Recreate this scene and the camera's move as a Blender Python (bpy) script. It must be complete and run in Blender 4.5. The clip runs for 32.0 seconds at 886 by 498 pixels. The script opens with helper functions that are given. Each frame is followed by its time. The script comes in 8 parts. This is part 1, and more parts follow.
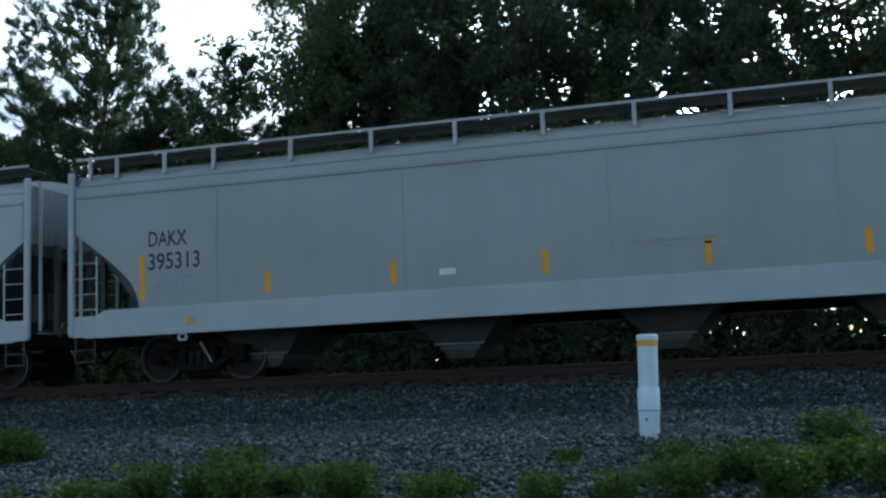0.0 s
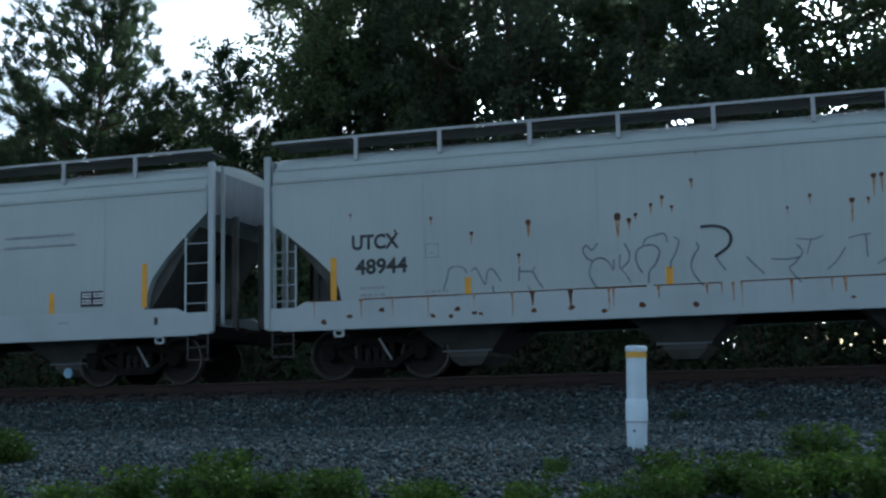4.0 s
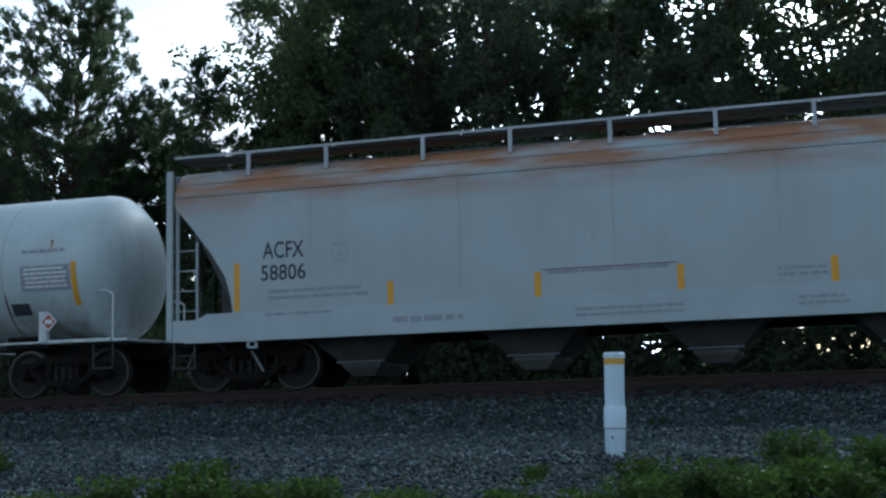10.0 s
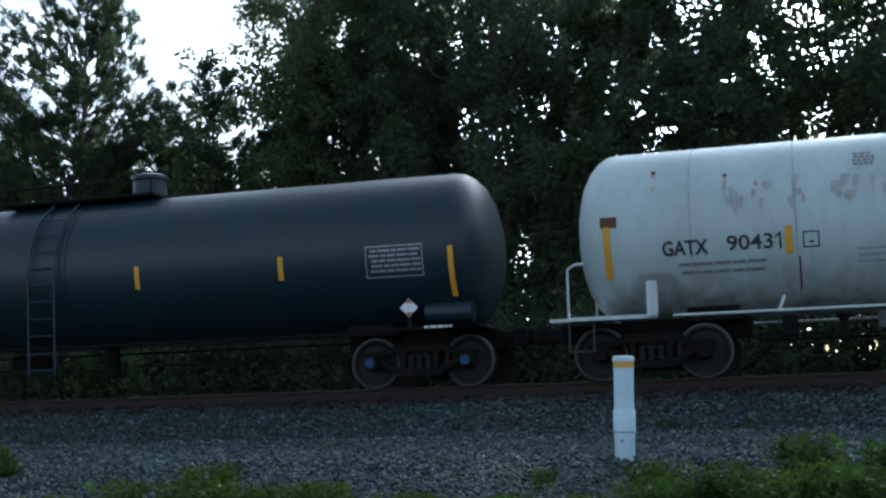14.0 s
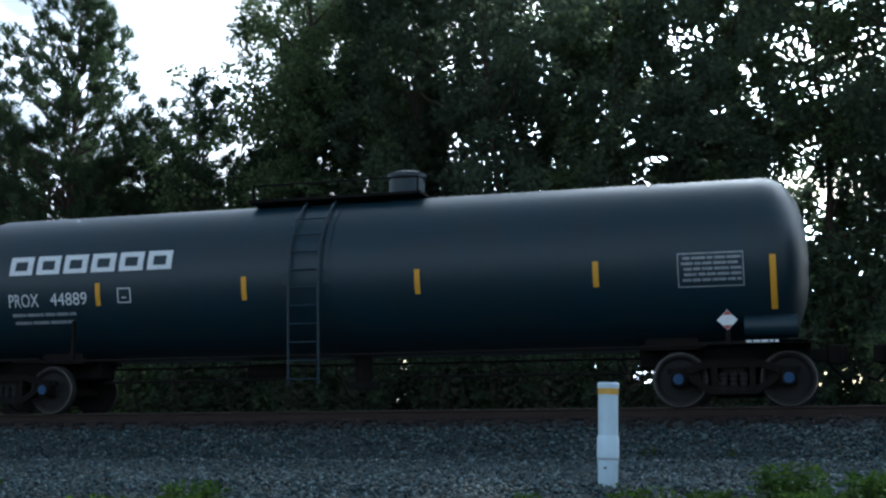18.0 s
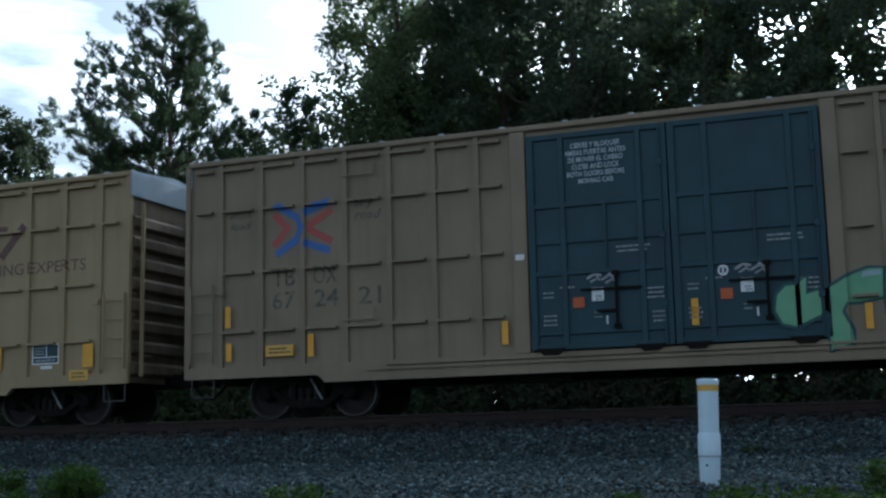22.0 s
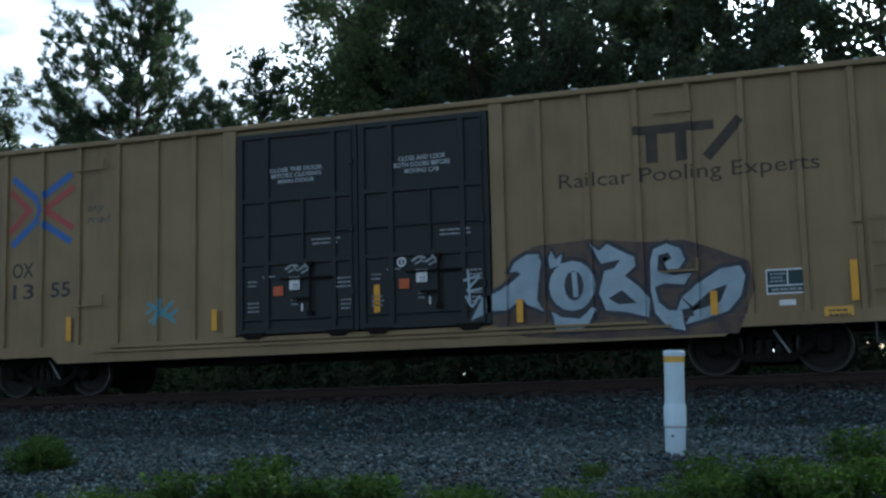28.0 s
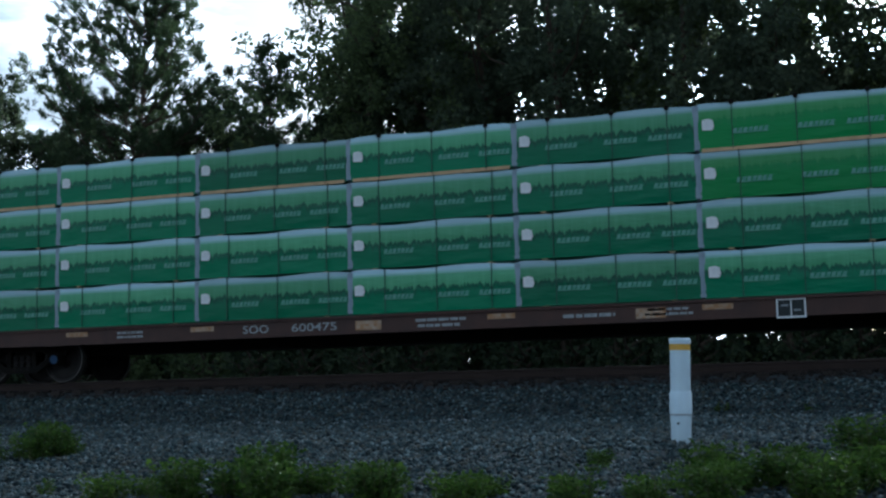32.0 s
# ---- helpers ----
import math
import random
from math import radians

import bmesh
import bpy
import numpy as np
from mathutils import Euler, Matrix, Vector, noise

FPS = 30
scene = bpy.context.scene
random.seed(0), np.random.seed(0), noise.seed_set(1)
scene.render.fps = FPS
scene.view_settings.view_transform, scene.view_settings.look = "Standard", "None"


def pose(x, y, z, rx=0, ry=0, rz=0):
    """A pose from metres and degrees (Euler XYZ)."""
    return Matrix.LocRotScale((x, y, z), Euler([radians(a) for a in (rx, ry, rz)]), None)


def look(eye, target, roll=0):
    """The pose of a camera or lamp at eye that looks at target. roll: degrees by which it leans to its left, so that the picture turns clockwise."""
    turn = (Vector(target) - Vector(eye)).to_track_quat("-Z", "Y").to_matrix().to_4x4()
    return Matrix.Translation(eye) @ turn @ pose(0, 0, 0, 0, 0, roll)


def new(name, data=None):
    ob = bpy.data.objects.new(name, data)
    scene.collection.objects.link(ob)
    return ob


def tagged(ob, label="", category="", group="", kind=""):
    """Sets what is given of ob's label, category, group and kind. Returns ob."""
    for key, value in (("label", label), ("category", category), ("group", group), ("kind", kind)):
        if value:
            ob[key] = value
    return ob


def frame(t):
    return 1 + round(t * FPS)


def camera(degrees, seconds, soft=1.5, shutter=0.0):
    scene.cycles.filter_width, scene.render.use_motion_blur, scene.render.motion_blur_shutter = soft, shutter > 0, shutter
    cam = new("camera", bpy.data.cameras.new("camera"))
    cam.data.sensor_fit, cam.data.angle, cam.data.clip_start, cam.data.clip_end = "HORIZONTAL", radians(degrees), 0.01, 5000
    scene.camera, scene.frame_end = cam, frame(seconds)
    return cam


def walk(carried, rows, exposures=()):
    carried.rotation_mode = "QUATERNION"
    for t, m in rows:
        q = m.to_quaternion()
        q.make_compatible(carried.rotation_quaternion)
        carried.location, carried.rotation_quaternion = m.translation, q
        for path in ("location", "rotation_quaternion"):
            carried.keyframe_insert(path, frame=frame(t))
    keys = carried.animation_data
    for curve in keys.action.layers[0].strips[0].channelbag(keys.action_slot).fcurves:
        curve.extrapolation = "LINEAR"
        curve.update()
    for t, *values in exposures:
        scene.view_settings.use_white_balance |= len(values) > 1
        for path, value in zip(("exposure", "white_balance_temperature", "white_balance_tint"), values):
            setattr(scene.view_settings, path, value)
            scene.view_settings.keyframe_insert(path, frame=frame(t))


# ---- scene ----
# The camera stands beside the line, hand-held; x runs along the track, y across it, z is up from the rail head.
EXPOSURES = [(0.0, 0.56, 5300, 2), (11.0, 0.56, 5300, 2), (14.5, 0.78, 5300, 2), (18.5, 0.80, 5300, 2), (21.0, 0.62, 5300, 2), (23.0, 0.36, 5300, 2), (26.0, 0.44, 5300, 2), (29.0, 0.54, 5300, 2), (32.0, 0.46, 5300, 2)]
cam = camera(38.95, 32.0, soft=2.4)
EYE = -0.555
ROWS = [  # seconds, offset x y z of the eye, yaw, pitch, roll
    (0.0, -0.016, 0.000, -0.014, 18.07, 6.95, 2.03),
    (0.5, -0.011, 0.000, -0.012, 17.95, 6.96, 1.90),
    (1.0, -0.005, 0.000, -0.014, 18.16, 6.98, 1.97),
    (1.5, -0.008, 0.000, -0.008, 17.52, 6.56, 1.97),
    (2.0, -0.002, 0.000, -0.014, 16.89, 7.02, 1.17),
    (2.5, -0.003, 0.000, -0.010, 17.16, 6.86, 1.40),
    (3.0, -0.006, 0.000, -0.002, 17.67, 7.18, 0.94),
    (3.5, 0.007, 0.000, -0.001, 17.61, 7.18, 1.06),
    (5.5, 0.001, 0.000, -0.002, 17.68, 7.56, 1.16),
    (6.0, -0.001, 0.000, -0.001, 17.35, 7.42, 1.07),
    (6.5, 0.002, 0.000, 0.001, 17.17, 7.30, 1.02),
    (7.0, 0.006, 0.000, -0.008, 16.69, 7.18, 0.98),
    (7.5, 0.001, 0.000, -0.001, 16.77, 7.27, 1.53),
    (8.0, 0.000, 0.000, -0.006, 16.60, 7.50, 1.05),
    (8.5, 0.005, 0.000, 0.001, 16.52, 7.77, 1.01),
    (9.0, 0.020, 0.000, -0.008, 16.30, 6.98, 0.90),
    (9.5, 0.022, 0.000, 0.001, 16.37, 7.23, 1.43),
    (10.0, 0.022, 0.000, 0.004, 16.72, 7.55, 1.49),
    (10.5, 0.023, 0.000, 0.006, 16.71, 7.69, 1.15),
    (11.0, 0.016, 0.000, 0.012, 16.58, 7.37, 1.01),
    (11.5, 0.023, 0.000, 0.008, 16.45, 7.35, 0.32),
    (12.0, 0.017, 0.000, 0.000, 15.40, 6.83, 1.47),
    (12.5, 0.025, 0.000, 0.004, 14.85, 7.14, 1.04),
    (13.0, -0.014, 0.000, 0.028, 16.30, 7.47, 1.71),
    (13.5, -0.003, 0.000, 0.022, 17.78, 7.47, 1.20),
    (14.0, -0.004, 0.000, 0.030, 17.02, 7.61, 1.55),
    (14.5, 0.002, 0.000, 0.024, 17.36, 7.69, 1.52),
    (16.5, -0.009, 0.000, 0.012, 17.16, 8.10, 1.29),
    (17.0, -0.019, 0.000, 0.019, 16.89, 7.79, 1.26),
    (17.5, -0.011, 0.000, 0.012, 16.67, 8.53, 1.71),
    (18.0, -0.012, 0.000, 0.011, 16.24, 8.70, 0.20),
    (18.5, -0.001, 0.000, 0.000, 17.97, 6.82, 2.37),
    (19.0, -0.015, 0.000, 0.018, 20.39, 6.61, 1.72),
    (19.5, -0.021, 0.000, 0.017, 19.57, 7.39, 1.90),
    (20.0, -0.039, 0.000, 0.022, 18.66, 7.87, 1.94),
    (20.5, -0.009, 0.000, 0.004, 20.12, 7.72, 2.66),
    (21.0, -0.006, 0.000, 0.000, 20.68, 8.51, 2.20),
    (21.5, -0.007, 0.000, -0.002, 20.82, 8.60, 2.29),
    (22.0, -0.006, 0.000, -0.002, 20.71, 8.87, 1.25),
    (22.5, -0.007, 0.000, -0.001, 20.54, 8.04, 1.06),
    (23.0, -0.007, 0.000, 0.001, 20.68, 8.24, 1.10),
    (23.5, -0.012, 0.000, -0.003, 21.02, 8.55, 1.34),
    (24.0, -0.005, 0.000, -0.013, 20.92, 8.26, 1.24),
    (24.5, -0.007, 0.000, -0.015, 20.83, 7.90, 1.59),
    (25.0, -0.005, 0.000, -0.017, 19.74, 7.59, 1.38),
    (25.5, -0.001, 0.000, -0.021, 19.45, 7.50, 1.44),
    (26.0, 0.002, 0.000, -0.012, 19.50, 7.57, 1.64),
    (26.5, 0.005, 0.000, -0.008, 19.56, 7.46, 1.72),
    (28.5, 0.008, 0.000, -0.017, 19.27, 7.83, 1.17),
    (29.0, 0.013, 0.000, -0.008, 19.46, 8.13, 1.40),
    (29.5, 0.016, 0.000, -0.003, 19.14, 8.01, 1.30),
    (30.0, 0.019, 0.000, -0.003, 19.49, 8.00, 1.28),
    (30.5, 0.013, 0.000, -0.010, 19.51, 8.05, 0.92),
    (31.0, 0.006, 0.000, -0.009, 18.71, 8.67, -0.05),
    (31.5, -0.002, 0.000, -0.007, 18.82, 6.76, 1.79),
    (32.0, -0.003, 0.000, -0.002, 19.53, 6.97, 1.18),
]
walk(cam, [(t, pose(x, y, EYE + z, 90 + p, r, a)) for t, x, y, z, a, p, r in ROWS], exposures=EXPOSURES)

# The track's centre line, and how far the train has rolled, time by time.
TRACK_Y = 22.427
ROLLED = [
    (0.0, 0.000),
    (0.5, 2.970),
    (1.0, 5.946),
    (1.5, 8.926),
    (2.0, 11.908),
    (2.5, 14.890),
    (3.0, 17.870),
    (3.5, 20.850),
    (5.5, 32.748),
    (6.0, 35.719),
    (6.5, 38.689),
    (7.0, 41.660),
    (7.5, 44.631),
    (8.0, 47.603),
    (8.5, 50.576),
    (9.0, 53.551),
    (9.5, 56.528),
    (10.0, 59.507),
    (10.5, 62.488),
    (11.0, 65.471),
    (11.5, 68.456),
    (12.0, 71.443),
    (12.5, 74.431),
    (13.0, 77.421),
    (13.5, 80.411),
    (14.0, 83.401),
    (14.5, 86.391),
    (16.5, 98.332),
    (17.0, 101.309),
    (17.5, 104.283),
    (18.0, 107.252),
    (18.5, 110.215),
    (19.0, 113.174),
    (19.5, 116.126),
    (20.0, 119.073),
    (20.5, 122.014),
    (21.0, 124.949),
    (21.5, 127.878),
    (22.0, 130.802),
    (22.5, 133.721),
    (23.0, 136.635),
    (23.5, 139.545),
    (24.0, 142.452),
    (24.5, 145.356),
    (25.0, 148.258),
    (25.5, 151.159),
    (26.0, 154.059),
    (26.5, 156.958),
    (28.5, 168.561),
    (29.0, 171.462),
    (29.5, 174.361),
    (30.0, 177.257),
    (30.5, 180.148),
    (31.0, 183.030),
    (31.5, 185.899),
    (32.0, 188.751),
]

# ---- light: a low sun behind the trees across the line, under a sky with broken cloud ----
SUN_AZ, SUN_EL = 8.0, 27.0   # degrees from +y towards +x, and above the horizon
world = bpy.data.worlds.new("sky")
scene.world = world
world.use_nodes = True
wn, wl = world.node_tree.nodes, world.node_tree.links
sky = wn.new("ShaderNodeTexSky")
sky.sky_type, sky.sun_disc = "NISHITA", False
sky.sun_elevation, sky.sun_rotation = radians(SUN_EL), radians(SUN_AZ)
sky.air_density, sky.dust_density = 1.0, 4.0
wco = wn.new("ShaderNodeTexCoord")
wmap = wn.new("ShaderNodeMapping")
wmap.inputs["Scale"].default_value = (1.6, 1.6, 7.0)
wnoise = wn.new("ShaderNodeTexNoise")
wnoise.inputs["Scale"].default_value, wnoise.inputs["Detail"].default_value = 2.6, 7.0
wramp = wn.new("ShaderNodeValToRGB")
wramp.color_ramp.elements[0].position, wramp.color_ramp.elements[1].position = 0.42, 0.58
wmix = wn.new("ShaderNodeMix")
wmix.data_type = "RGBA"
wgrey = wn.new("ShaderNodeRGBToBW")
wlift = wn.new("ShaderNodeVectorMath")
wlift.operation = "MULTIPLY"
wlift.inputs[1].default_value = (2.7, 2.75, 2.85)   # clouds: white, twice as bright as the sky behind them
wl.new(sky.outputs["Color"], wgrey.inputs[0])
wl.new(wgrey.outputs[0], wlift.inputs[0])
wl.new(wlift.outputs[0], wmix.inputs[7])
wl.new(wco.outputs["Generated"], wmap.inputs["Vector"])
wl.new(wmap.outputs["Vector"], wnoise.inputs["Vector"])
wl.new(wnoise.outputs["Fac"], wramp.inputs["Fac"])
wl.new(wramp.outputs["Color"], wmix.inputs[0])
wl.new(sky.outputs["Color"], wmix.inputs[6])
wl.new(wmix.outputs[2], wn["Background"].inputs["Color"])
wn["Background"].inputs["Strength"].default_value = 0.11

sun = new("sun", bpy.data.lights.new("sun", "SUN"))
sun.data.energy, sun.data.angle, sun.data.color = 4.6, radians(0.6), (1.0, 0.93, 0.82)
sun.matrix_world = look((0, 0, 30), (-math.sin(radians(SUN_AZ)) * 50, -math.cos(radians(SUN_AZ)) * 50, 30 - 50 * math.tan(radians(SUN_EL))))

# ---- materials ----
def material(name, base, rough=0.6, metal=0.0, dark=None, scale=3.0, amount=0.5, streak=0.0, bump=0.0, bump_scale=40.0, jitter=0.0, spec=0.4):
    """A surface of two tones mixed by noise at two scales; streak: grime that runs down from above; jitter: tone by object."""
    m = bpy.data.materials.new(name)
    m.use_nodes = True
    n, l = m.node_tree.nodes, m.node_tree.links
    b = n["Principled BSDF"]
    b.inputs["Roughness"].default_value, b.inputs["Metallic"].default_value = rough, metal
    b.inputs["Specular IOR Level"].default_value = spec
    dark = dark or tuple(c * 0.6 for c in base)
    co = n.new("ShaderNodeTexCoord")
    big = n.new("ShaderNodeTexNoise")
    big.inputs["Scale"].default_value, big.inputs["Detail"].default_value = scale, 6.0
    l.new(co.outputs["Object"], big.inputs["Vector"])
    ramp = n.new("ShaderNodeValToRGB")
    ramp.color_ramp.elements[0].position, ramp.color_ramp.elements[1].position = 0.38, 0.68
    l.new(big.outputs["Fac"], ramp.inputs["Fac"])
    fac = n.new("ShaderNodeMath")
    fac.operation = "MULTIPLY"
    fac.inputs[1].default_value = amount
    l.new(ramp.outputs["Color"], fac.inputs[0])
    mix = n.new("ShaderNodeMix")
    mix.data_type = "RGBA"
    mix.inputs[6].default_value, mix.inputs[7].default_value = (*base, 1), (*dark, 1)
    l.new(fac.outputs[0], mix.inputs[0])
    colour = mix.outputs[2]
    if streak:
        mp = n.new("ShaderNodeMapping")
        mp.inputs["Scale"].default_value = (5.0, 5.0, 0.35)
        st = n.new("ShaderNodeTexNoise")
        st.inputs["Scale"].default_value, st.inputs["Detail"].default_value = 1.6, 8.0
        sr = n.new("ShaderNodeValToRGB")
        sr.color_ramp.elements[0].position, sr.color_ramp.elements[1].position = 0.46, 0.80
        sm = n.new("ShaderNodeMath")
        sm.operation = "MULTIPLY"
        sm.inputs[1].default_value = streak
        m2 = n.new("ShaderNodeMix")
        m2.data_type = "RGBA"
        m2.inputs[7].default_value = (*[c * 0.4 for c in dark], 1)
        l.new(co.outputs["Object"], mp.inputs["Vector"])
        l.new(mp.outputs["Vector"], st.inputs["Vector"])
        l.new(st.outputs["Fac"], sr.inputs["Fac"])
        l.new(sr.outputs["Color"], sm.inputs[0])
        l.new(sm.outputs[0], m2.inputs[0])
        l.new(colour, m2.inputs[6])
        colour = m2.outputs[2]
    if jitter:
        info = n.new("ShaderNodeObjectInfo")
        hsv = n.new("ShaderNodeHueSaturation")
        mr = n.new("ShaderNodeMapRange")
        mr.inputs["To Min"].default_value, mr.inputs["To Max"].default_value = 1 - jitter, 1 + jitter
        l.new(info.outputs["Random"], mr.inputs["Value"])
        l.new(mr.outputs["Result"], hsv.inputs["Value"])
        l.new(colour, hsv.inputs["Color"])
        colour = hsv.outputs["Color"]
    l.new(colour, b.inputs["Base Color"])
    if bump:
        fine = n.new("ShaderNodeTexNoise")
        fine.inputs["Scale"].default_value, fine.inputs["Detail"].default_value = bump_scale, 4.0
        bp = n.new("ShaderNodeBump")
        bp.inputs["Strength"].default_value, bp.inputs["Distance"].default_value = bump, 0.02
        l.new(co.outputs["Object"], fine.inputs["Vector"])
        l.new(fine.outputs["Fac"], bp.inputs["Height"])
        l.new(bp.outputs["Normal"], b.inputs["Normal"])
    return m


def leafy(name, base, light, glow=0.45):
    """Leaves: a tone for each leaf, and light that comes through them."""
    m = bpy.data.materials.new(name)
    m.use_nodes = True
    n, l = m.node_tree.nodes, m.node_tree.links
    b = n["Principled BSDF"]
    b.inputs["Roughness"].default_value, b.inputs["Specular IOR Level"].default_value = 0.6, 0.2
    geo = n.new("ShaderNodeNewGeometry")
    ramp = n.new("ShaderNodeValToRGB")
    ramp.color_ramp.elements[0].color, ramp.color_ramp.elements[1].color = (*base, 1), (*light, 1)
    l.new(geo.outputs["Random Per Island"], ramp.inputs["Fac"])
    l.new(ramp.outputs["Color"], b.inputs["Base Color"])
    tr = n.new("ShaderNodeBsdfTranslucent")
    l.new(ramp.outputs["Color"], tr.inputs["Color"])
    mix = n.new("ShaderNodeMixShader")
    mix.inputs[0].default_value = glow
    l.new(b.outputs[0], mix.inputs[1])
    l.new(tr.outputs[0], mix.inputs[2])
    l.new(mix.outputs[0], n["Material Output"].inputs["Surface"])
    return m


def stones(name, tones, jitter_scale):
    """Crushed stone: one tone for each stone."""
    m = bpy.data.materials.new(name)
    m.use_nodes = True
    n, l = m.node_tree.nodes, m.node_tree.links
    b = n["Principled BSDF"]
    b.inputs["Roughness"].default_value, b.inputs["Specular IOR Level"].default_value = 0.85, 0.25
    geo = n.new("ShaderNodeNewGeometry")
    ramp = n.new("ShaderNodeValToRGB")
    els = ramp.color_ramp.elements
    els[0].color, els[1].color = (*tones[0], 1), (*tones[-1], 1)
    for i, t in enumerate(tones[1:-1], 1):
        els.new(i / (len(tones) - 1)).color = (*t, 1)
    l.new(geo.outputs["Random Per Island"], ramp.inputs["Fac"])
    co, nz = n.new("ShaderNodeTexCoord"), n.new("ShaderNodeTexNoise")
    nz.inputs["Scale"].default_value = jitter_scale
    mul = n.new("ShaderNodeMix")
    mul.data_type, mul.blend_type = "RGBA", "MULTIPLY"
    mul.inputs[0].default_value = 0.55
    l.new(co.outputs["Object"], nz.inputs["Vector"])
    l.new(ramp.outputs["Color"], mul.inputs[6])
    l.new(nz.outputs["Fac"], mul.inputs[7])
    l.new(mul.outputs[2], b.inputs["Base Color"])
    return m


M_HOPPER_GREY = material("grey hopper paint", (0.300, 0.338, 0.324), 0.55, dark=(0.235, 0.262, 0.250), scale=0.5, amount=0.5, streak=0.07, bump=0.04)
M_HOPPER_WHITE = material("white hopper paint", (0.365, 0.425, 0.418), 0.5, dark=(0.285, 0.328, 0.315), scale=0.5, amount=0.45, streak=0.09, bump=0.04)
M_END_SHEET = material("dark streaked blue-grey end sheet", (0.17, 0.20, 0.225), 0.7, dark=(0.10, 0.115, 0.125), scale=1.2, amount=0.8, streak=0.3)
M_WALK = material("weathered galvanised rail", (0.36, 0.39, 0.41), 0.5, 0.3, dark=(0.24, 0.25, 0.25), scale=2.0, amount=0.6)
M_SILL = material("pale sill paint", (0.385, 0.445, 0.455), 0.5, dark=(0.29, 0.33, 0.33), scale=0.9, amount=0.5, streak=0.06)
# Shade under and between the cars is put into this tone.
M_SHADED_STEEL = material("car steel darkened for shade", (0.085, 0.088, 0.082), 0.8, dark=(0.05, 0.05, 0.046), scale=2.0, amount=0.8, bump=0.1)
M_GRATE = material("dark roof grating", (0.045, 0.045, 0.043), 0.8, dark=(0.025, 0.024, 0.022), scale=6.0)
M_STEEL = material("grimy black steel", (0.009, 0.0085, 0.008), 0.9, dark=(0.016, 0.012, 0.009), scale=5.0, amount=0.8, bump=0.15, spec=0.12)
M_WHEEL = material("rusted wheel steel", (0.016, 0.0135, 0.012), 0.8, 0.1, dark=(0.014, 0.011, 0.01), scale=7.0, amount=0.8)
M_RIM = material("polished wheel rim", (0.11, 0.105, 0.10), 0.5, 0.9, dark=(0.09, 0.08, 0.07), scale=9.0, amount=0.6)
M_BLUE = material("faded blue cap", (0.018, 0.060, 0.14), 0.7)
M_YELLOW = material("yellow reflective strip", (0.68, 0.34, 0.02), 0.5, dark=(0.50, 0.25, 0.02), scale=6.0, amount=0.5)
M_BLACK = material("black stencil paint", (0.025, 0.027, 0.03), 0.6, dark=(0.06, 0.06, 0.06), scale=14.0, amount=0.6)
M_FADED = material("faded grey stencil paint", (0.25, 0.27, 0.30), 0.7, dark=(0.37, 0.385, 0.39), scale=12.0, amount=0.7)
M_SCRIBBLE = material("thin grey spray paint", (0.165, 0.19, 0.205), 0.7, dark=(0.27, 0.30, 0.31), scale=5.0, amount=0.7)
M_WHITE = material("white stencil paint", (0.72, 0.74, 0.74), 0.55, dark=(0.5, 0.52, 0.52), scale=12.0, amount=0.5)
M_GREY_STENCIL = material("worn grey stencil paint", (0.13, 0.14, 0.145), 0.7, dark=(0.36, 0.37, 0.37), scale=16.0, amount=0.8)
M_DIM = material("worn white stencil paint", (0.30, 0.32, 0.33), 0.6, dark=(0.15, 0.17, 0.18), scale=14.0, amount=0.7)
M_TAN = material("tan box car paint", (0.312, 0.237, 0.123), 0.6, dark=(0.228, 0.170, 0.088), scale=0.9, amount=0.7, streak=0.20, bump=0.06)
M_TAN_DULL = material("dusty tan box car paint", (0.235, 0.183, 0.118), 0.65, dark=(0.172, 0.131, 0.086), scale=0.9, amount=0.7, streak=0.20, bump=0.06)
M_TAN_OCHRE = material("ochre box car paint", (0.245, 0.178, 0.087), 0.62, dark=(0.172, 0.126, 0.062), scale=0.9, amount=0.7, streak=0.20, bump=0.06)
M_DOOR_BLUE = material("dark blue door paint", (0.010, 0.045, 0.058), 0.55, dark=(0.010, 0.029, 0.040), scale=1.5, amount=0.6, streak=0.2, bump=0.05)
M_DOOR_GREEN = material("dark slate door paint", (0.015, 0.050, 0.054), 0.55, dark=(0.011, 0.033, 0.036), scale=1.5, amount=0.6, streak=0.2, bump=0.05)
M_DOOR_BLACK = material("black door paint", (0.009, 0.0145, 0.0155), 0.6, dark=(0.006, 0.010, 0.011), scale=1.5, amount=0.6, streak=0.1, bump=0.05)
# Road grime, plus the neighbouring car's shade put into the colour.
M_END_SHADED = material("grimy box car end darkened for shade", (0.125, 0.09, 0.055), 0.75, dark=(0.06, 0.045, 0.03), scale=1.5, amount=0.8, streak=0.5, bump=0.1)
M_ROOF_SILVER = material("galvanised roof end", (0.31, 0.37, 0.41), 0.45, 0.2, dark=(0.25, 0.30, 0.33), scale=3.0, amount=0.6)
M_TANK_WHITE = material("stained white tank paint", (0.56, 0.61, 0.61), 0.45, dark=(0.38, 0.40, 0.38), scale=0.9, amount=0.6, streak=0.35, bump=0.04)
M_TANK_BLACK = material("black tank paint", (0.006, 0.023, 0.034), 0.42, dark=(0.013, 0.023, 0.027), scale=1.2, amount=0.7, streak=0.1, bump=0.05)
M_SEAM = material("dark seam stain", (0.33, 0.325, 0.31), 0.8, dark=(0.45, 0.45, 0.44), scale=2.2, amount=0.9)
M_LADDER = material("rust-stained white ladder paint", (0.42, 0.42, 0.39), 0.6, dark=(0.20, 0.13, 0.08), scale=5.0, amount=0.9)
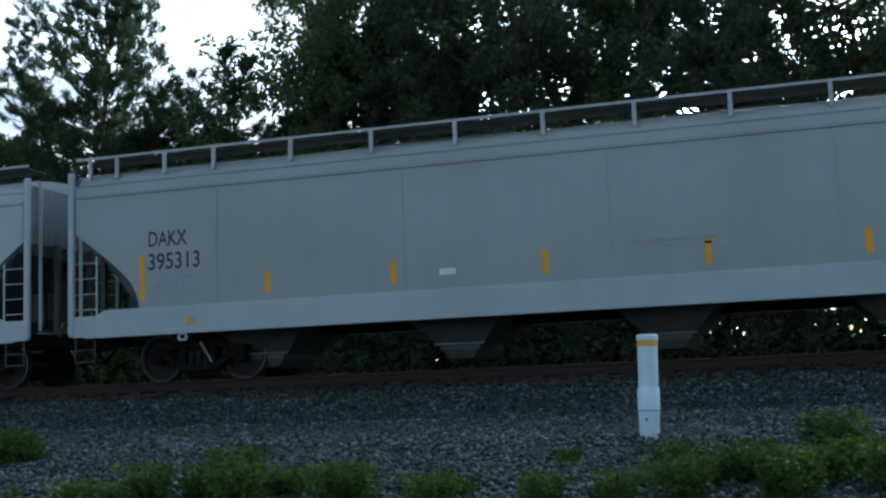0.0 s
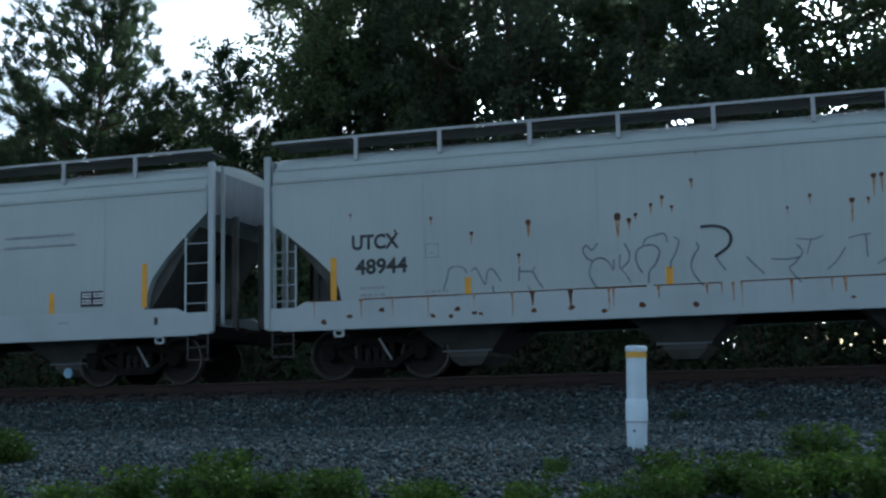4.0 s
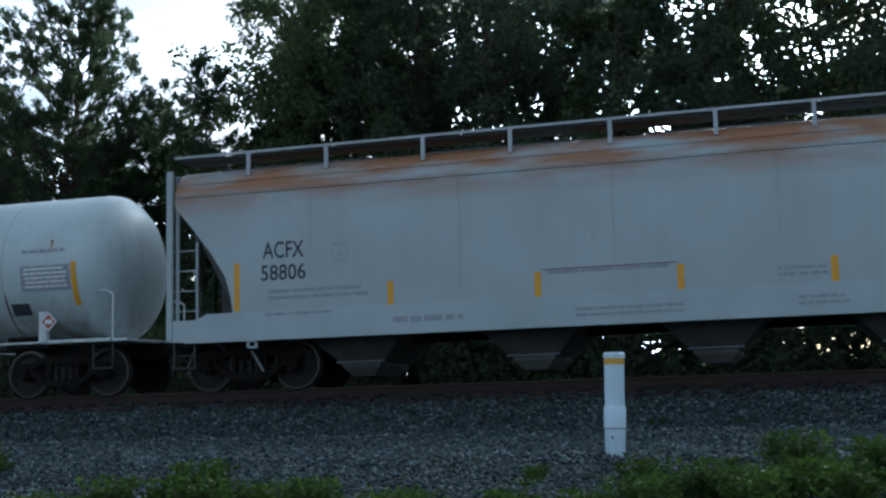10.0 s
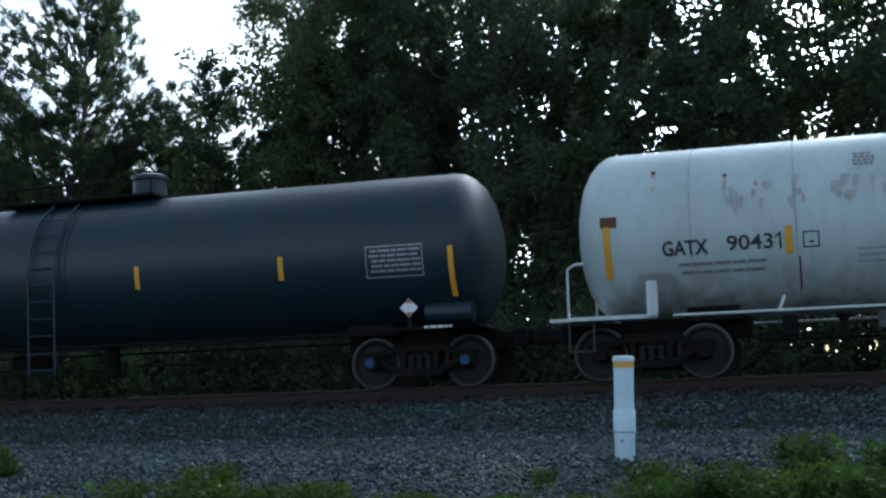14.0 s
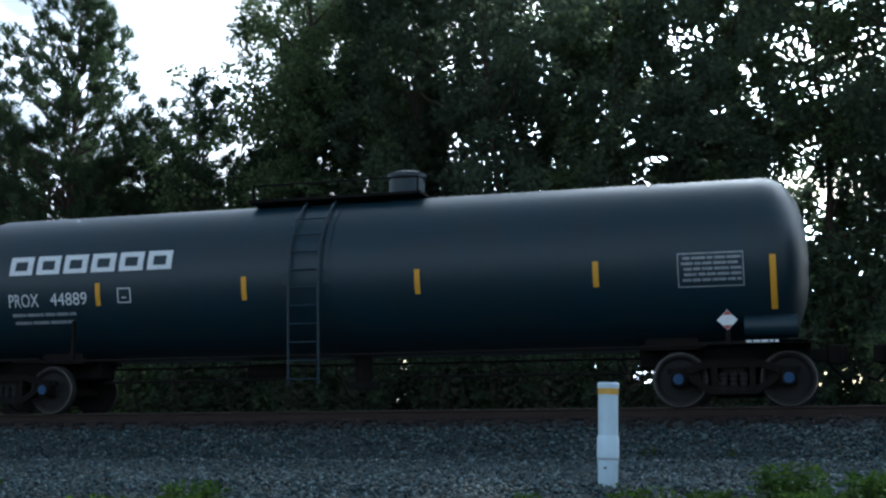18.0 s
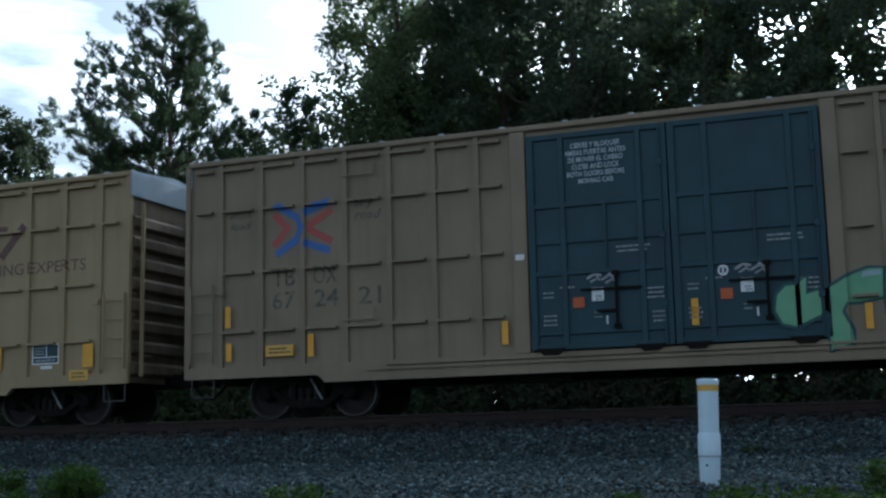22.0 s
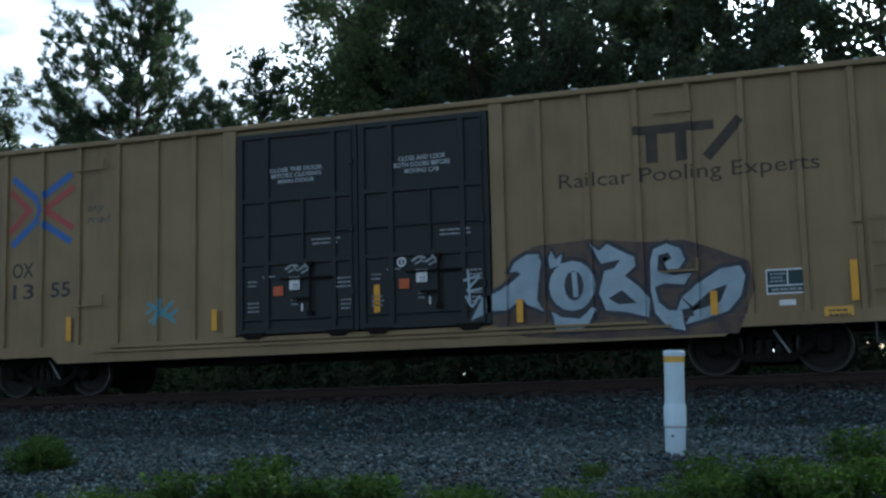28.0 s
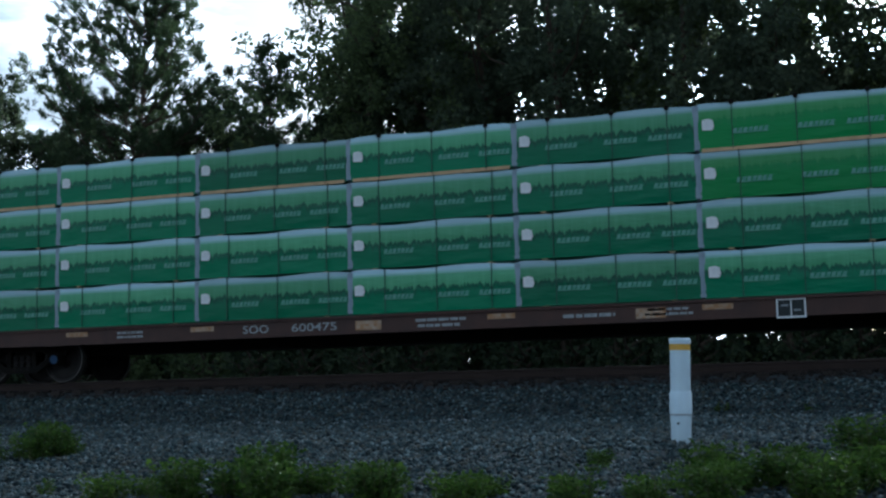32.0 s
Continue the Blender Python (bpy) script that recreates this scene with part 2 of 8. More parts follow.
M_RUST = material("rust stain", (0.13, 0.055, 0.025), 0.85, dark=(0.06, 0.035, 0.025), scale=9.0, amount=0.8)
M_RUST_LIGHT = material("light rust run", (0.42, 0.30, 0.20), 0.8, dark=(0.5, 0.45, 0.4), scale=9.0, amount=0.9)
M_RUST_RUN = material("orange rust run", (0.30, 0.16, 0.07), 0.8, dark=(0.42, 0.34, 0.26), scale=12.0, amount=0.9)
M_BROWN = material("oxide brown car paint", (0.060, 0.028, 0.020), 0.7, dark=(0.035, 0.02, 0.016), scale=2.5, amount=0.7, streak=0.2, bump=0.1)
M_RAIL = material("rusty rail", (0.030, 0.018, 0.014), 0.85, 0.0, dark=(0.02, 0.012, 0.009), scale=4.0, amount=0.8, bump=0.1)
M_RAIL_TOP = material("worn rail head", (0.16, 0.14, 0.13), 0.55, 0.6)
M_TIE = material("creosoted timber", (0.030, 0.022, 0.017), 0.9, dark=(0.016, 0.013, 0.011), scale=6.0, amount=0.8, bump=0.3, jitter=0.25)
M_PVC = material("white plastic pipe", (0.58, 0.71, 0.79), 0.4, dark=(0.48, 0.58, 0.64), scale=5.0, amount=0.5, streak=0.15)
M_BAND = material("amber band", (0.62, 0.36, 0.05), 0.5, dark=(0.5, 0.28, 0.05), scale=8.0)
M_RED = material("red paint", (0.35, 0.065, 0.055), 0.6, dark=(0.28, 0.09, 0.07), scale=5.0)
M_LOGO_BLUE = material("blue paint", (0.045, 0.125, 0.37), 0.6, dark=(0.075, 0.14, 0.27), scale=5.0)
M_SIGN_DARK = material("dark brown sign paint", (0.045, 0.036, 0.028), 0.7, dark=(0.085, 0.062, 0.04), scale=5.0, amount=0.6)
M_MAROON = material("faded maroon paint", (0.115, 0.062, 0.055), 0.7, dark=(0.165, 0.105, 0.075), scale=5.0, amount=0.6)
M_ORANGE = material("orange patch", (0.45, 0.10, 0.03), 0.6)
M_BLUE_PATCH = material("pale blue patch", (0.25, 0.45, 0.60), 0.6, dark=(0.4, 0.5, 0.55), scale=4.0)
M_SPRAY_GREEN = material("mint green spray paint", (0.17, 0.36, 0.20), 0.6, dark=(0.12, 0.28, 0.15), scale=2.5, amount=0.7)
M_SPRAY_TEAL = material("dark teal spray paint", (0.025, 0.085, 0.085), 0.6, dark=(0.03, 0.06, 0.05), scale=3.0, amount=0.6)
M_SPRAY_PALE = material("pale grey spray paint", (0.34, 0.42, 0.47), 0.6, dark=(0.22, 0.29, 0.34), scale=3.0, amount=0.7)
M_SPRAY_PLUM = material("dim purple spray paint", (0.060, 0.042, 0.046), 0.65, dark=(0.13, 0.09, 0.05), scale=3.0, amount=0.9)
M_SPRAY_DARK = material("black spray paint", (0.030, 0.034, 0.042), 0.6, dark=(0.05, 0.055, 0.065), scale=3.0, amount=0.7)
M_SPRAY_SKY = material("light blue spray paint", (0.10, 0.28, 0.36), 0.7, dark=(0.25, 0.25, 0.15), scale=4.0, amount=0.6)
M_BARK = material("pine bark", (0.085, 0.060, 0.042), 0.95, dark=(0.04, 0.03, 0.024), scale=6.0, amount=0.9, bump=0.6, bump_scale=14.0)
M_LEAF = leafy("broad leaves", (0.066, 0.090, 0.060), (0.120, 0.155, 0.092), 0.6)
# Paler leaf tone; on the left tree it puts sunlit leaves into colour.
M_LEAF_PALE = leafy("young leaves", (0.065, 0.092, 0.044), (0.145, 0.190, 0.075), 0.6)
# Darker copy of the leaf tone: shade behind the track put into colour.
M_LEAF_SHADED = leafy("dark evergreen shrub leaves", (0.030, 0.045, 0.027), (0.070, 0.095, 0.045), 0.5)
M_NEEDLE = leafy("pine needles", (0.034, 0.058, 0.030), (0.078, 0.112, 0.050), 0.45)
M_WEED = leafy("weed leaves", (0.022, 0.054, 0.008), (0.076, 0.132, 0.020), 0.5)
M_STEP = material("dark worn step steel", (0.050, 0.048, 0.045), 0.7, dark=(0.03, 0.028, 0.026), scale=6.0)
M_WORN = material("worn dark stencil paint", (0.070, 0.075, 0.055), 0.7, dark=(0.19, 0.155, 0.10), scale=9.0, amount=0.9)
M_STRAW = leafy("weed stalks", (0.06, 0.07, 0.025), (0.12, 0.12, 0.05), 0.2)
M_STONE = stones("crushed grey stone", [(0.010, 0.020, 0.023), (0.030, 0.053, 0.058), (0.066, 0.105, 0.113), (0.090, 0.088, 0.070), (0.20, 0.265, 0.275)], 2.0)
M_STONE_DARK = stones("oil-brown track stone", [(0.016, 0.013, 0.011), (0.035, 0.028, 0.024), (0.055, 0.048, 0.042)], 2.0)
M_STONE_PALE = stones("dusty pale stone", [(0.20, 0.23, 0.24), (0.30, 0.33, 0.34), (0.40, 0.42, 0.42)], 2.0)
M_GROUND = material("gravelly earth", (0.042, 0.050, 0.053), 0.95, dark=(0.022, 0.026, 0.026), scale=14.0, amount=0.9, bump=1.0, bump_scale=22.0)


def rusty_white():
    """White car paint under a cloud of rust along the roof edge."""
    m = material("rust-blown white paint", (0.375, 0.425, 0.43), 0.55, dark=(0.30, 0.33, 0.33), scale=0.6, amount=0.5, streak=0.10, bump=0.04)
    n, l = m.node_tree.nodes, m.node_tree.links
    b = n["Principled BSDF"]
    old = b.inputs["Base Color"].links[0].from_socket
    co, sep, nz, mp = n.new("ShaderNodeTexCoord"), n.new("ShaderNodeSeparateXYZ"), n.new("ShaderNodeTexNoise"), n.new("ShaderNodeMapping")
    mp.inputs["Scale"].default_value = (0.35, 0.35, 1.8)
    nz.inputs["Scale"].default_value, nz.inputs["Detail"].default_value = 1.6, 8.0
    l.new(co.outputs["Object"], sep.inputs[0])
    l.new(co.outputs["Object"], mp.inputs["Vector"])
    l.new(mp.outputs["Vector"], nz.inputs["Vector"])
    up = n.new("ShaderNodeMapRange")
    up.inputs["From Min"].default_value, up.inputs["From Max"].default_value = 3.15, 3.75
    l.new(sep.outputs["Z"], up.inputs["Value"])
    mul = n.new("ShaderNodeMath")
    mul.operation = "MULTIPLY"
    l.new(up.outputs["Result"], mul.inputs[0])
    rp = n.new("ShaderNodeValToRGB")
    rp.color_ramp.elements[0].position, rp.color_ramp.elements[1].position = 0.34, 0.58
    l.new(nz.outputs["Fac"], rp.inputs["Fac"])
    l.new(rp.outputs["Color"], mul.inputs[1])
    mix = n.new("ShaderNodeMix")
    mix.data_type = "RGBA"
    mix.inputs[7].default_value = (0.30, 0.15, 0.075, 1)
    l.new(mul.outputs[0], mix.inputs[0])
    l.new(old, mix.inputs[6])
    l.new(mix.outputs[2], b.inputs["Base Color"])
    return m


def wrap_print(name, low, mid, line, above, top, amount):
    """Printed lumber wrap: pale above, a ragged tree line, deep green below."""
    m = bpy.data.materials.new(name)
    m.use_nodes = True
    n, l = m.node_tree.nodes, m.node_tree.links
    b = n["Principled BSDF"]
    b.inputs["Roughness"].default_value, b.inputs["Specular IOR Level"].default_value = 0.45, 0.3
    co, sep = n.new("ShaderNodeTexCoord"), n.new("ShaderNodeSeparateXYZ")
    l.new(co.outputs["Object"], sep.inputs[0])
    info = n.new("ShaderNodeObjectInfo")
    mp, nz = n.new("ShaderNodeMapping"), n.new("ShaderNodeTexNoise")
    mp.inputs["Scale"].default_value = (9.0, 0.0, 0.0)
    nz.inputs["Scale"].default_value, nz.inputs["Detail"].default_value, nz.inputs["Roughness"].default_value = 1.0, 6.0, 0.72
    add = n.new("ShaderNodeVectorMath")
    l.new(co.outputs["Object"], add.inputs[0])
    l.new(info.outputs["Random"], add.inputs[1])
    l.new(add.outputs[0], mp.inputs["Vector"])
    l.new(mp.outputs["Vector"], nz.inputs["Vector"])
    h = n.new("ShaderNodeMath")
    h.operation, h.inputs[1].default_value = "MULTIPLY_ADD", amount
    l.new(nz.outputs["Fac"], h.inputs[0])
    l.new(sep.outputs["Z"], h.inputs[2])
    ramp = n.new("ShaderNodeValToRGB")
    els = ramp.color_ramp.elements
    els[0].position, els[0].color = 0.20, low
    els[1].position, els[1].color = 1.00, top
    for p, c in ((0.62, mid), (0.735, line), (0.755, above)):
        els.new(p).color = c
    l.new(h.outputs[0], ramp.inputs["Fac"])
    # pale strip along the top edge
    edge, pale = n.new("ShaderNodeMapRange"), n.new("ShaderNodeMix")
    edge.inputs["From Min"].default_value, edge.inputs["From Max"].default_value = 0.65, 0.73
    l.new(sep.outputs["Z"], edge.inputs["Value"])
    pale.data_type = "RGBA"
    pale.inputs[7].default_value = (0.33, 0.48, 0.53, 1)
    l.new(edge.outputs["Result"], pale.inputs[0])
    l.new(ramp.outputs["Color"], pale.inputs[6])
    hsv, far = n.new("ShaderNodeHueSaturation"), n.new("ShaderNodeMapRange")
    far.inputs["To Min"].default_value, far.inputs["To Max"].default_value = 0.78, 1.25
    l.new(info.outputs["Random"], far.inputs["Value"])
    l.new(far.outputs["Result"], hsv.inputs["Value"])
    l.new(pale.outputs[2], hsv.inputs["Color"])
    l.new(hsv.outputs["Color"], b.inputs["Base Color"])
    # slack folds, running aslant
    wm, wz, bp = n.new("ShaderNodeMapping"), n.new("ShaderNodeTexNoise"), n.new("ShaderNodeBump")
    wm.inputs["Rotation"].default_value = (0.0, 0.5, 0.0)
    wm.inputs["Scale"].default_value = (0.7, 1.0, 2.6)
    wz.inputs["Scale"].default_value, wz.inputs["Detail"].default_value = 1.7, 3.0
    bp.inputs["Strength"].default_value, bp.inputs["Distance"].default_value = 0.45, 0.08
    l.new(add.outputs[0], wm.inputs["Vector"])
    l.new(wm.outputs["Vector"], wz.inputs["Vector"])
    l.new(wz.outputs["Fac"], bp.inputs["Height"])
    l.new(bp.outputs["Normal"], b.inputs["Normal"])
    return m


def stained_tank():
    """White tank paint with a rust cloud below the valve housing and a belly splashed with road film."""
    m = material("stained white tank paint", (0.47, 0.545, 0.545), 0.45, dark=(0.36, 0.405, 0.395), scale=0.8, amount=0.6, streak=0.16, bump=0.04)
    n, l = m.node_tree.nodes, m.node_tree.links
    b = n["Principled BSDF"]
    old = b.inputs["Base Color"].links[0].from_socket
    co, sep = n.new("ShaderNodeTexCoord"), n.new("ShaderNodeSeparateXYZ")
    l.new(co.outputs["Object"], sep.inputs[0])
    out = old
    for scale, low, high, z0, z1, x0, x1, tone in (((2.2, 2.2, 0.8), 0.36, 0.66, 3.10, 3.80, 0.1, 2.6, (0.24, 0.14, 0.085, 1)), ((2.4, 2.4, 0.35), 0.38, 0.72, 2.05, 1.35, 0.0, 99.0, (0.24, 0.215, 0.18, 1))):
        mp, nz, rp = n.new("ShaderNodeMapping"), n.new("ShaderNodeTexNoise"), n.new("ShaderNodeValToRGB")
        mp.inputs["Scale"].default_value = scale
        nz.inputs["Scale"].default_value, nz.inputs["Detail"].default_value = 1.5, 8.0
        rp.color_ramp.elements[0].position, rp.color_ramp.elements[1].position = low, high
        l.new(co.outputs["Object"], mp.inputs["Vector"])
        l.new(mp.outputs["Vector"], nz.inputs["Vector"])
        l.new(nz.outputs["Fac"], rp.inputs["Fac"])
        up, off, near = n.new("ShaderNodeMapRange"), n.new("ShaderNodeMath"), n.new("ShaderNodeMapRange")
        up.inputs["From Min"].default_value, up.inputs["From Max"].default_value = z0, z1
        l.new(sep.outputs["Z"], up.inputs["Value"])
        off.operation, off.inputs[1].default_value = "SUBTRACT", x0
        l.new(sep.outputs["X"], off.inputs[0])
        size = n.new("ShaderNodeMath")
        size.operation = "ABSOLUTE"
        l.new(off.outputs[0], size.inputs[0])
        near.inputs["From Min"].default_value, near.inputs["From Max"].default_value = x1, x1 * 0.4
        l.new(size.outputs[0], near.inputs["Value"])
        m1, m2, mix = n.new("ShaderNodeMath"), n.new("ShaderNodeMath"), n.new("ShaderNodeMix")
        m1.operation = m2.operation = "MULTIPLY"
        l.new(up.outputs["Result"], m1.inputs[0])
        l.new(near.outputs["Result"], m1.inputs[1])
        l.new(m1.outputs[0], m2.inputs[0])
        l.new(rp.outputs["Color"], m2.inputs[1])
        mix.data_type = "RGBA"
        mix.inputs[7].default_value = tone
        l.new(m2.outputs[0], mix.inputs[0])
        l.new(out, mix.inputs[6])
        out = mix.outputs[2]
    l.new(out, b.inputs["Base Color"])
    return m


M_TANK_STAINED = stained_tank()
M_RUSTY_WHITE = rusty_white()
M_WRAP = wrap_print("green printed wrap", (0.004, 0.150, 0.060, 1), (0.004, 0.130, 0.056, 1), (0.004, 0.060, 0.034, 1), (0.065, 0.245, 0.110, 1), (0.110, 0.320, 0.170, 1), 0.60)
M_WRAP_LIME = wrap_print("faded lime printed wrap", (0.012, 0.210, 0.040, 1), (0.012, 0.210, 0.042, 1), (0.020, 0.200, 0.050, 1), (0.050, 0.240, 0.065, 1), (0.090, 0.310, 0.115, 1), 0.45)
M_WRAP_END = material("pale wrap fold", (0.25, 0.32, 0.38), 0.5, dark=(0.16, 0.21, 0.25), scale=4.0, amount=0.7, bump=0.3, bump_scale=8.0)
M_TIMBER = material("fresh sawn lumber", (0.52, 0.36, 0.20), 0.8, dark=(0.40, 0.26, 0.14), scale=6.0, amount=0.6)


# ---- mesh helpers ----
class Shape:
    """Points and faces of one mesh, gathered piece by piece."""

    def __init__(self):
        self.v, self.f = [], []

    def add(self, pts, faces):
        k = len(self.v)
        self.v += [tuple(p) for p in pts]
        self.f += [tuple(i + k for i in fc) for fc in faces]
        return self

    def box(self, x0, x1, y0, y1, z0, z1, c=0.0):
        """A box; c: the chamfer of its edges along the two longer ways."""
        if not c:
            p = [(x, y, z) for x in (x0, x1) for y in (y0, y1) for z in (z0, z1)]
            return self.add(p, [(0, 1, 3, 2), (4, 6, 7, 5), (0, 4, 5, 1), (2, 3, 7, 6), (0, 2, 6, 4), (1, 5, 7, 3)])
        ring = [(y0 + c, z0), (y1 - c, z0), (y1, z0 + c), (y1, z1 - c), (y1 - c, z1), (y0 + c, z1), (y0, z1 - c), (y0, z0 + c)]
        xs = [(x0, c), (x0 + c, 0.0), (x1 - c, 0.0), (x1, c)]
        ym, zm = (y0 + y1) / 2, (z0 + z1) / 2
        rings = []
        for x, s in xs:
            rings.append([(x, y + (s if y < ym else -s) * (abs(y - ym) > 1e-9), z + (s if z < zm else -s)) for y, z in ring])
        return self.loft(rings)

    def loft(self, rings, closed=True, caps=True):
        k, n = len(rings), len(rings[0])
        pts = [p for r in rings for p in r]
        fs = []
        for i in range(k - 1):
            for j in range(n if closed else n - 1):
                a, b = i * n + j, i * n + (j + 1) % n
                fs.append((a, b, b + n, a + n))
        if caps and closed:
            fs += [tuple(range(n - 1, -1, -1)), tuple(range((k - 1) * n, k * n))]
        return self.add(pts, fs)

    def prism(self, outline, y0, y1):
        """An outline of (x, z) points, through from y0 to y1."""
        return self.loft([[(x, y0, z) for x, z in outline], [(x, y1, z) for x, z in outline]])

    def rod(self, a, b, r, n=8, r2=None):
        a, b = Vector(a), Vector(b)
        d = (b - a).normalized()
        s = d.orthogonal().normalized()
        t = d.cross(s)
        r2 = r if r2 is None else r2
        ring = lambda o, q: [tuple(o + (s * math.cos(u) + t * math.sin(u)) * q) for u in (2 * math.pi * i / n for i in range(n))]
        return self.loft([ring(a, r), ring(b, r2)])

    def pipe(self, path, r, n=6):
        for a, b in zip(path, path[1:]):
            self.rod(a, b, r, n)
        return self

    def lathe(self, profile, n=24, axis="y"):
        """A profile of (along, radius) points, turned round an axis through the origin."""
        rings = []
        for a, r in profile:
            ring = []
            for i in range(n):
                u = 2 * math.pi * i / n
                c, s = r * math.cos(u), r * math.sin(u)
                ring.append({"y": (c, a, s), "x": (a, c, s), "z": (c, s, a)}[axis])
            rings.append(ring)
        return self.loft(rings)

    def mesh(self, name, mat, smooth=False, mats=None, index=None):
        me = bpy.data.meshes.new(name)
        me.from_pydata(self.v, [], self.f)
        for mm in mats or [mat]:
            me.materials.append(mm)
        if index:
            me.polygons.foreach_set("material_index", index)
        if smooth:
            me.polygons.foreach_set("use_smooth", [True] * len(me.polygons))
            me.set_sharp_from_angle(angle=radians(38))
        me.update()
        return me


def part(name, shape, mat, parent, label="", smooth=False, at=None):
    """One mesh object under a thing or a part; shape may be a ready mesh."""
    me = shape if isinstance(shape, bpy.types.Mesh) else shape.mesh(name, mat, smooth)
    ob = new(name, me)
    ob.parent = parent
    if at is not None:
        ob.matrix_basis = at
    return tagged(ob, label)


def thing(name, label, category, group="", kind="", at=None):
    ob = new(name)
    ob.empty_display_size = 0.3
    if at is not None:
        ob.matrix_basis = at
    return tagged(ob, label, category, group, kind)


# Marks lie on a side: flat(x, z) gives y there. A side's skin is at -HALF; a tank's is round.
HALF = 1.62


def flat_side(lift=0.006, half=HALF):
    return lambda x, z: -half - lift


def round_side(radius, middle, lift=0.012):
    return lambda x, z: -math.sqrt(max(radius ** 2 - (z - middle) ** 2, 0.0)) - lift


def patch(s, x0, x1, z0, z1, skin, n=1, lean=0.0):
    """A painted patch on a side, in n steps of height."""
    pts, fs = [], []
    for i in range(n + 1):
        z = z0 + (z1 - z0) * i / n
        d = lean * (z - z0)
        pts += [(x0 + d, skin(x0, z), z), (x1 + d, skin(x1, z), z)]
    for i in range(n):
        fs.append((2 * i, 2 * i + 1, 2 * i + 3, 2 * i + 2))
    return s.add(pts, fs)


def blot(s, outline, skin, lift=0.0):
    """A painted outline of (x, z) points."""
    return s.add([(x, skin(x, z) - lift, z) for x, z in outline], [tuple(range(len(outline)))])


def stroke(s, path, w, skin, lift=0.0):
    """A painted line of width w along (x, z) points."""
    for (xa, za), (xb, zb) in zip(path, path[1:]):
        d = Vector((xb - xa, zb - za)).normalized() * (w / 2)
        o = [(xa - d.y - d.x * 0.6, za + d.x - d.y * 0.6), (xa + d.y - d.x * 0.6, za - d.x - d.y * 0.6), (xb + d.y + d.x * 0.6, zb - d.x + d.y * 0.6), (xb - d.y + d.x * 0.6, zb + d.x + d.y * 0.6)]
        blot(s, o, skin, lift)
        lift += 0.0003
    return s


def smooth(path, n=5):
    """More points along a path, rounded off at its corners."""
    p = [path[0]] + list(path) + [path[-1]]
    out = []
    for i in range(1, len(p) - 2):
        for k in range(n):
            t = k / n
            q = []
            for c in (0, 1):
                a, b, d, e = p[i - 1][c], p[i][c], p[i + 1][c], p[i + 2][c]
                q.append(0.5 * (2 * b + (d - a) * t + (2 * a - 5 * b + 4 * d - e) * t * t + (3 * b - a - 3 * d + e) * t ** 3))
            out.append(tuple(q))
    return out + [path[-1]]


def rows_of_bars(s, x0, x1, z1, rows, height, gap, skin, seed=0, words=True):
    """Writing too small to read: plain bars, word by word."""
    rnd = random.Random(seed)
    for r in range(rows):
        z = z1 - r * (height + gap)
        x = x0 + rnd.uniform(0, 0.06) * (x1 - x0)
        end = x1 - rnd.uniform(0, 0.15) * (x1 - x0)
        while x < end:
            w = rnd.uniform(0.10, 0.26) * (x1 - x0) if words else x1 - x0
            patch(s, x, min(x + w, x1), z - height, z, skin)
            x += w + height * 0.5
    return s


def lettering(name, text, x0, x1, z0, z1, mat, parent, skin, shear=0.0, bold=0.0, label="", align="LEFT"):
    """Painted letters between x0 and x1, z0 and z1, laid on the side."""
    cu = bpy.data.curves.new(name, "FONT")
    cu.body, cu.shear, cu.offset, cu.resolution_u, cu.align_x = text, shear, bold, 3, align
    ob = new(name, cu)
    bpy.context.view_layer.update()
    me = bpy.data.meshes.new_from_object(ob.evaluated_get(bpy.context.evaluated_depsgraph_get()))
    bpy.data.objects.remove(ob)
    co = np.array([v.co[:] for v in me.vertices])
    lo, hi = co.min(0), co.max(0)
    for v in me.vertices:
        x = x0 + (v.co.x - lo[0]) / (hi[0] - lo[0]) * (x1 - x0)
        z = z0 + (v.co.y - lo[1]) / (hi[1] - lo[1]) * (z1 - z0)
        v.co = (x, skin(x, z), z)
    me.materials.clear()
    me.materials.append(mat)
    return part(name, me, mat, parent, label)


# ---- running gear, shared by all cars ----
WHEEL_R = 0.457


def wheel_mesh():
    s = Shape()
    s.lathe([(-0.07, 0.0), (-0.07, 0.10), (-0.055, 0.13), (-0.02, 0.16), (-0.005, 0.34), (-0.045, 0.375), (-0.062, 0.39), (-0.066, 0.435), (-0.062, 0.455), (0.03, 0.46), (0.04, 0.485), (0.065, 0.485), (0.065, 0.37), (0.02, 0.34), (0.03, 0.16), (0.07, 0.13), (0.07, 0.0)], 32)
    # the tyre's outer face and tread are bright
    idx = []
    for i in range(16):
        idx += [1 if i in (7, 8) else 0] * 32
    idx += [0, 0]
    return s.mesh("wheel", None, True, [M_WHEEL, M_RIM], idx)


def axle_mesh():
    s = Shape()
    s.rod((0, -1.12, 0), (0, 1.12, 0), 0.085, 12)
    for y in (-1, 1):
        s.rod((0, y * 1.00, 0), (0, y * 1.14, 0), 0.125, 12)
        for i in range(3):
            u = 2 * math.pi * i / 3
            s.rod((0.07 * math.cos(u), y * 1.13, 0.07 * math.sin(u)), (0.07 * math.cos(u), y * 1.165, 0.07 * math.sin(u)), 0.02, 6)
    return s.mesh("axle", M_STEEL, True)


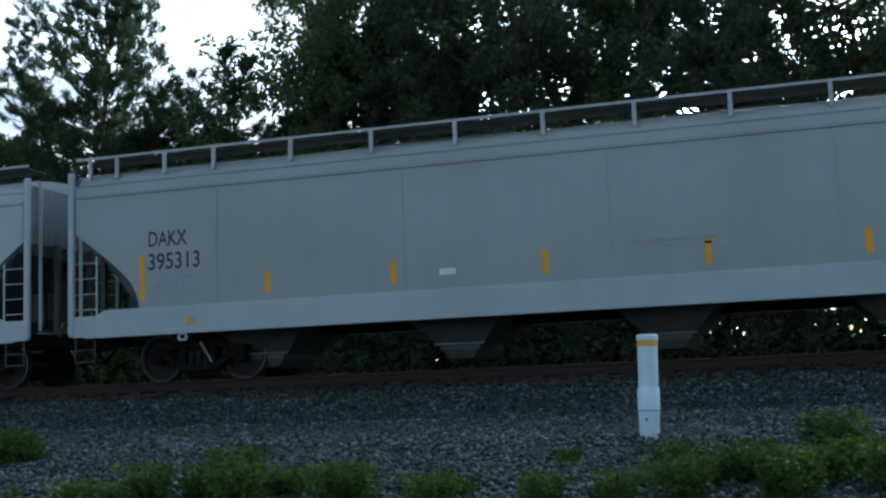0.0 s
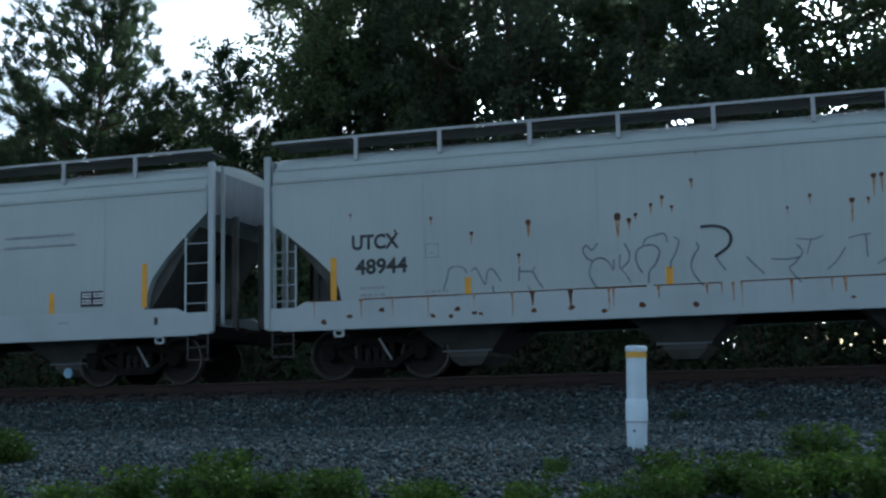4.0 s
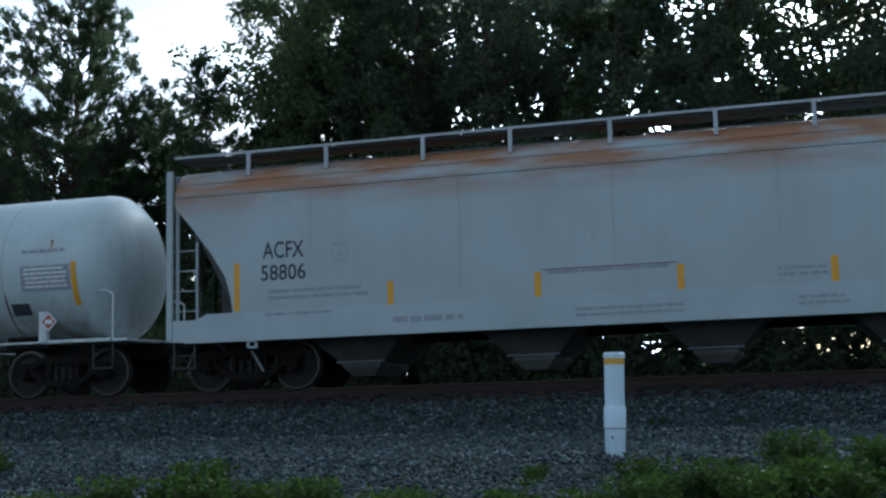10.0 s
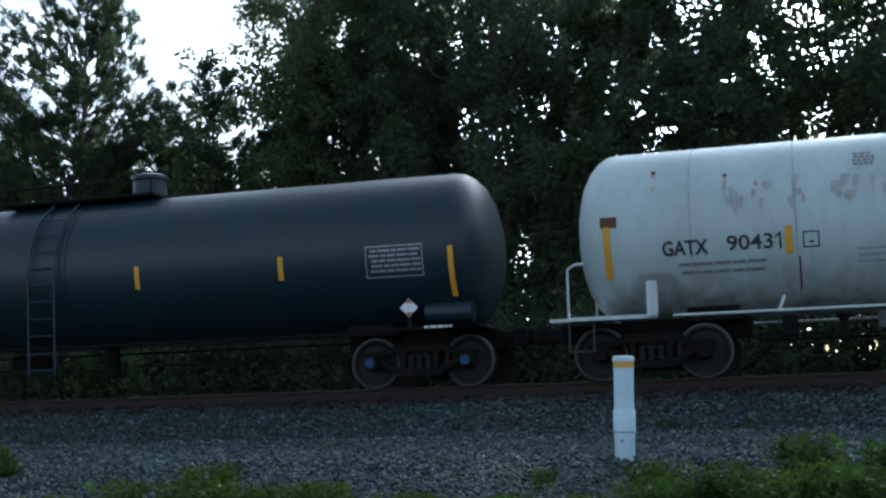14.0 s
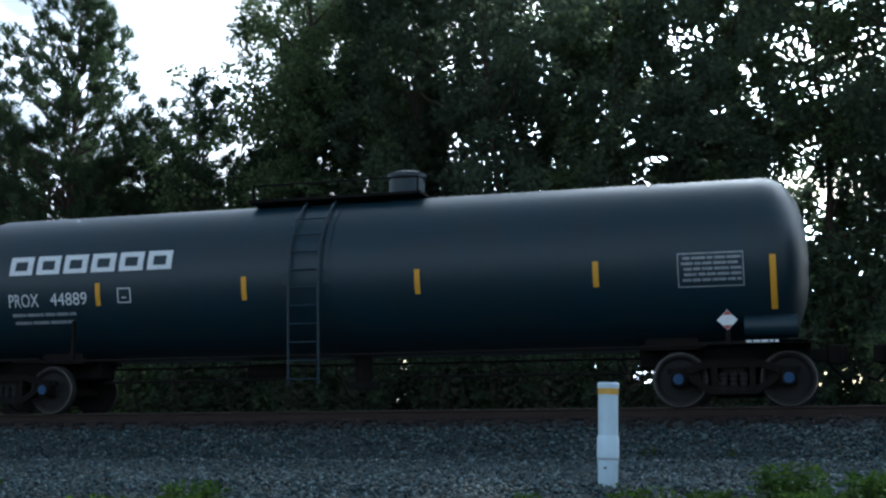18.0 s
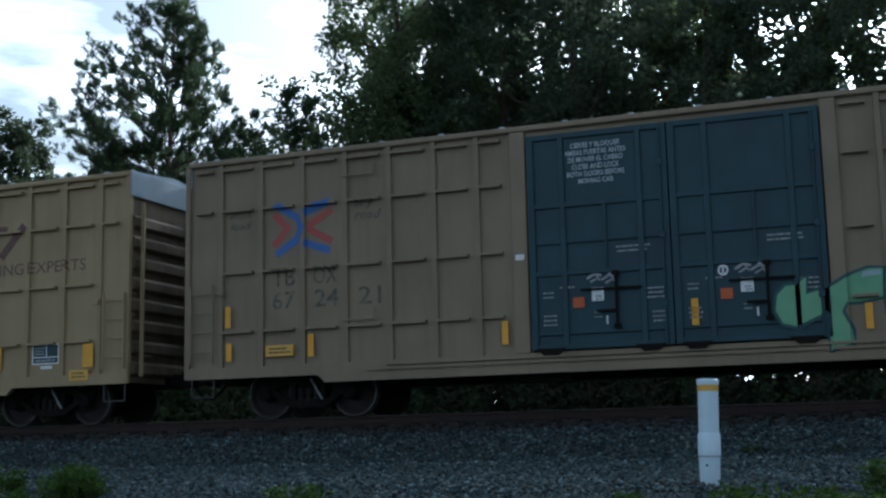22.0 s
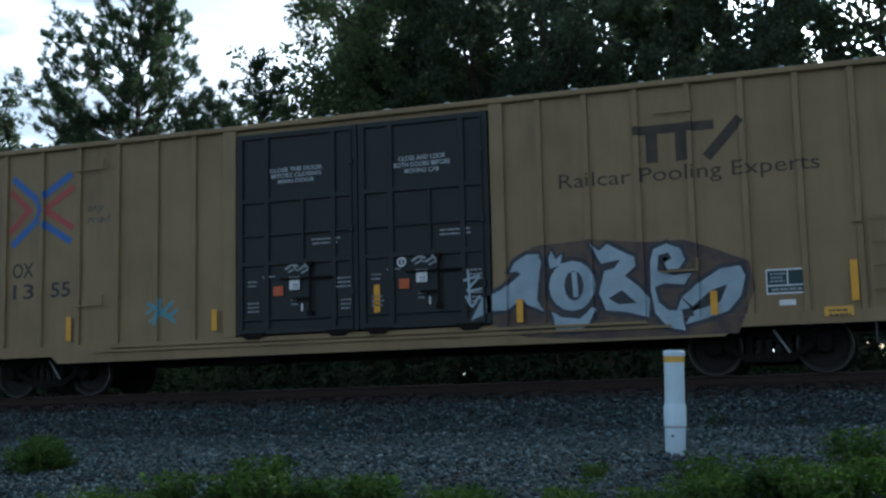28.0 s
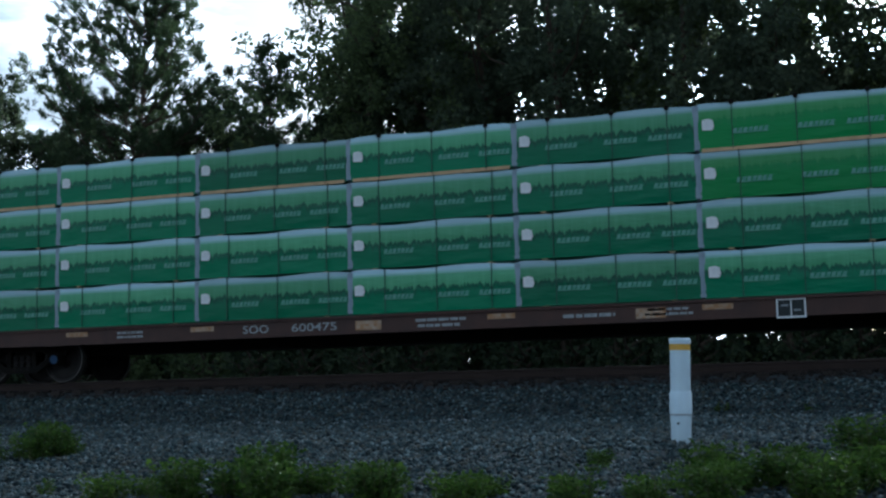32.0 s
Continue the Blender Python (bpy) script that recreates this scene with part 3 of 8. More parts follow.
def truck_meshes():
    side = Shape()
    # cast side frame: a bowed top chord and a lower one that meet at the axle boxes, with columns beside the springs
    side.prism([(-1.08, 0.64), (-0.74, 0.66), (-0.40, 0.78), (0.40, 0.78), (0.74, 0.66), (1.08, 0.64), (1.08, 0.54), (0.76, 0.54), (0.42, 0.64), (-0.42, 0.64), (-0.76, 0.54), (-1.08, 0.54)], -0.06, 0.06)
    side.prism([(0.74, 0.56), (0.36, 0.33), (-0.36, 0.33), (-0.74, 0.56), (-0.74, 0.44), (-0.38, 0.20), (0.38, 0.20), (0.74, 0.44)][::-1], -0.06, 0.06)
    for x in (-0.31, 0.31):
        side.box(x - 0.05, x + 0.05, -0.055, 0.055, 0.32, 0.66)
    for x in (-0.89, 0.89):
        side.box(x - 0.13, x + 0.13, -0.10, 0.10, 0.34, 0.64, 0.02)
    spring = Shape()
    for x in (-0.16, 0.0, 0.16):
        spring.lathe([(0.24 + 0.04 * i, 0.07 if i % 2 else 0.055) for i in range(9)], 8, "z")
        spring.v[-72:] = [(a + x, b, c) for a, b, c in spring.v[-72:]]
    bolster = Shape().box(-0.20, 0.20, -1.0, 1.0, 0.52, 0.72, 0.03)
    rig = Shape()
    rig.rod((-0.42, -0.75, 0.48), (-0.42, 0.75, 0.48), 0.05)
    rig.rod((0.42, -0.75, 0.48), (0.42, 0.75, 0.48), 0.05)
    lever = Shape().rod((0.10, -1.12, 0.72), (0.34, -1.12, 0.34), 0.022, 6)
    return [(side.mesh("side_frame", M_STEEL), -0.99), (spring.mesh("spring", M_WHEEL), -0.99), (bolster.mesh("bolster", M_STEEL), None), (rig.mesh("brake_beam", M_STEEL), None), (lever.mesh("brake_lever", M_DIM), None)]


WHEEL, AXLE, TRUCK = wheel_mesh(), axle_mesh(), truck_meshes()
ROLLERS = []     # (wheel set, its x on the car)
TRAIN = []       # (thing, its place on the train)


def gear(car, places, lever=True, caps=False):
    """Two trucks under a car, with wheel sets that roll."""
    for px in places:
        for me, y in TRUCK:
            if me.name.startswith("brake_lever") and not lever:
                continue
            for yy in ((y, -y) if y else (0.0,)):
                part(me.name.split(".")[0], me, None, car, at=pose(px, yy, 0))
        for dx in (-0.89, 0.89):
            axle = part("wheel_set", AXLE, None, car, at=pose(px + dx, 0, WHEEL_R))
            for y, turn in ((-0.80, 0), (0.80, 180)):
                part("wheel", WHEEL, None, axle, "rusted steel wheel with a bright worn rim", at=pose(0, y, 0, 0, 0, turn))
            if caps:
                part("bearing_cap", Shape().rod((0, -1.17, 0), (0, -1.19, 0), 0.09, 10), M_BLUE, axle, "faded blue bearing cap")
            ROLLERS.append((axle, px + dx))


def coupler(car, x, way, z=0.88):
    s = Shape().box(x - 0.55, x + 0.30, -0.10, 0.10, z - 0.11, z + 0.11, 0.02)
    s.box(x + 0.25, x + 0.52, -0.17, 0.05, z - 0.17, z + 0.17, 0.03)
    s.box(x + 0.42, x + 0.60, 0.02, 0.14, z - 0.15, z + 0.15, 0.03)
    if way < 0:
        s.v = [(2 * x - a, -b, c) for a, b, c in s.v]
        s.f = [tuple(reversed(f)) for f in s.f]
    part("coupler", s, M_STEEL, car, "black cast steel coupler")
    part("air_hose", Shape().pipe([(x + way * 0.2, 0.35, z - 0.05), (x + way * 0.38, 0.35, z - 0.25), (x + way * 0.55, 0.30, z - 0.42), (x + way * 0.70, 0.22, z - 0.38)], 0.025), M_STEEL, car)


def ladder(s, x0, x1, y, z0, z1, rungs, r=0.02):
    for x in (x0, x1):
        s.box(x - r, x + r, y - r, y + r, z0, z1)
    for i in range(rungs):
        z = z0 + (z1 - z0) * (i + 0.6) / rungs
        s.rod((x0, y, z), (x1, y, z), r * 0.7, 6)
    return s


def strips(car, places, skin, n=1, w=0.115):
    for x, z0, z1 in places:
        part("reflective_strip", patch(Shape(), x - w / 2, x + w / 2, z0, z1, skin, n), M_YELLOW, car, "yellow reflective strip")


# ---- covered hopper cars ----
def covered_hopper(label, train_x, half, cut, bars, chutes, trucks, body_mat, roof_posts, gate_dots=False, lip=True, seams=(), pads=None):
    """half: half its length. cut: (height, inset) of the sloped end. Heights above the rail head."""
    car = thing("covered_hopper", label, "hopper car", "cars of the freight train")
    TRAIN.append((car, train_x))
    hz, hx = cut
    zs, zt = 1.37, 3.62
    # body: sides and curved roof over stations along its length, the ends cut away below
    rise = hz - zs
    st = [(-half + 0.10, hz + 0.05), (-half + hx * 0.34, zs + rise * 0.83), (-half + hx * 0.66, zs + rise * 0.57), (-half + hx * 0.88, zs + rise * 0.35), (-half + hx * 0.97, zs + rise * 0.16), (-half + hx, zs)]
    st = st + [(-half + hx + (half - hx) * 2 * i / 12, zs) for i in range(1, 12)] + [(-x, z) for x, z in reversed(st)]
    rings = []
    for x, zb in st:
        half_ring = [(-HALF, zb), (-HALF, zt), (-HALF + 0.03, 3.78), (-HALF + 0.10, 3.93), (-HALF + 0.24, 4.06), (-HALF + 0.50, 4.15), (-0.55, 4.22), (0, 4.25)]
        rings.append([(x, y, z) for y, z in half_ring] + [(x, -y, z) for y, z in reversed(half_ring[:-1])])
    part("body", Shape().loft(rings), body_mat, car, smooth=True)
    if lip:
        part("roof_seam", Shape().box(-half + 0.12, half - 0.12, -HALF - 0.022, -HALF + 0.01, 3.60, 3.68, 0.008), body_mat, car)
        part("roof_seam", Shape().box(-half + 0.12, half - 0.12, -HALF + 0.045, -HALF + 0.10, 3.845, 3.875), body_mat, car)
    # shallow upright weld seams
    for x in seams:
        part("weld_seam", Shape().box(x - 0.012, x + 0.012, -HALF - 0.007, -HALF, zs, zt), body_mat, car)
    # sill along each side
    for y in (-1, 1):
        o = [(-half, 0.90), (half, 0.90), (half, 1.30), (half - 0.55, 1.30), (half - 0.75, 1.40), (-half + 0.75, 1.40), (-half + 0.55, 1.30), (-half, 1.30)]
        a, b = sorted((y * (HALF - 0.08), y * (HALF + 0.015)))
        part("side_sill", Shape().prism(o, a, b), M_SILL, car, "pale painted steel side sill")
        part("sill_lip", Shape().box(-half + 0.3, half - 0.3, min(y * (HALF - 0.20), y * (HALF + 0.03)), max(y * (HALF - 0.20), y * (HALF + 0.03)), 0.875, 0.897), M_SILL, car)
    for e in (-1, 1):
        x = e * half
        # corner posts, end sheet and end ladders
        for y in (-1, 1):
            part("corner_post", Shape().box(x - 0.06, x + 0.06, y * HALF - 0.045, y * HALF + 0.045, 0.92, 4.12, 0.012), M_SILL, car, "pale corner post")
            inner = x - e * 0.55
            part("ladder", ladder(Shape(), min(x, inner), max(x, inner), y * (HALF - 0.02), 1.25, 2.45 if hz < 3 else 2.75, 4, 0.015), M_SILL, car, "pale steel corner ladder")
        part("end_sheet", Shape().box(x - e * 0.10 - 0.02, x - e * 0.10 + 0.02, -HALF + 0.06, HALF - 0.06, hz + 0.05, 4.02), M_END_SHEET, car, "dark streaked blue-grey end sheet")
        part("end_post", Shape().box(x - e * 0.04 - 0.05, x - e * 0.04 + 0.05, -0.62, -0.52, 1.0, hz + 0.1), M_SHADED_STEEL, car)
        part("end_post", Shape().box(x - e * 0.04 - 0.05, x - e * 0.04 + 0.05, 0.52, 0.62, 1.0, hz + 0.1), M_SHADED_STEEL, car)
        part("end_ladder", ladder(Shape(), x + e * 0.02, x + e * 0.06, -1.25, 1.1, 4.1, 9, 0.014).box(x, x + e * 0.05 if e > 0 else x, -1.3, -0.9, 1.05, 1.07), M_SILL, car)
        part("end_sill", Shape().box(min(x, x - e * 0.5), max(x, x - e * 0.5), -1.58, 1.58, 0.80, 1.06, 0.02), M_STEEL, car)
        part("slope_sheet", Shape().prism([(x - e * 0.25, hz - 0.02), (x - e * (hx + 0.05), 1.25), (x - e * (hx + 0.30), 1.25), (x - e * 0.5, hz - 0.02)][::1 if e < 0 else -1], -1.45, 1.45), M_SHADED_STEEL, car)
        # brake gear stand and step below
        part("brake_box", Shape().box(x - e * 0.65 - 0.16, x - e * 0.65 + 0.16, -0.40, 0.10, 1.35, 1.95, 0.03), M_SHADED_STEEL, car)
        part("brake_pipe", Shape().pipe([(x - e * 0.65, -0.2, 1.9), (x - e * 0.75, -0.2, 2.4), (x - e * 0.4, -0.5, 2.5), (x - e * 0.35, -0.5, 1.2)], 0.03), M_STEEL, car)
        s = Shape()
        xa, xb = x - e * 0.08, x - e * 0.50
        s.pipe([(xa, -HALF + 0.02, 0.92), (xa, -HALF + 0.02, 0.42), (xb, -HALF + 0.02, 0.42), (xb, -HALF + 0.02, 0.92)], 0.018)
        s.rod((xa, -HALF + 0.02, 0.65), (xb, -HALF + 0.02, 0.65), 0.015)
        part("sill_step", s, M_STEP, car, "thin bent steel sill step")
        coupler(car, x, e)
    # roof walk: posts, outer rail, the walk itself, and hatches
    for y in (-0.93, 0.93):
        part("walk_rail", Shape().box(-half + 0.05, half - 0.05, y * 1.64 - 0.02, y * 1.64 + 0.02, 4.37, 4.415), M_WALK, car, "pale rail along the roof walk")
        part("roof_walk", Shape().box(-half + 0.1, half - 0.1, y * 1.25 - 0.28, y * 1.25 + 0.28, 4.33, 4.37), M_GRATE, car, "dark grating roof walk")
        for x in roof_posts:
            part("walk_post", Shape().box(x - 0.035, x + 0.035, y * 1.64 - 0.025, y * 1.64 + 0.025, 3.96, 4.375), M_WALK, car)
    for i in range(4):
        x = -half + 2 * half * (i + 0.5) / 4
        part("roof_hatch", Shape().box(x - 1.6, x + 1.6, -0.32, 0.32, 4.24, 4.36, 0.03), M_GRATE, car)
    # discharge chutes under the body; their colour holds the shade there
    for k, x in enumerate(chutes):
        top = 0.94
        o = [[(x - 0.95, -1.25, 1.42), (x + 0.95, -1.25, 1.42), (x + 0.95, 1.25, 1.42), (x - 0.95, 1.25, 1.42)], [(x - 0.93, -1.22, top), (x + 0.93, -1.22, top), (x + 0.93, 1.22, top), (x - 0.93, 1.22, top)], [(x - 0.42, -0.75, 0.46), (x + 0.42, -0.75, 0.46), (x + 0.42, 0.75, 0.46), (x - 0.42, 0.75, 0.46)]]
        chute = part("chute", Shape().loft(o), M_SHADED_STEEL, car, "steel discharge chute, darkened for shade")
        part("gate", Shape().loft([[(x - q, -w, z), (x + q, -w, z), (x + q, w, z), (x - q, w, z)] for q, w, z in ((0.38, 0.82, 0.44), (0.36, 0.82, 0.36), (0.20, 0.70, 0.20))]), M_SHADED_STEEL, chute, "tapered gate housing, darkened for shade")
        part("gate_edge", Shape().box(x - 0.47, x + 0.47, -0.865, -0.845, 0.445, 0.475), M_END_SHEET, chute, "gate edge, darkened for shade")
        if gate_dots:
            part("gate_cap", Shape().rod((x - 0.05, -0.82, 0.28), (x - 0.05, -0.87, 0.28), 0.10, 14), M_BLUE_PATCH if k % 2 else M_FADED, chute, "round painted gate cap")
    part("centre_sill", Shape().box(-half + 0.2, half - 0.2, -0.22, 0.22, 0.80, 1.10), M_STEEL, car)
    gear(car, trucks)
    for x in pads or trucks:
        pad = Shape().box(x - 0.10, x + 0.10, -HALF - 0.01, -HALF + 0.05, 0.85, 0.90).box(x - 0.08, x + 0.08, -HALF - 0.01, -HALF + 0.05, 0.74, 0.775)
        part("jack_pad", pad.box(x - 0.10, x - 0.06, -HALF - 0.01, -HALF + 0.05, 0.76, 0.86).box(x + 0.06, x + 0.10, -HALF - 0.01, -HALF + 0.05, 0.76, 0.86), M_SILL, car, "small pale jacking bracket")
    strips(car, bars, flat_side())
    return car


def small_print(car, mat, blocks, skin, seed):
    for k, (x0, x1, z1, rows, h, gap) in enumerate(blocks):
        part("stencil_block", rows_of_bars(Shape(), x0, x1, z1, rows, h, gap, skin, seed + k), mat, car, "rows of small stencilled lines")


def framed(car, x, z, w, mat, skin):
    """A small stencilled square."""
    s = Shape()
    for a in ((-w, w, -w, -w + 0.02), (-w, w, w - 0.02, w), (-w, -w + 0.02, -w, w), (w - 0.02, w, -w, w)):
        patch(s, x + a[0], x + a[1], z + a[2], z + a[3], skin)
    patch(s, x - w * 0.3, x + w * 0.3, z - w * 0.4, z - w * 0.2, skin)
    part("stencil_square", s, mat, car)


def notice(car, x0, x1, z0, z1, skin):
    """A black consolidated stencil panel with white blocks."""
    part("notice_panel", patch(Shape(), x0, x1, z0, z1, skin, 2), M_BLACK, car, "small black lettered notice panel")
    s = Shape()
    up = lambda x, z: skin(x, z) - 0.004
    w, h = x1 - x0, z1 - z0
    for a, b in ((0.06, 0.46), (0.54, 0.94)):
        for c, d in ((0.12, 0.45), (0.55, 0.88)):
            rows_of_bars(s, x0 + a * w, x0 + b * w, z0 + d * h, 2, h * 0.10, h * 0.07, up, int(a * 100 + c * 10))
    part("notice_print", s, M_WHITE, car)


SKIN = flat_side()
ALL = lambda xs, z0, z1: [(x, z0, z1) for x in xs]

# first car: grey, smooth-sided
A = -4.835
hop = covered_hopper("grey smooth-sided covered hopper car with black lettering", A, 9.46, (2.85, 1.50), ALL([-5.27, -2.80, -0.03, 2.71, 5.22, 7.6], 1.53, 1.94) + [(-7.90, 1.53, 2.38)], [-5.72, -1.87, 1.90, 5.75], (-7.05, 7.05), M_HOPPER_GREY, [-9.1, -8.5, -7.45, -6.4, -4.8, -3.2, -1.6, 0.0, 1.6, 3.2, 4.8, 6.4, 8.0], seams=[-6.3, -2.6, 1.1, 4.8])
lettering("reporting_mark", "DAKX", -7.75, -6.93, 2.55, 2.84, M_BLACK, hop, SKIN, bold=0.01)
lettering("car_number", "395313", -7.76, -6.66, 2.10, 2.42, M_BLACK, hop, SKIN, bold=0.01)
small_print(hop, M_FADED, [(-7.68, -6.80, 1.97, 2, 0.07, 0.08), (1.35, 3.2, 2.0, 2, 0.04, 0.06), (-8.4, -7.2, 1.22, 1, 0.06, 0.05), (-5.9, -5.0, 1.2, 1, 0.05, 0.05)], SKIN, 5)
framed(hop, -6.22, 2.52, 0.13, M_FADED, SKIN)
part("patch_plate", patch(Shape(), -1.95, -1.65, 1.64, 1.75, SKIN), M_WHITE, hop)
part("repair_dot", patch(Shape(), -6.95, -6.80, 1.02, 1.20, flat_side(0.024)), M_BAND, hop)

def scribble(car, strokes, first):
    """Thin spray-paint lines, each a little above the last."""
    for k, (path, w) in enumerate(strokes):
        part("graffiti_line", stroke(Shape(), smooth(path), w, SKIN, 0.0003 * (k + first)), M_SPRAY_DARK if w > 0.045 else M_SCRIBBLE, car, "thin grey spray-paint scribble")


def rust_mark(hop, x, z, w):
    """A dark rust spot with a run below it."""
    run, d = rnd.uniform(2.0, 4.5) * w, rnd.uniform(-0.1, 0.1) * w
    part("rust_run", blot(Shape(), [(x - w * 0.08 + d, z - run), (x + w * 0.10 + d, z - run * 0.95), (x + w * 0.28, z - w * 1.2), (x + w * 0.35, z - w * 0.3), (x - w * 0.35, z - w * 0.3), (x - w * 0.22, z - w * 1.4)], SKIN), M_RUST_RUN, hop, "rust run")
    part("rust_spot", blot(Shape(), [(x + w * 0.5 * math.cos(u) * rnd.uniform(0.75, 1.15), z - w * 0.3 + w * (0.42 if math.sin(u) > 0 else 0.6) * math.sin(u)) for u in (0.785 * q for q in range(8))], flat_side(0.009)), M_RUST, hop, "dark rust spot")


# second car: white, rust-spotted, with dark spray-paint
B = -24.53
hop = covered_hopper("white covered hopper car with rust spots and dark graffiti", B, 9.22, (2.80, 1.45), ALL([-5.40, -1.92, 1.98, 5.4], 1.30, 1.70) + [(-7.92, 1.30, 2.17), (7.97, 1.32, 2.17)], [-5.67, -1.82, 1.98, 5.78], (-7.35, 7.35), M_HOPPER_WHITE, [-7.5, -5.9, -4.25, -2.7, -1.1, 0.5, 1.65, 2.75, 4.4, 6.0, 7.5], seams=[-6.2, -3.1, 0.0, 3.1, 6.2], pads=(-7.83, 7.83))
lettering("reporting_mark", "UTCX", -7.56, -6.66, 2.28, 2.56, M_BLACK, hop, SKIN, bold=0.03)
lettering("car_number", "48944", -7.50, -6.51, 1.83, 2.12, M_BLACK, hop, SKIN, bold=0.03)
framed(hop, -6.05, 2.20, 0.13, M_FADED, SKIN)
small_print(hop, M_FADED, [(-7.45, -6.9, 1.62, 2, 0.05, 0.08), (-6.2, -5.7, 1.5, 1, 0.05, 0.05), (6.3, 6.9, 1.62, 3, 0.04, 0.05), (4.0, 4.5, 2.0, 3, 0.04, 0.05)], SKIN, 15)
rnd = random.Random(4)
for x, z, w in [(-7.58, 2.95, 0.05), (-6.73, 2.61, 0.05), (-6.06, 2.80, 0.06), (-5.32, 2.49, 0.07), (-4.48, 2.06, 0.07), (-4.30, 2.63, 0.11), (-2.76, 2.64, 0.14), (-2.56, 2.55, 0.08), (-2.45, 2.63, 0.06), (-2.19, 2.78, 0.07), (-2.0, 2.90, 0.08), (-1.84, 2.72, 0.06), (-1.5, 3.15, 0.07), (-1.41, 3.66, 0.05), (0.01, 2.58, 0.05), (0.37, 2.76, 0.06), (1.01, 2.65, 0.09), (1.26, 2.65, 0.06), (1.36, 3.02, 0.09), (1.48, 3.03, 0.08), (4.99, 3.70, 0.08), (5.49, 3.66, 0.08), (5.86, 2.85, 0.14)]:
    rust_mark(hop, x, z, w)
for x, z, w in [(6.26, 3.15, 0.09), (6.54, 3.31, 0.18), (6.33, 2.44, 0.09), (7.22, 2.99, 0.14), (7.59, 3.38, 0.16), (8.25, 3.33, 0.17), (7.55, 2.65, 0.08)]:
    rust_mark(hop, x, z, w)
for k, (x, w) in enumerate([(-8.3, 0.03), (-7.4, 0.05), (-6.8, 0.03), (-6.14, 0.04), (-5.30, 0.03), (-4.62, 0.05), (-4.27, 0.08), (-3.61, 0.09), (-2.95, 0.05), (-2.87, 0.04), (-2.12, 0.05), (-1.33, 0.05), (-1.09, 0.03), (-0.91, 0.05), (-0.77, 0.03), (0.01, 0.05), (0.63, 0.03), (0.83, 0.07), (1.48, 0.04), (2.3, 0.03), (3.13, 0.05), (4.44, 0.11), (4.95, 0.04), (6.9, 0.05), (7.6, 0.06), (8.3, 0.05)]):
    z = 1.39 - rnd.uniform(0.12, 0.42)
    part("sill_rust", blot(Shape(), [(x + w * 0.10, z), (x + w * 0.35, z), (x + w * 0.5, 1.32), (x + w * 0.8, 1.396), (x - w * 0.5, 1.396), (x - w * 0.15, 1.31)], flat_side(0.022)), M_RUST_RUN if w < 0.08 else M_RUST, hop, "rust run down the sill")
for x, z in [(-6.05, 1.05), (-5.59, 1.14), (-5.71, 1.03), (-5.29, 1.07), (-5.18, 1.05), (-3.58, 1.09), (-4.23, 1.07), (-3.03, 1.01), (-2.40, 1.08), (-1.50, 1.05), (0.95, 1.06), (2.90, 0.99), (-7.6, 1.10), (-8.1, 1.02), (-7.0, 1.20), (7.3, 1.08), (8.0, 1.15)]:
    w = rnd.uniform(0.03, 0.055)
    part("rust_spot", blot(Shape(), [(x + w * 1.3 * math.cos(u) * rnd.uniform(0.6, 1.2), z + w * math.sin(u) * rnd.uniform(0.5, 1.2)) for u in (0.9 * q for q in range(7))], flat_side(0.023)), M_RUST, hop, "dark rust spot")
x = -8.4
while x < 4.2:
    w = rnd.uniform(0.3, 1.1)
    part("sill_rust_line", patch(Shape(), x, x + w, 1.39 - rnd.uniform(0, 0.008), 1.40 + rnd.uniform(0, 0.012), flat_side(0.0215)), M_RUST, hop, "rust line along the sill joint")
    x += w + rnd.choice((0.0, 0.0, 0.12, 0.3))
for k, o in enumerate([
    [(5.10, 2.10), (5.20, 2.04), (5.46, 2.03), (5.80, 2.09), (6.06, 2.16), (5.93, 1.90), (5.82, 1.65), (5.71, 1.40), (5.51, 1.40), (5.40, 1.56), (5.33, 1.49), (5.25, 1.78)],
    [(5.94, 1.94), (6.12, 1.90), (6.34, 1.83), (6.63, 1.93), (7.04, 2.16), (6.70, 1.89), (6.58, 1.78), (6.44, 1.62), (6.17, 1.44), (5.77, 1.41), (5.86, 1.66)],
    [(6.99, 1.77), (7.08, 1.94), (7.18, 2.02), (7.36, 2.08), (7.50, 2.08), (7.72, 1.99), (7.66, 1.87), (7.35, 1.84), (7.15, 1.83)]]):
    part("graffiti", blot(Shape(), o, SKIN, 0.0006 * k), M_SPRAY_DARK, hop, "dark blue-grey spray-painted graffiti shape")
for o in ([(4.92, 1.22), (5.05, 1.31), (5.21, 1.36), (5.65, 1.37), (5.66, 0.92), (5.01, 0.93)], [(5.71, 1.35), (6.03, 1.38), (6.39, 1.37), (6.60, 1.26), (6.62, 1.0), (6.52, 0.92), (5.75, 0.92)]):
    part("graffiti", blot(Shape(), o, flat_side(0.024)), M_SPRAY_DARK, hop, "dark blue-grey spray-painted graffiti shape")
shine = stroke(Shape(), [(5.50, 1.92), (5.52, 1.70), (5.56, 1.46)], 0.035, SKIN, 0.003)
stroke(shine, smooth([(6.14, 1.80), (6.22, 1.66), (6.34, 1.65), (6.43, 1.76)], 4), 0.03, SKIN, 0.003)
stroke(shine, [(6.18, 1.84), (6.42, 1.80)], 0.03, SKIN, 0.003)
part("graffiti_highlight", shine, M_SPRAY_PALE, hop, "thin pale spray-paint highlight")
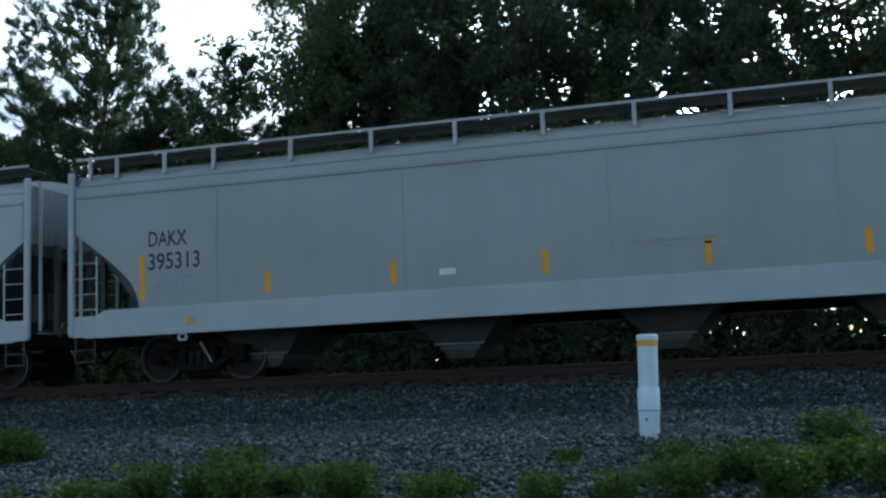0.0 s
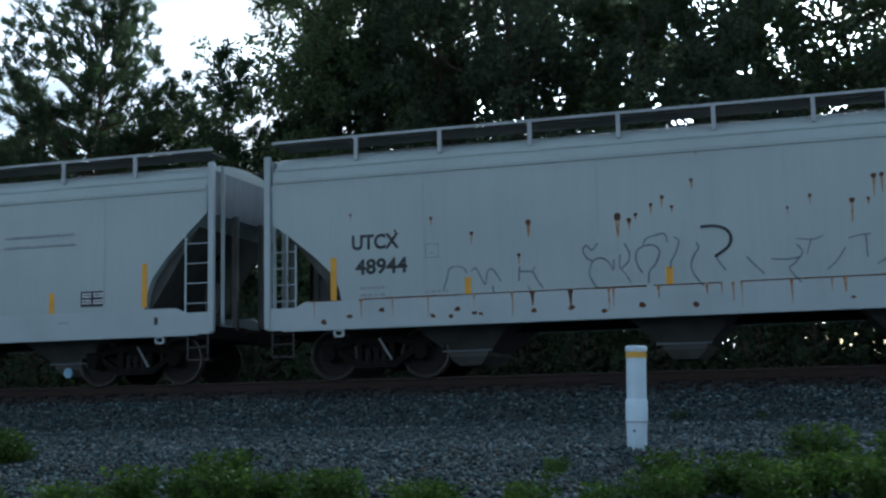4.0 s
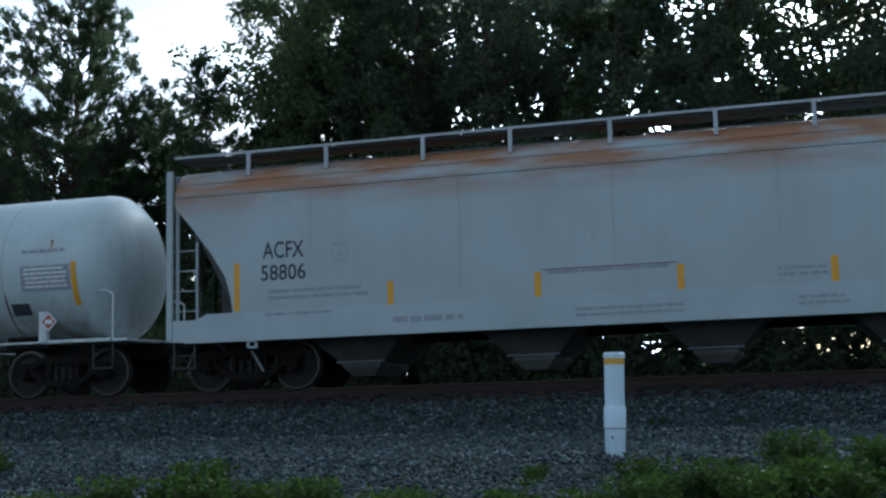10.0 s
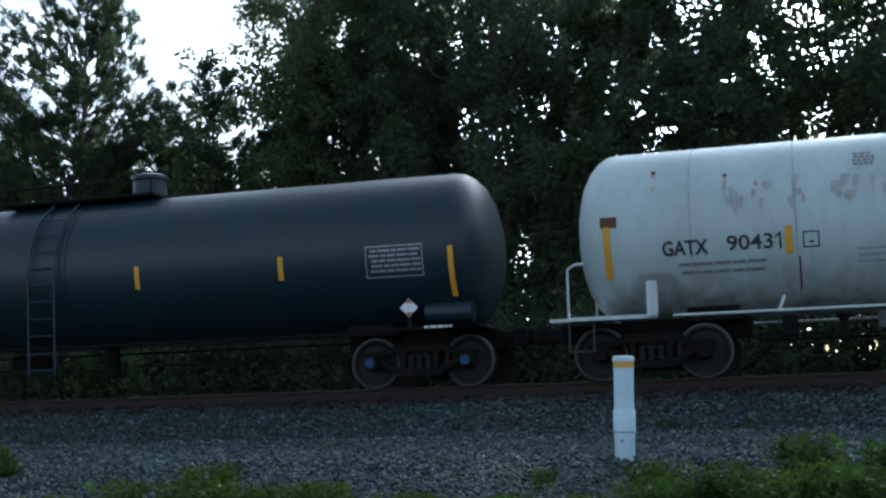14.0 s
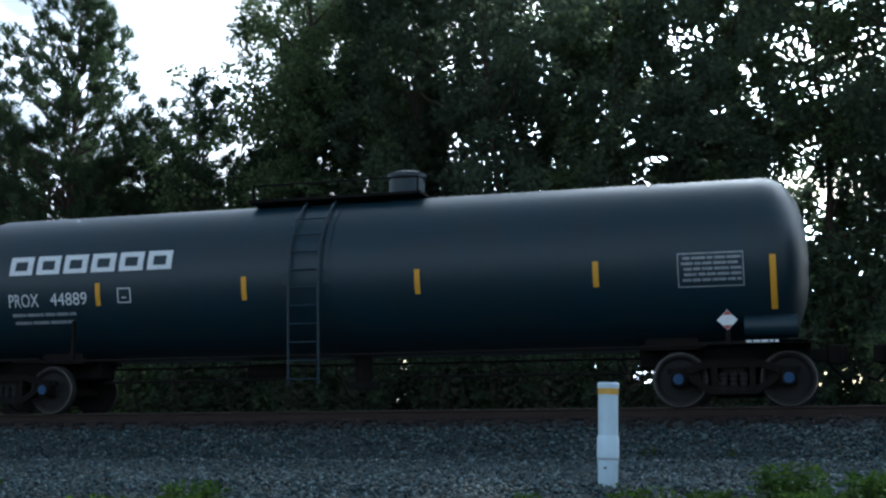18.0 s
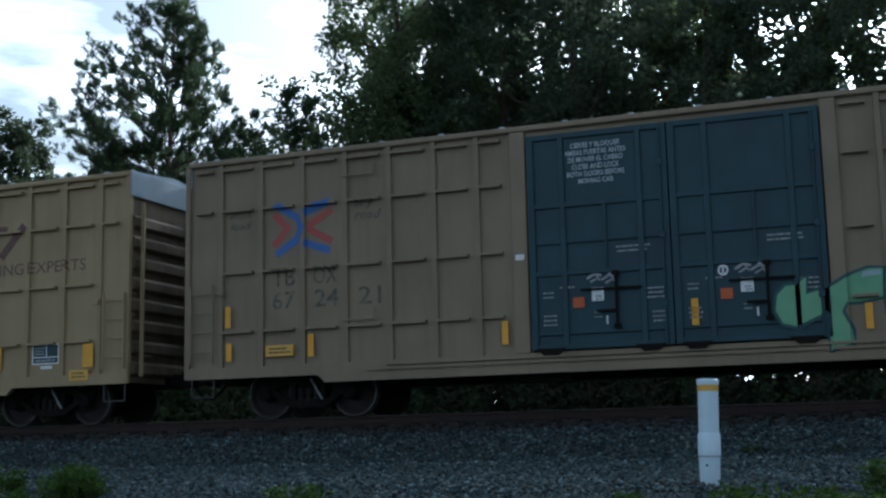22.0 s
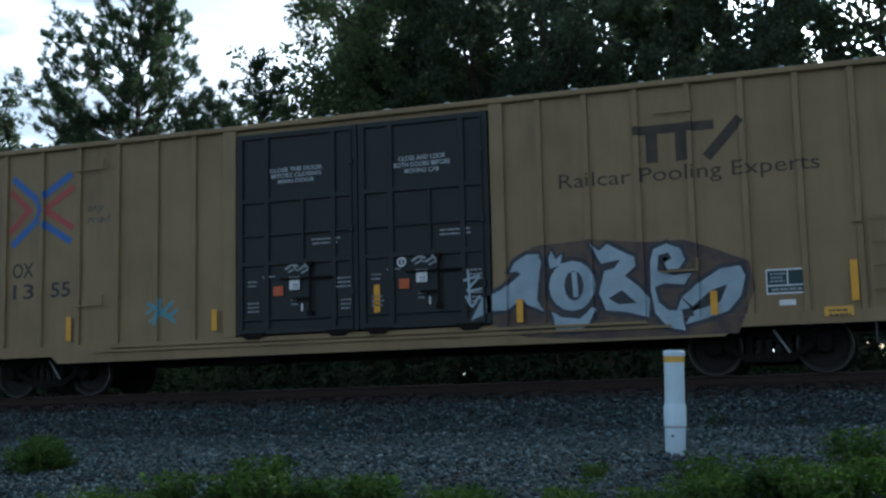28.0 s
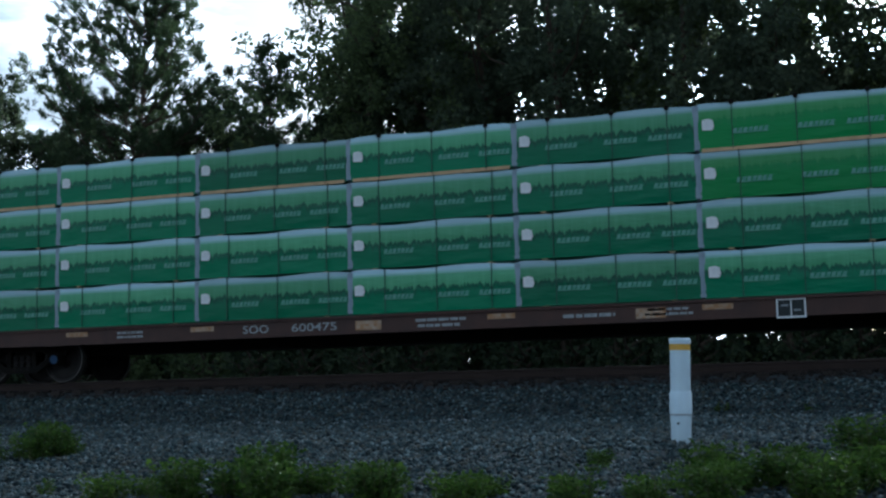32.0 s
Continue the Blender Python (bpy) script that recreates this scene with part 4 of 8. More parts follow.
for k, (x, z) in enumerate([(4.95, 2.02), (5.20, 1.45), (6.05, 1.46)]):
    part("graffiti_drip", stroke(Shape(), smooth([(x, z), (x + 0.18, z - 0.08), (x + 0.30, z - 0.03)], 4), 0.03, SKIN, 0.004), M_SPRAY_DARK, hop)
scribble(hop, [
    ([(-5.85, 1.5), (-5.79, 1.66), (-5.72, 1.87), (-5.51, 1.88), (-5.42, 1.78)], 0.03), ([(-5.33, 1.8), (-5.26, 1.85), (-5.19, 1.74), (-5.09, 1.56), (-5.04, 1.78), (-4.94, 1.8), (-4.81, 1.6)], 0.03), ([(-4.96, 1.52), (-4.94, 1.41)], 0.03),
    ([(-4.49, 1.6), (-4.47, 1.81), (-4.46, 1.75), (-4.25, 1.73), (-4.18, 1.61), (-4.07, 1.45)], 0.035), ([(-4.2, 1.82), (-4.25, 1.73)], 0.025), ([(-4.33, 1.49), (-4.23, 1.3)], 0.025)], 0)
scribble(hop, [
    ([(-3.11, 2.15), (-3.21, 2.05), (-3.3, 2.13), (-3.36, 2.05), (-3.3, 1.92), (-3.2, 1.86)], 0.034), ([(-3.07, 1.35), (-3.2, 1.49), (-3.26, 1.67), (-3.19, 1.86), (-3.04, 1.9), (-2.92, 1.82), (-2.85, 1.69), (-2.84, 1.86)], 0.03), ([(-2.65, 2.12), (-2.58, 1.98), (-2.59, 1.83), (-2.72, 1.7)], 0.03),
    ([(-2.73, 1.94), (-2.74, 1.73), (-2.64, 1.6), (-2.57, 1.47)], 0.025), ([(-2.37, 1.62), (-2.46, 1.8), (-2.45, 1.98), (-2.34, 2.06), (-2.17, 2.07), (-2.07, 1.96), (-2.14, 1.76), (-2.25, 1.63), (-2.27, 1.45)], 0.032), ([(-2.34, 2.09), (-2.28, 2.19), (-2.11, 2.24), (-1.98, 2.25), (-1.93, 2.11)], 0.026)], 6)
scribble(hop, [
    ([(-1.82, 2.18), (-1.75, 2.12), (-1.8, 1.94), (-1.88, 1.79), (-1.9, 1.67)], 0.028), ([(-1.46, 2.07), (-1.43, 1.98), (-1.5, 1.88), (-1.56, 1.71), (-1.52, 1.55), (-1.38, 1.36)], 0.03), ([(-1.37, 2.33), (-1.15, 2.33), (-0.97, 2.26), (-0.9, 2.12), (-0.96, 1.97), (-1.16, 1.83)], 0.05),
    ([(-1.16, 1.83), (-1.09, 1.71), (-1.01, 1.6)], 0.03), ([(-0.66, 1.79), (-0.53, 1.64), (-0.4, 1.51)], 0.03), ([(-0.27, 1.74), (-0.03, 1.72), (0.18, 1.75)], 0.026),
    ([(0.13, 1.95), (0.21, 1.82), (0.08, 1.65), (-0.0, 1.56), (0.17, 1.34)], 0.028)], 12)
scribble(hop, [
    ([(0.13, 2.05), (0.39, 2.02), (0.55, 2.08)], 0.02), ([(0.36, 2.04), (0.28, 1.79)], 0.022), ([(0.59, 1.53), (0.74, 1.67), (0.87, 1.86)], 0.024),
    ([(0.93, 2.01), (1.11, 2.05), (1.26, 2.06)], 0.022), ([(1.19, 2.04), (1.2, 1.7)], 0.028), ([(1.35, 1.58), (1.5, 1.68), (1.65, 1.82), (1.68, 1.43)], 0.026),
    ([(1.45, 1.62), (1.7, 1.63)], 0.026)], 19)
scribble(hop, [
    ([(1.8, 1.77), (1.76, 1.48)], 0.035), ([(1.9, 1.62), (2.09, 1.42)], 0.04), ([(2.24, 1.6), (2.26, 1.39)], 0.035),
    ([(2.36, 1.6), (2.41, 1.79), (2.43, 1.38)], 0.035), ([(2.56, 1.59), (2.57, 1.37)], 0.03), ([(2.67, 1.58), (2.75, 1.82), (2.83, 1.86)], 0.03),
    ([(2.84, 1.67), (2.94, 1.81), (3.02, 1.95)], 0.03), ([(3.06, 1.75), (3.21, 1.89), (3.31, 1.96)], 0.026)], 26)
for path in ([(3.39, 1.07), (3.52, 1.16), (3.66, 1.11), (3.79, 1.01), (3.93, 1.05)], [(3.93, 1.05), (4.08, 1.16), (4.23, 1.18), (4.35, 1.08)]):
    part("graffiti_line", stroke(Shape(), smooth(path), 0.035, flat_side(0.0235)), M_SCRIBBLE, hop, "thin grey spray-paint scribble")
notice(hop, 7.22, 7.75, 1.52, 1.82, SKIN)

# third car: white, with a pale sill and painted gate caps
C = -44.10
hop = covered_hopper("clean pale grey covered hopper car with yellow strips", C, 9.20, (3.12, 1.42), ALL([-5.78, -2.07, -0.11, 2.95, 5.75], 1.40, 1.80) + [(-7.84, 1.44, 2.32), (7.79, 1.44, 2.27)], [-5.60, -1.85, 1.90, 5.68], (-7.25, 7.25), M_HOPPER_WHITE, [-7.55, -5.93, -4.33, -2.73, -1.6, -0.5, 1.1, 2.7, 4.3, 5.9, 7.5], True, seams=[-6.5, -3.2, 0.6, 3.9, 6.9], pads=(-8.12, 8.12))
lettering("reporting_mark", "ACFX", -7.72, -6.72, 2.46, 2.75, M_BLACK, hop, SKIN, bold=0.03)
lettering("car_number", "69352", -7.71, -6.46, 2.02, 2.30, M_BLACK, hop, SKIN, bold=0.03)
framed(hop, -6.05, 2.42, 0.13, M_FADED, SKIN)
small_print(hop, M_FADED, [(-7.7, -6.7, 1.75, 2, 0.06, 0.10), (3.2, 3.9, 1.85, 2, 0.04, 0.04), (4.6, 6.3, 2.95, 2, 0.035, 0.16), (-7.4, -6.4, 1.2, 1, 0.09, 0.05), (0.5, 0.8, 1.2, 2, 0.05, 0.03), (5.9, 6.15, 1.24, 1, 0.06, 0.03)], flat_side(0.022), 25)
notice(hop, 6.40, 6.92, 1.50, 1.80, SKIN)
for x in (-8.05, 8.05):
    part("sill_slot", patch(Shape(), x - 0.04, x + 0.04, 1.10, 1.24, flat_side(0.022)), M_BLACK, hop)

# fourth car: rust blown over its roof edge
E4 = -62.76
hop = covered_hopper("white covered hopper car rusted along the roof edge", E4, 8.22, (3.38, 1.28), ALL([-3.88, -1.23, 1.18, 3.61], 1.40, 1.82) + [(-6.85, 1.42, 2.30), (6.86, 1.42, 2.28)], [-4.75, -1.52, 1.62, 4.75], (-6.90, 6.90), M_RUSTY_WHITE, [-6.65, -5.1, -3.25, -1.65, 0.1, 1.87, 3.45, 5.03, 6.63], seams=[-5.4, -2.6, 0.1, 2.8, 5.4], pads=(-6.56, 6.56))
lettering("reporting_mark", "ACFX", -6.33, -5.52, 2.35, 2.66, M_BLACK, hop, SKIN, bold=0.01)
lettering("car_number", "58806", -6.37, -5.49, 1.95, 2.24, M_BLACK, hop, SKIN, bold=0.01)
framed(hop, -4.82, 2.40, 0.15, M_FADED, SKIN)
small_print(hop, M_FADED, [(-6.3, -4.3, 1.78, 2, 0.06, 0.06), (-1.1, 1.0, 1.84, 1, 0.06, 0.04), (2.7, 3.5, 1.68, 2, 0.05, 0.05), (4.55, 5.70, 2.28, 4, 0.03, 0.045), (5.2, 6.35, 2.16, 1, 0.05, 0.04)], SKIN, 35)
small_print(hop, M_FADED, [(-6.3, -5.0, 1.36, 1, 0.05, 0.04), (-0.7, 1.2, 1.18, 2, 0.05, 0.05), (3.0, 3.8, 1.20, 2, 0.05, 0.05), (-3.9, -2.55, 1.18, 1, 0.10, 0.04)], flat_side(0.022), 45)
part("line_border", Shape().box(-1.17, 1.12, -HALF - 0.008, -HALF - 0.004, 1.38, 1.40).box(-1.17, 1.12, -HALF - 0.008, -HALF - 0.004, 1.85, 1.865), M_MAROON, hop)
notice(hop, 4.69, 5.09, 1.50, 1.80, SKIN)
part("repair_patch", patch(Shape(), 6.30, 6.62, 1.08, 1.15, flat_side(0.024)), M_MAROON, hop, "dull red repair patch on the sill")


# ---- tank cars ----
def shell_profile(half, r, head=0.72, n=7):
    """Along the axis: a round-nosed head at each end."""
    left = [(-half - head * math.cos(math.pi / 2 * i / n), r * math.sin(math.pi / 2 * i / n) ** 0.8 if i else 0.02) for i in range(n + 1)]
    return left + [(half * k / 4, r) for k in (-2, 0, 2)] + [(-x, q) for x, q in reversed(left)]


def ring_band(x, r, mid, w, lift, n=40, a0=0.0, a1=2 * math.pi):
    s = Shape()
    rings = []
    for i in range(n + 1):
        u = a0 + (a1 - a0) * i / n
        rings.append([(x - w / 2, (r + lift) * math.sin(u), mid + (r + lift) * math.cos(u)), (x + w / 2, (r + lift) * math.sin(u), mid + (r + lift) * math.cos(u))])
    return s.loft(rings, closed=False)


def tank_car(label, train_x, half, r, mid, mat, trucks, caps=False, deck=0.65):
    car = thing("tank_car", label, "tank car", "cars of the freight train")
    TRAIN.append((car, train_x))
    s = Shape().lathe(shell_profile(half, r), 48, "x")
    s.v = [(x, y, z + mid) for x, y, z in s.v]
    part("tank", s, M_TANK_STAINED if mat is M_TANK_WHITE else mat, car, smooth=True)
    for e in (-1, 1):
        x = e * (half + deck + 0.45)
        part("stub_sill", Shape().box(min(x, e * (half - 2.2)), max(x, e * (half - 2.2)), -0.25, 0.25, 0.70, 1.05, 0.02), M_STEEL, car)
        part("end_platform", Shape().box(min(x, e * (half + 0.05)), max(x, e * (half + 0.05)), -1.45, 1.45, 1.0, 1.06, 0.01), M_TANK_WHITE if mat is M_TANK_WHITE else M_STEEL, car)
        cradle = Shape().prism([(e * (half - 1.6) - 0.5, 0.98), (e * (half - 1.6) + 0.5, 0.98), (e * (half - 1.6) + 0.35, mid - r * 0.72), (e * (half - 1.6) - 0.35, mid - r * 0.72)], -0.72, 0.72)
        part("cradle", cradle, M_STEEL, car)
        coupler(car, x, e)
        part("brake_rod", Shape().rod((e * 1.0, -0.5, 0.62), (e * (half - 2.4), -0.5, 0.60), 0.022), M_STEEL, car)
    gear(car, trucks, lever=False, caps=caps)
    part("brake_cylinder", Shape().rod((-2.4, 0.35, 0.80), (-1.6, 0.35, 0.80), 0.16, 12), M_STEEL, car)
    part("outlet_valve", Shape().rod((0.1, 0, mid - r), (0.1, 0, 0.55), 0.16, 12).box(-0.15, 0.35, -0.2, 0.2, 0.42, 0.56), M_STEEL, car)
    return car


def grab_rail(points, r=0.022):
    return Shape().pipe(points, r, 8)


# white tank car, stained and rust-marked
T = -79.93
TR, TM = 1.52, 2.55
tank = tank_car("stained white tank car with ladder and rusted fittings", T, 6.85, TR, TM, M_TANK_WHITE, (-6.3, 6.3))
RS = round_side(TR, TM)
for x in (-5.5, -3.8, -1.9, 1.6, 3.35, 5.2):
    part("shell_seam", ring_band(x, TR, TM, 0.03, 0.004), M_SEAM, tank, "dark stained jacket seam")
strips(tank, [(-6.90, 1.70, 2.57), (-3.93, 1.95, 2.40), (-1.23, 2.06, 2.46), (1.05, 2.08, 2.56), (3.62, 2.06, 2.52), (6.81, 1.74, 2.57)], RS, 5)
lettering("reporting_mark", "GATX", -5.98, -5.22, 2.02, 2.27, M_BLACK, tank, RS, bold=0.025)
lettering("car_number", "9043", -4.92, -4.18, 2.05, 2.30, M_BLACK, tank, RS, bold=0.012)
part("car_number", stroke(Shape(), [(-4.14, 2.235), (-4.065, 2.295), (-4.065, 2.05)], 0.034, RS), M_BLACK, tank)
small_print(tank, M_GREY_STENCIL, [(-5.75, -4.3, 1.90, 2, 0.05, 0.08)], RS, 60)
small_print(tank, M_FADED, [(-2.9, -1.9, 1.98, 3, 0.03, 0.07), (-1.35, -0.7, 2.78, 3, 0.035, 0.05), (1.9, 2.9, 1.95, 3, 0.035, 0.04), (5.6, 6.6, 2.85, 1, 0.06, 0.04)], RS, 66)
framed(tank, -3.58, 2.16, 0.13, M_BLACK, RS)
part("notice_panel", patch(Shape(), 3.72, 4.77, 2.44, 2.92, RS, 4), M_BLUE_PATCH, tank, "pale blue painted name panel")
lettering("commodity_name", "DIMETHYLAMINE\nANHYDROUS", 3.82, 4.68, 2.62, 2.88, M_SPRAY_DARK, tank, round_side(TR, TM, 0.017), align="CENTER")
part("notice_panel", patch(Shape(), 3.78, 4.53, 2.05, 2.32, RS, 3), M_RUST_LIGHT, tank)
part("notice_panel", patch(Shape(), 5.63, 6.72, 2.04, 2.53, RS, 4), M_FADED, tank, "grey stencil panel of small lines")
small_print(tank, M_WHITE, [(5.69, 6.66, 2.48, 5, 0.035, 0.05)], round_side(TR, TM, 0.017), 71)
part("notice_panel", patch(Shape(), 5.31, 5.72, 1.60, 1.82, RS, 2), M_SPRAY_DARK, tank)
# stains: rust round the fittings, soot smears, runs
rnd = random.Random(12)
for x, z, w in [(0.42, 3.59, 0.15), (0.70, 3.28, 0.18), (1.14, 3.58, 0.11), (1.42, 3.59, 0.16), (0.87, 2.73, 0.15), (1.23, 2.67, 0.21), (1.33, 2.98, 0.07), (1.89, 2.78, 0.07), (2.0, 2.56, 0.06), (-0.93, 3.50, 0.07), (-1.23, 3.78, 0.10), (-0.15, 3.36, 0.06), (0.63, 2.17, 0.06), (0.86, 2.0, 0.06), (-0.61, 2.17, 0.06), (-1.71, 2.41, 0.05), (-1.84, 2.19, 0.05), (2.14, 3.37, 0.07), (-2.18, 3.80, 0.12), (-4.9, 3.35, 0.08), (-6.1, 3.5, 0.09), (6.3, 3.0, 0.07), (4.9, 2.3, 0.06), (3.1, 3.3, 0.05)]:
    w *= 0.95
    part("rust_run", blot(Shape(), [(x - w * 0.25, z - rnd.uniform(2, 6) * w), (x + w * 0.2, z - rnd.uniform(2, 5) * w), (x + w * 0.45, z), (x - w * 0.45, z)], RS), M_RUST_LIGHT, tank, "pale rust run")
    part("rust_spot", blot(Shape(), [(x + w * 0.55 * math.cos(u) * rnd.uniform(0.7, 1.1), z + w * 0.5 * math.sin(u) * rnd.uniform(0.6, 1.1)) for u in (0.7 * i for i in range(9))], round_side(TR, TM, 0.015)), M_RUST, tank, "rust spot")
for x0, z1, l in [(1.6, 3.0, 1.3), (-1.9, 3.5, 1.4), (-3.78, 1.9, 0.5), (3.38, 2.0, 0.6), (5.22, 2.0, 0.7)]:
    part("rust_run", patch(Shape(), x0 - 0.014, x0 + 0.012, z1 - l, z1, round_side(TR, TM, 0.014), 6, lean=0.012), M_RUST, tank, "long rust run down a seam")
part("stencil_frame", patch(patch(patch(patch(Shape(), -0.65, -0.62, 1.96, 3.0, RS, 6), 0.37, 0.40, 1.96, 3.0, RS, 6), -0.62, 0.37, 2.97, 3.0, RS), -0.62, 0.37, 1.96, 1.99, RS), M_FADED, tank, "faded stencil frame round the ladder")
part("bare_patch", patch(Shape(), -7.0, -6.72, 2.55, 2.74, round_side(TR, TM, 0.009), 3), M_RUST, tank, "bare rusty patch")
part("bare_patch", blot(Shape(), [(-6.45, 1.75), (-5.85, 1.75), (-5.75, 1.60), (-5.95, 1.42), (-6.35, 1.50)], round_side(TR, TM, 0.03)), M_SEAM, tank)
for k in range(22):
    x = rnd.uniform(-1.5, 2.0)
    z, w = rnd.uniform(3.35, 3.85), rnd.uniform(0.02, 0.06)
    part("rust_run", blot(Shape(), [(x - w * 0.3, z - rnd.uniform(0.15, 0.5)), (x + w * 0.2, z - rnd.uniform(0.1, 0.4)), (x + w * 0.6, z), (x - w * 0.6, z)], round_side(TR, TM, 0.02 + 0.0006 * k)), M_RUST if k % 3 == 0 else M_RUST_LIGHT, tank, "rust run below the valve housing")
for k in range(34):
    x, z, w = rnd.uniform(-5.2, -2.0), rnd.uniform(2.85, 3.25), rnd.uniform(0.015, 0.05)
    part("soot_smear", blot(Shape(), [(x - w, z - rnd.uniform(0.05, 0.2)), (x + w * 0.6, z - rnd.uniform(0.08, 0.25)), (x + w * rnd.uniform(1, 3), z), (x - w * 0.6, z + 0.015)], round_side(TR, TM, 0.012 + 0.0004 * k)), M_SEAM, tank, "grey soot smear")
part("faded_stencil", rows_of_bars(Shape(), -2.86, -2.52, 3.58, 4, 0.045, 0.02, RS, 5), M_GREY_STENCIL, tank, "faded dark stencil high on the shell")
# ladder up the side, walk and housing on top
lad = Shape()
for x in (-0.18, 0.32):
    pts = [(x, -1.56, 0.55), (x, -1.60, 1.0), (x, -1.64, 2.5)] + [(x, -(TR + 0.10) * math.cos(u), TM + (TR + 0.10) * math.sin(u)) for u in (0.2, 0.5, 0.8, 1.0)]
    lad.pipe(pts, 0.021, 6)
lad = part("ladder", lad, M_LADDER, tank, "white ladder with rusted rungs")
for i in range(11):
    z = 0.60 + 0.33 * i
    y = -1.60 if z < 2.6 else -math.sqrt(max((TR + 0.10) ** 2 - (z - TM) ** 2, 0.1))
    part("rung", Shape().rod((-0.18, y, z), (0.32, y, z), 0.016, 6), M_RUST_LIGHT if i > 2 else M_LADDER, lad, "rusted ladder rung")
    if i > 3:
        for x in (-0.18, 0.32):
            part("rust_collar", Shape().rod((x, y, z - 0.05), (x, y, z + 0.03), 0.024, 8), M_RUST, lad)
part("top_walk", Shape().box(-0.50, 0.55, -0.50, 0.50, 4.03, 4.07), M_RUST_LIGHT, tank)
part("housing_flange", Shape().lathe([(4.07, 0.52), (4.13, 0.52), (4.15, 0.44), (4.20, 0.43)], 20, "z"), M_RUST, tank, "rusted flange under the valve housing")
part("valve_housing", Shape().lathe([(4.06, 0.40), (4.40, 0.42), (4.46, 0.36), (4.48, 0.0)], 20, "z"), M_TANK_WHITE, tank, "white round valve housing", smooth=True)
for y in (-0.9, 0.9):
    part("safety_rail", grab_rail([(-1.10, y, 3.95), (-1.10, y, 4.72), (-0.30, y, 4.76), (-0.22, y, 4.68), (-0.22, y, 4.05)]).pipe([(-1.05, y, 4.45), (-0.85, y, 4.32), (-0.25, y, 4.32)], 0.02).rod((-0.75, y, 4.1), (-0.75, y, 4.32), 0.02), M_TANK_WHITE, tank, "bent white safety rail")
    part("safety_rail", grab_rail([(0.42, y, 4.05), (0.42, y, 4.68), (0.52, y, 4.77), (0.98, y, 4.77), (1.62, y, 4.42), (1.62, y, 4.0)]).pipe([(0.98, y, 4.77), (0.98, y, 4.02)], 0.02).pipe([(0.98, y, 4.36), (1.62, y, 4.36)], 0.02), M_TANK_WHITE, tank, "bent white safety rail")
# long hand rail at the foot of the shell, with raking struts
for y in (-1, 1):
    for x0, x1 in ((-5.85, -0.23), (0.36, 6.9)):
        part("running_rail", Shape().rod((x0, y * 1.50, 1.03), (x1, y * 1.50, 1.03), 0.025, 8), M_TANK_WHITE, tank, "white running rail")
    for x in (-4.05, -2.15, 2.35, 4.35):
        part("rail_strut", Shape().rod((x - 0.10, y * 1.50, 1.03), (x, y * 1.46, 1.27), 0.028, 6), M_TANK_WHITE, tank, "raking rail strut")
    for e in (-1, 1):
        x = e * 7.62
        part("end_rail", grab_rail([(x, y * 1.40, 1.05), (x, y * 1.40, 1.90), (x - e * 0.12, y * 1.40, 1.98), (x - e * 0.30, y * 1.40, 1.99)]), M_TANK_WHITE, tank, "white end hand rail")
        part("sill_step", Shape().pipe([(x, y * 1.40, 1.0), (x, y * 1.40, 0.50), (x - e * 0.42, y * 1.40, 0.50), (x - e * 0.42, y * 1.40, 1.0)], 0.018), M_STEP, tank)
        part("bolster_plate", Shape().box(e * 6.18 - 0.09, e * 6.18 + 0.09, min(y * 1.44, y * 1.56), max(y * 1.44, y * 1.56), 1.03, 1.62, 0.01), M_TANK_WHITE, tank)
        part("side_platform", Shape().box(min(x, x - e * 1.5), max(x, x - e * 1.5), min(y * 1.3, y * 1.52), max(y * 1.3, y * 1.52), 1.0, 1.07, 0.01), M_TANK_WHITE, tank)
d = 0.19
part("placard", blot(Shape(), [(6.32 - d, 1.42), (6.32, 1.42 - d), (6.32 + d, 1.42), (6.32, 1.42 + d)], lambda x, z: -1.575), M_RED, tank, "red diamond placard with a pale border")
part("placard_band", patch(Shape(), 6.24, 6.40, 1.38, 1.46, lambda x, z: -1.581), M_WHITE, tank, "white number band")
for a, b in (((-d, 0), (0, -d)), ((0, -d), (d, 0)), ((d, 0), (0, d)), ((0, d), (-d, 0))):
    part("placard_border", stroke(Shape(), [(6.32 + a[0] * 0.88, 1.42 + a[1] * 0.88), (6.32 + b[0] * 0.88, 1.42 + b[1] * 0.88)], 0.025, lambda x, z: -1.58), M_WHITE, tank)
part("bottom_outlet", Shape().lathe([(0.52, 0.05), (0.56, 0.10), (0.66, 0.10), (0.70, 0.06), (0.86, 0.06), (0.98, 0.14)], 12, "z"), M_STEEL, tank, "dark bottom outlet valve", at=pose(-3.15, -0.75, 0))
part("under_box", Shape().box(-4.12, -3.88, -1.1, -0.8, 0.63, 0.98, 0.02), M_STEEL, tank, "dark brake box below the shell")
part("under_box", Shape().box(-2.62, -2.38, -1.1, -0.8, 0.70, 0.98, 0.02), M_SHADED_STEEL, tank)
part("under_box", Shape().box(-2.15, -1.95, -1.2, -0.9, 0.70, 0.93, 0.02), M_SHADED_STEEL, tank)


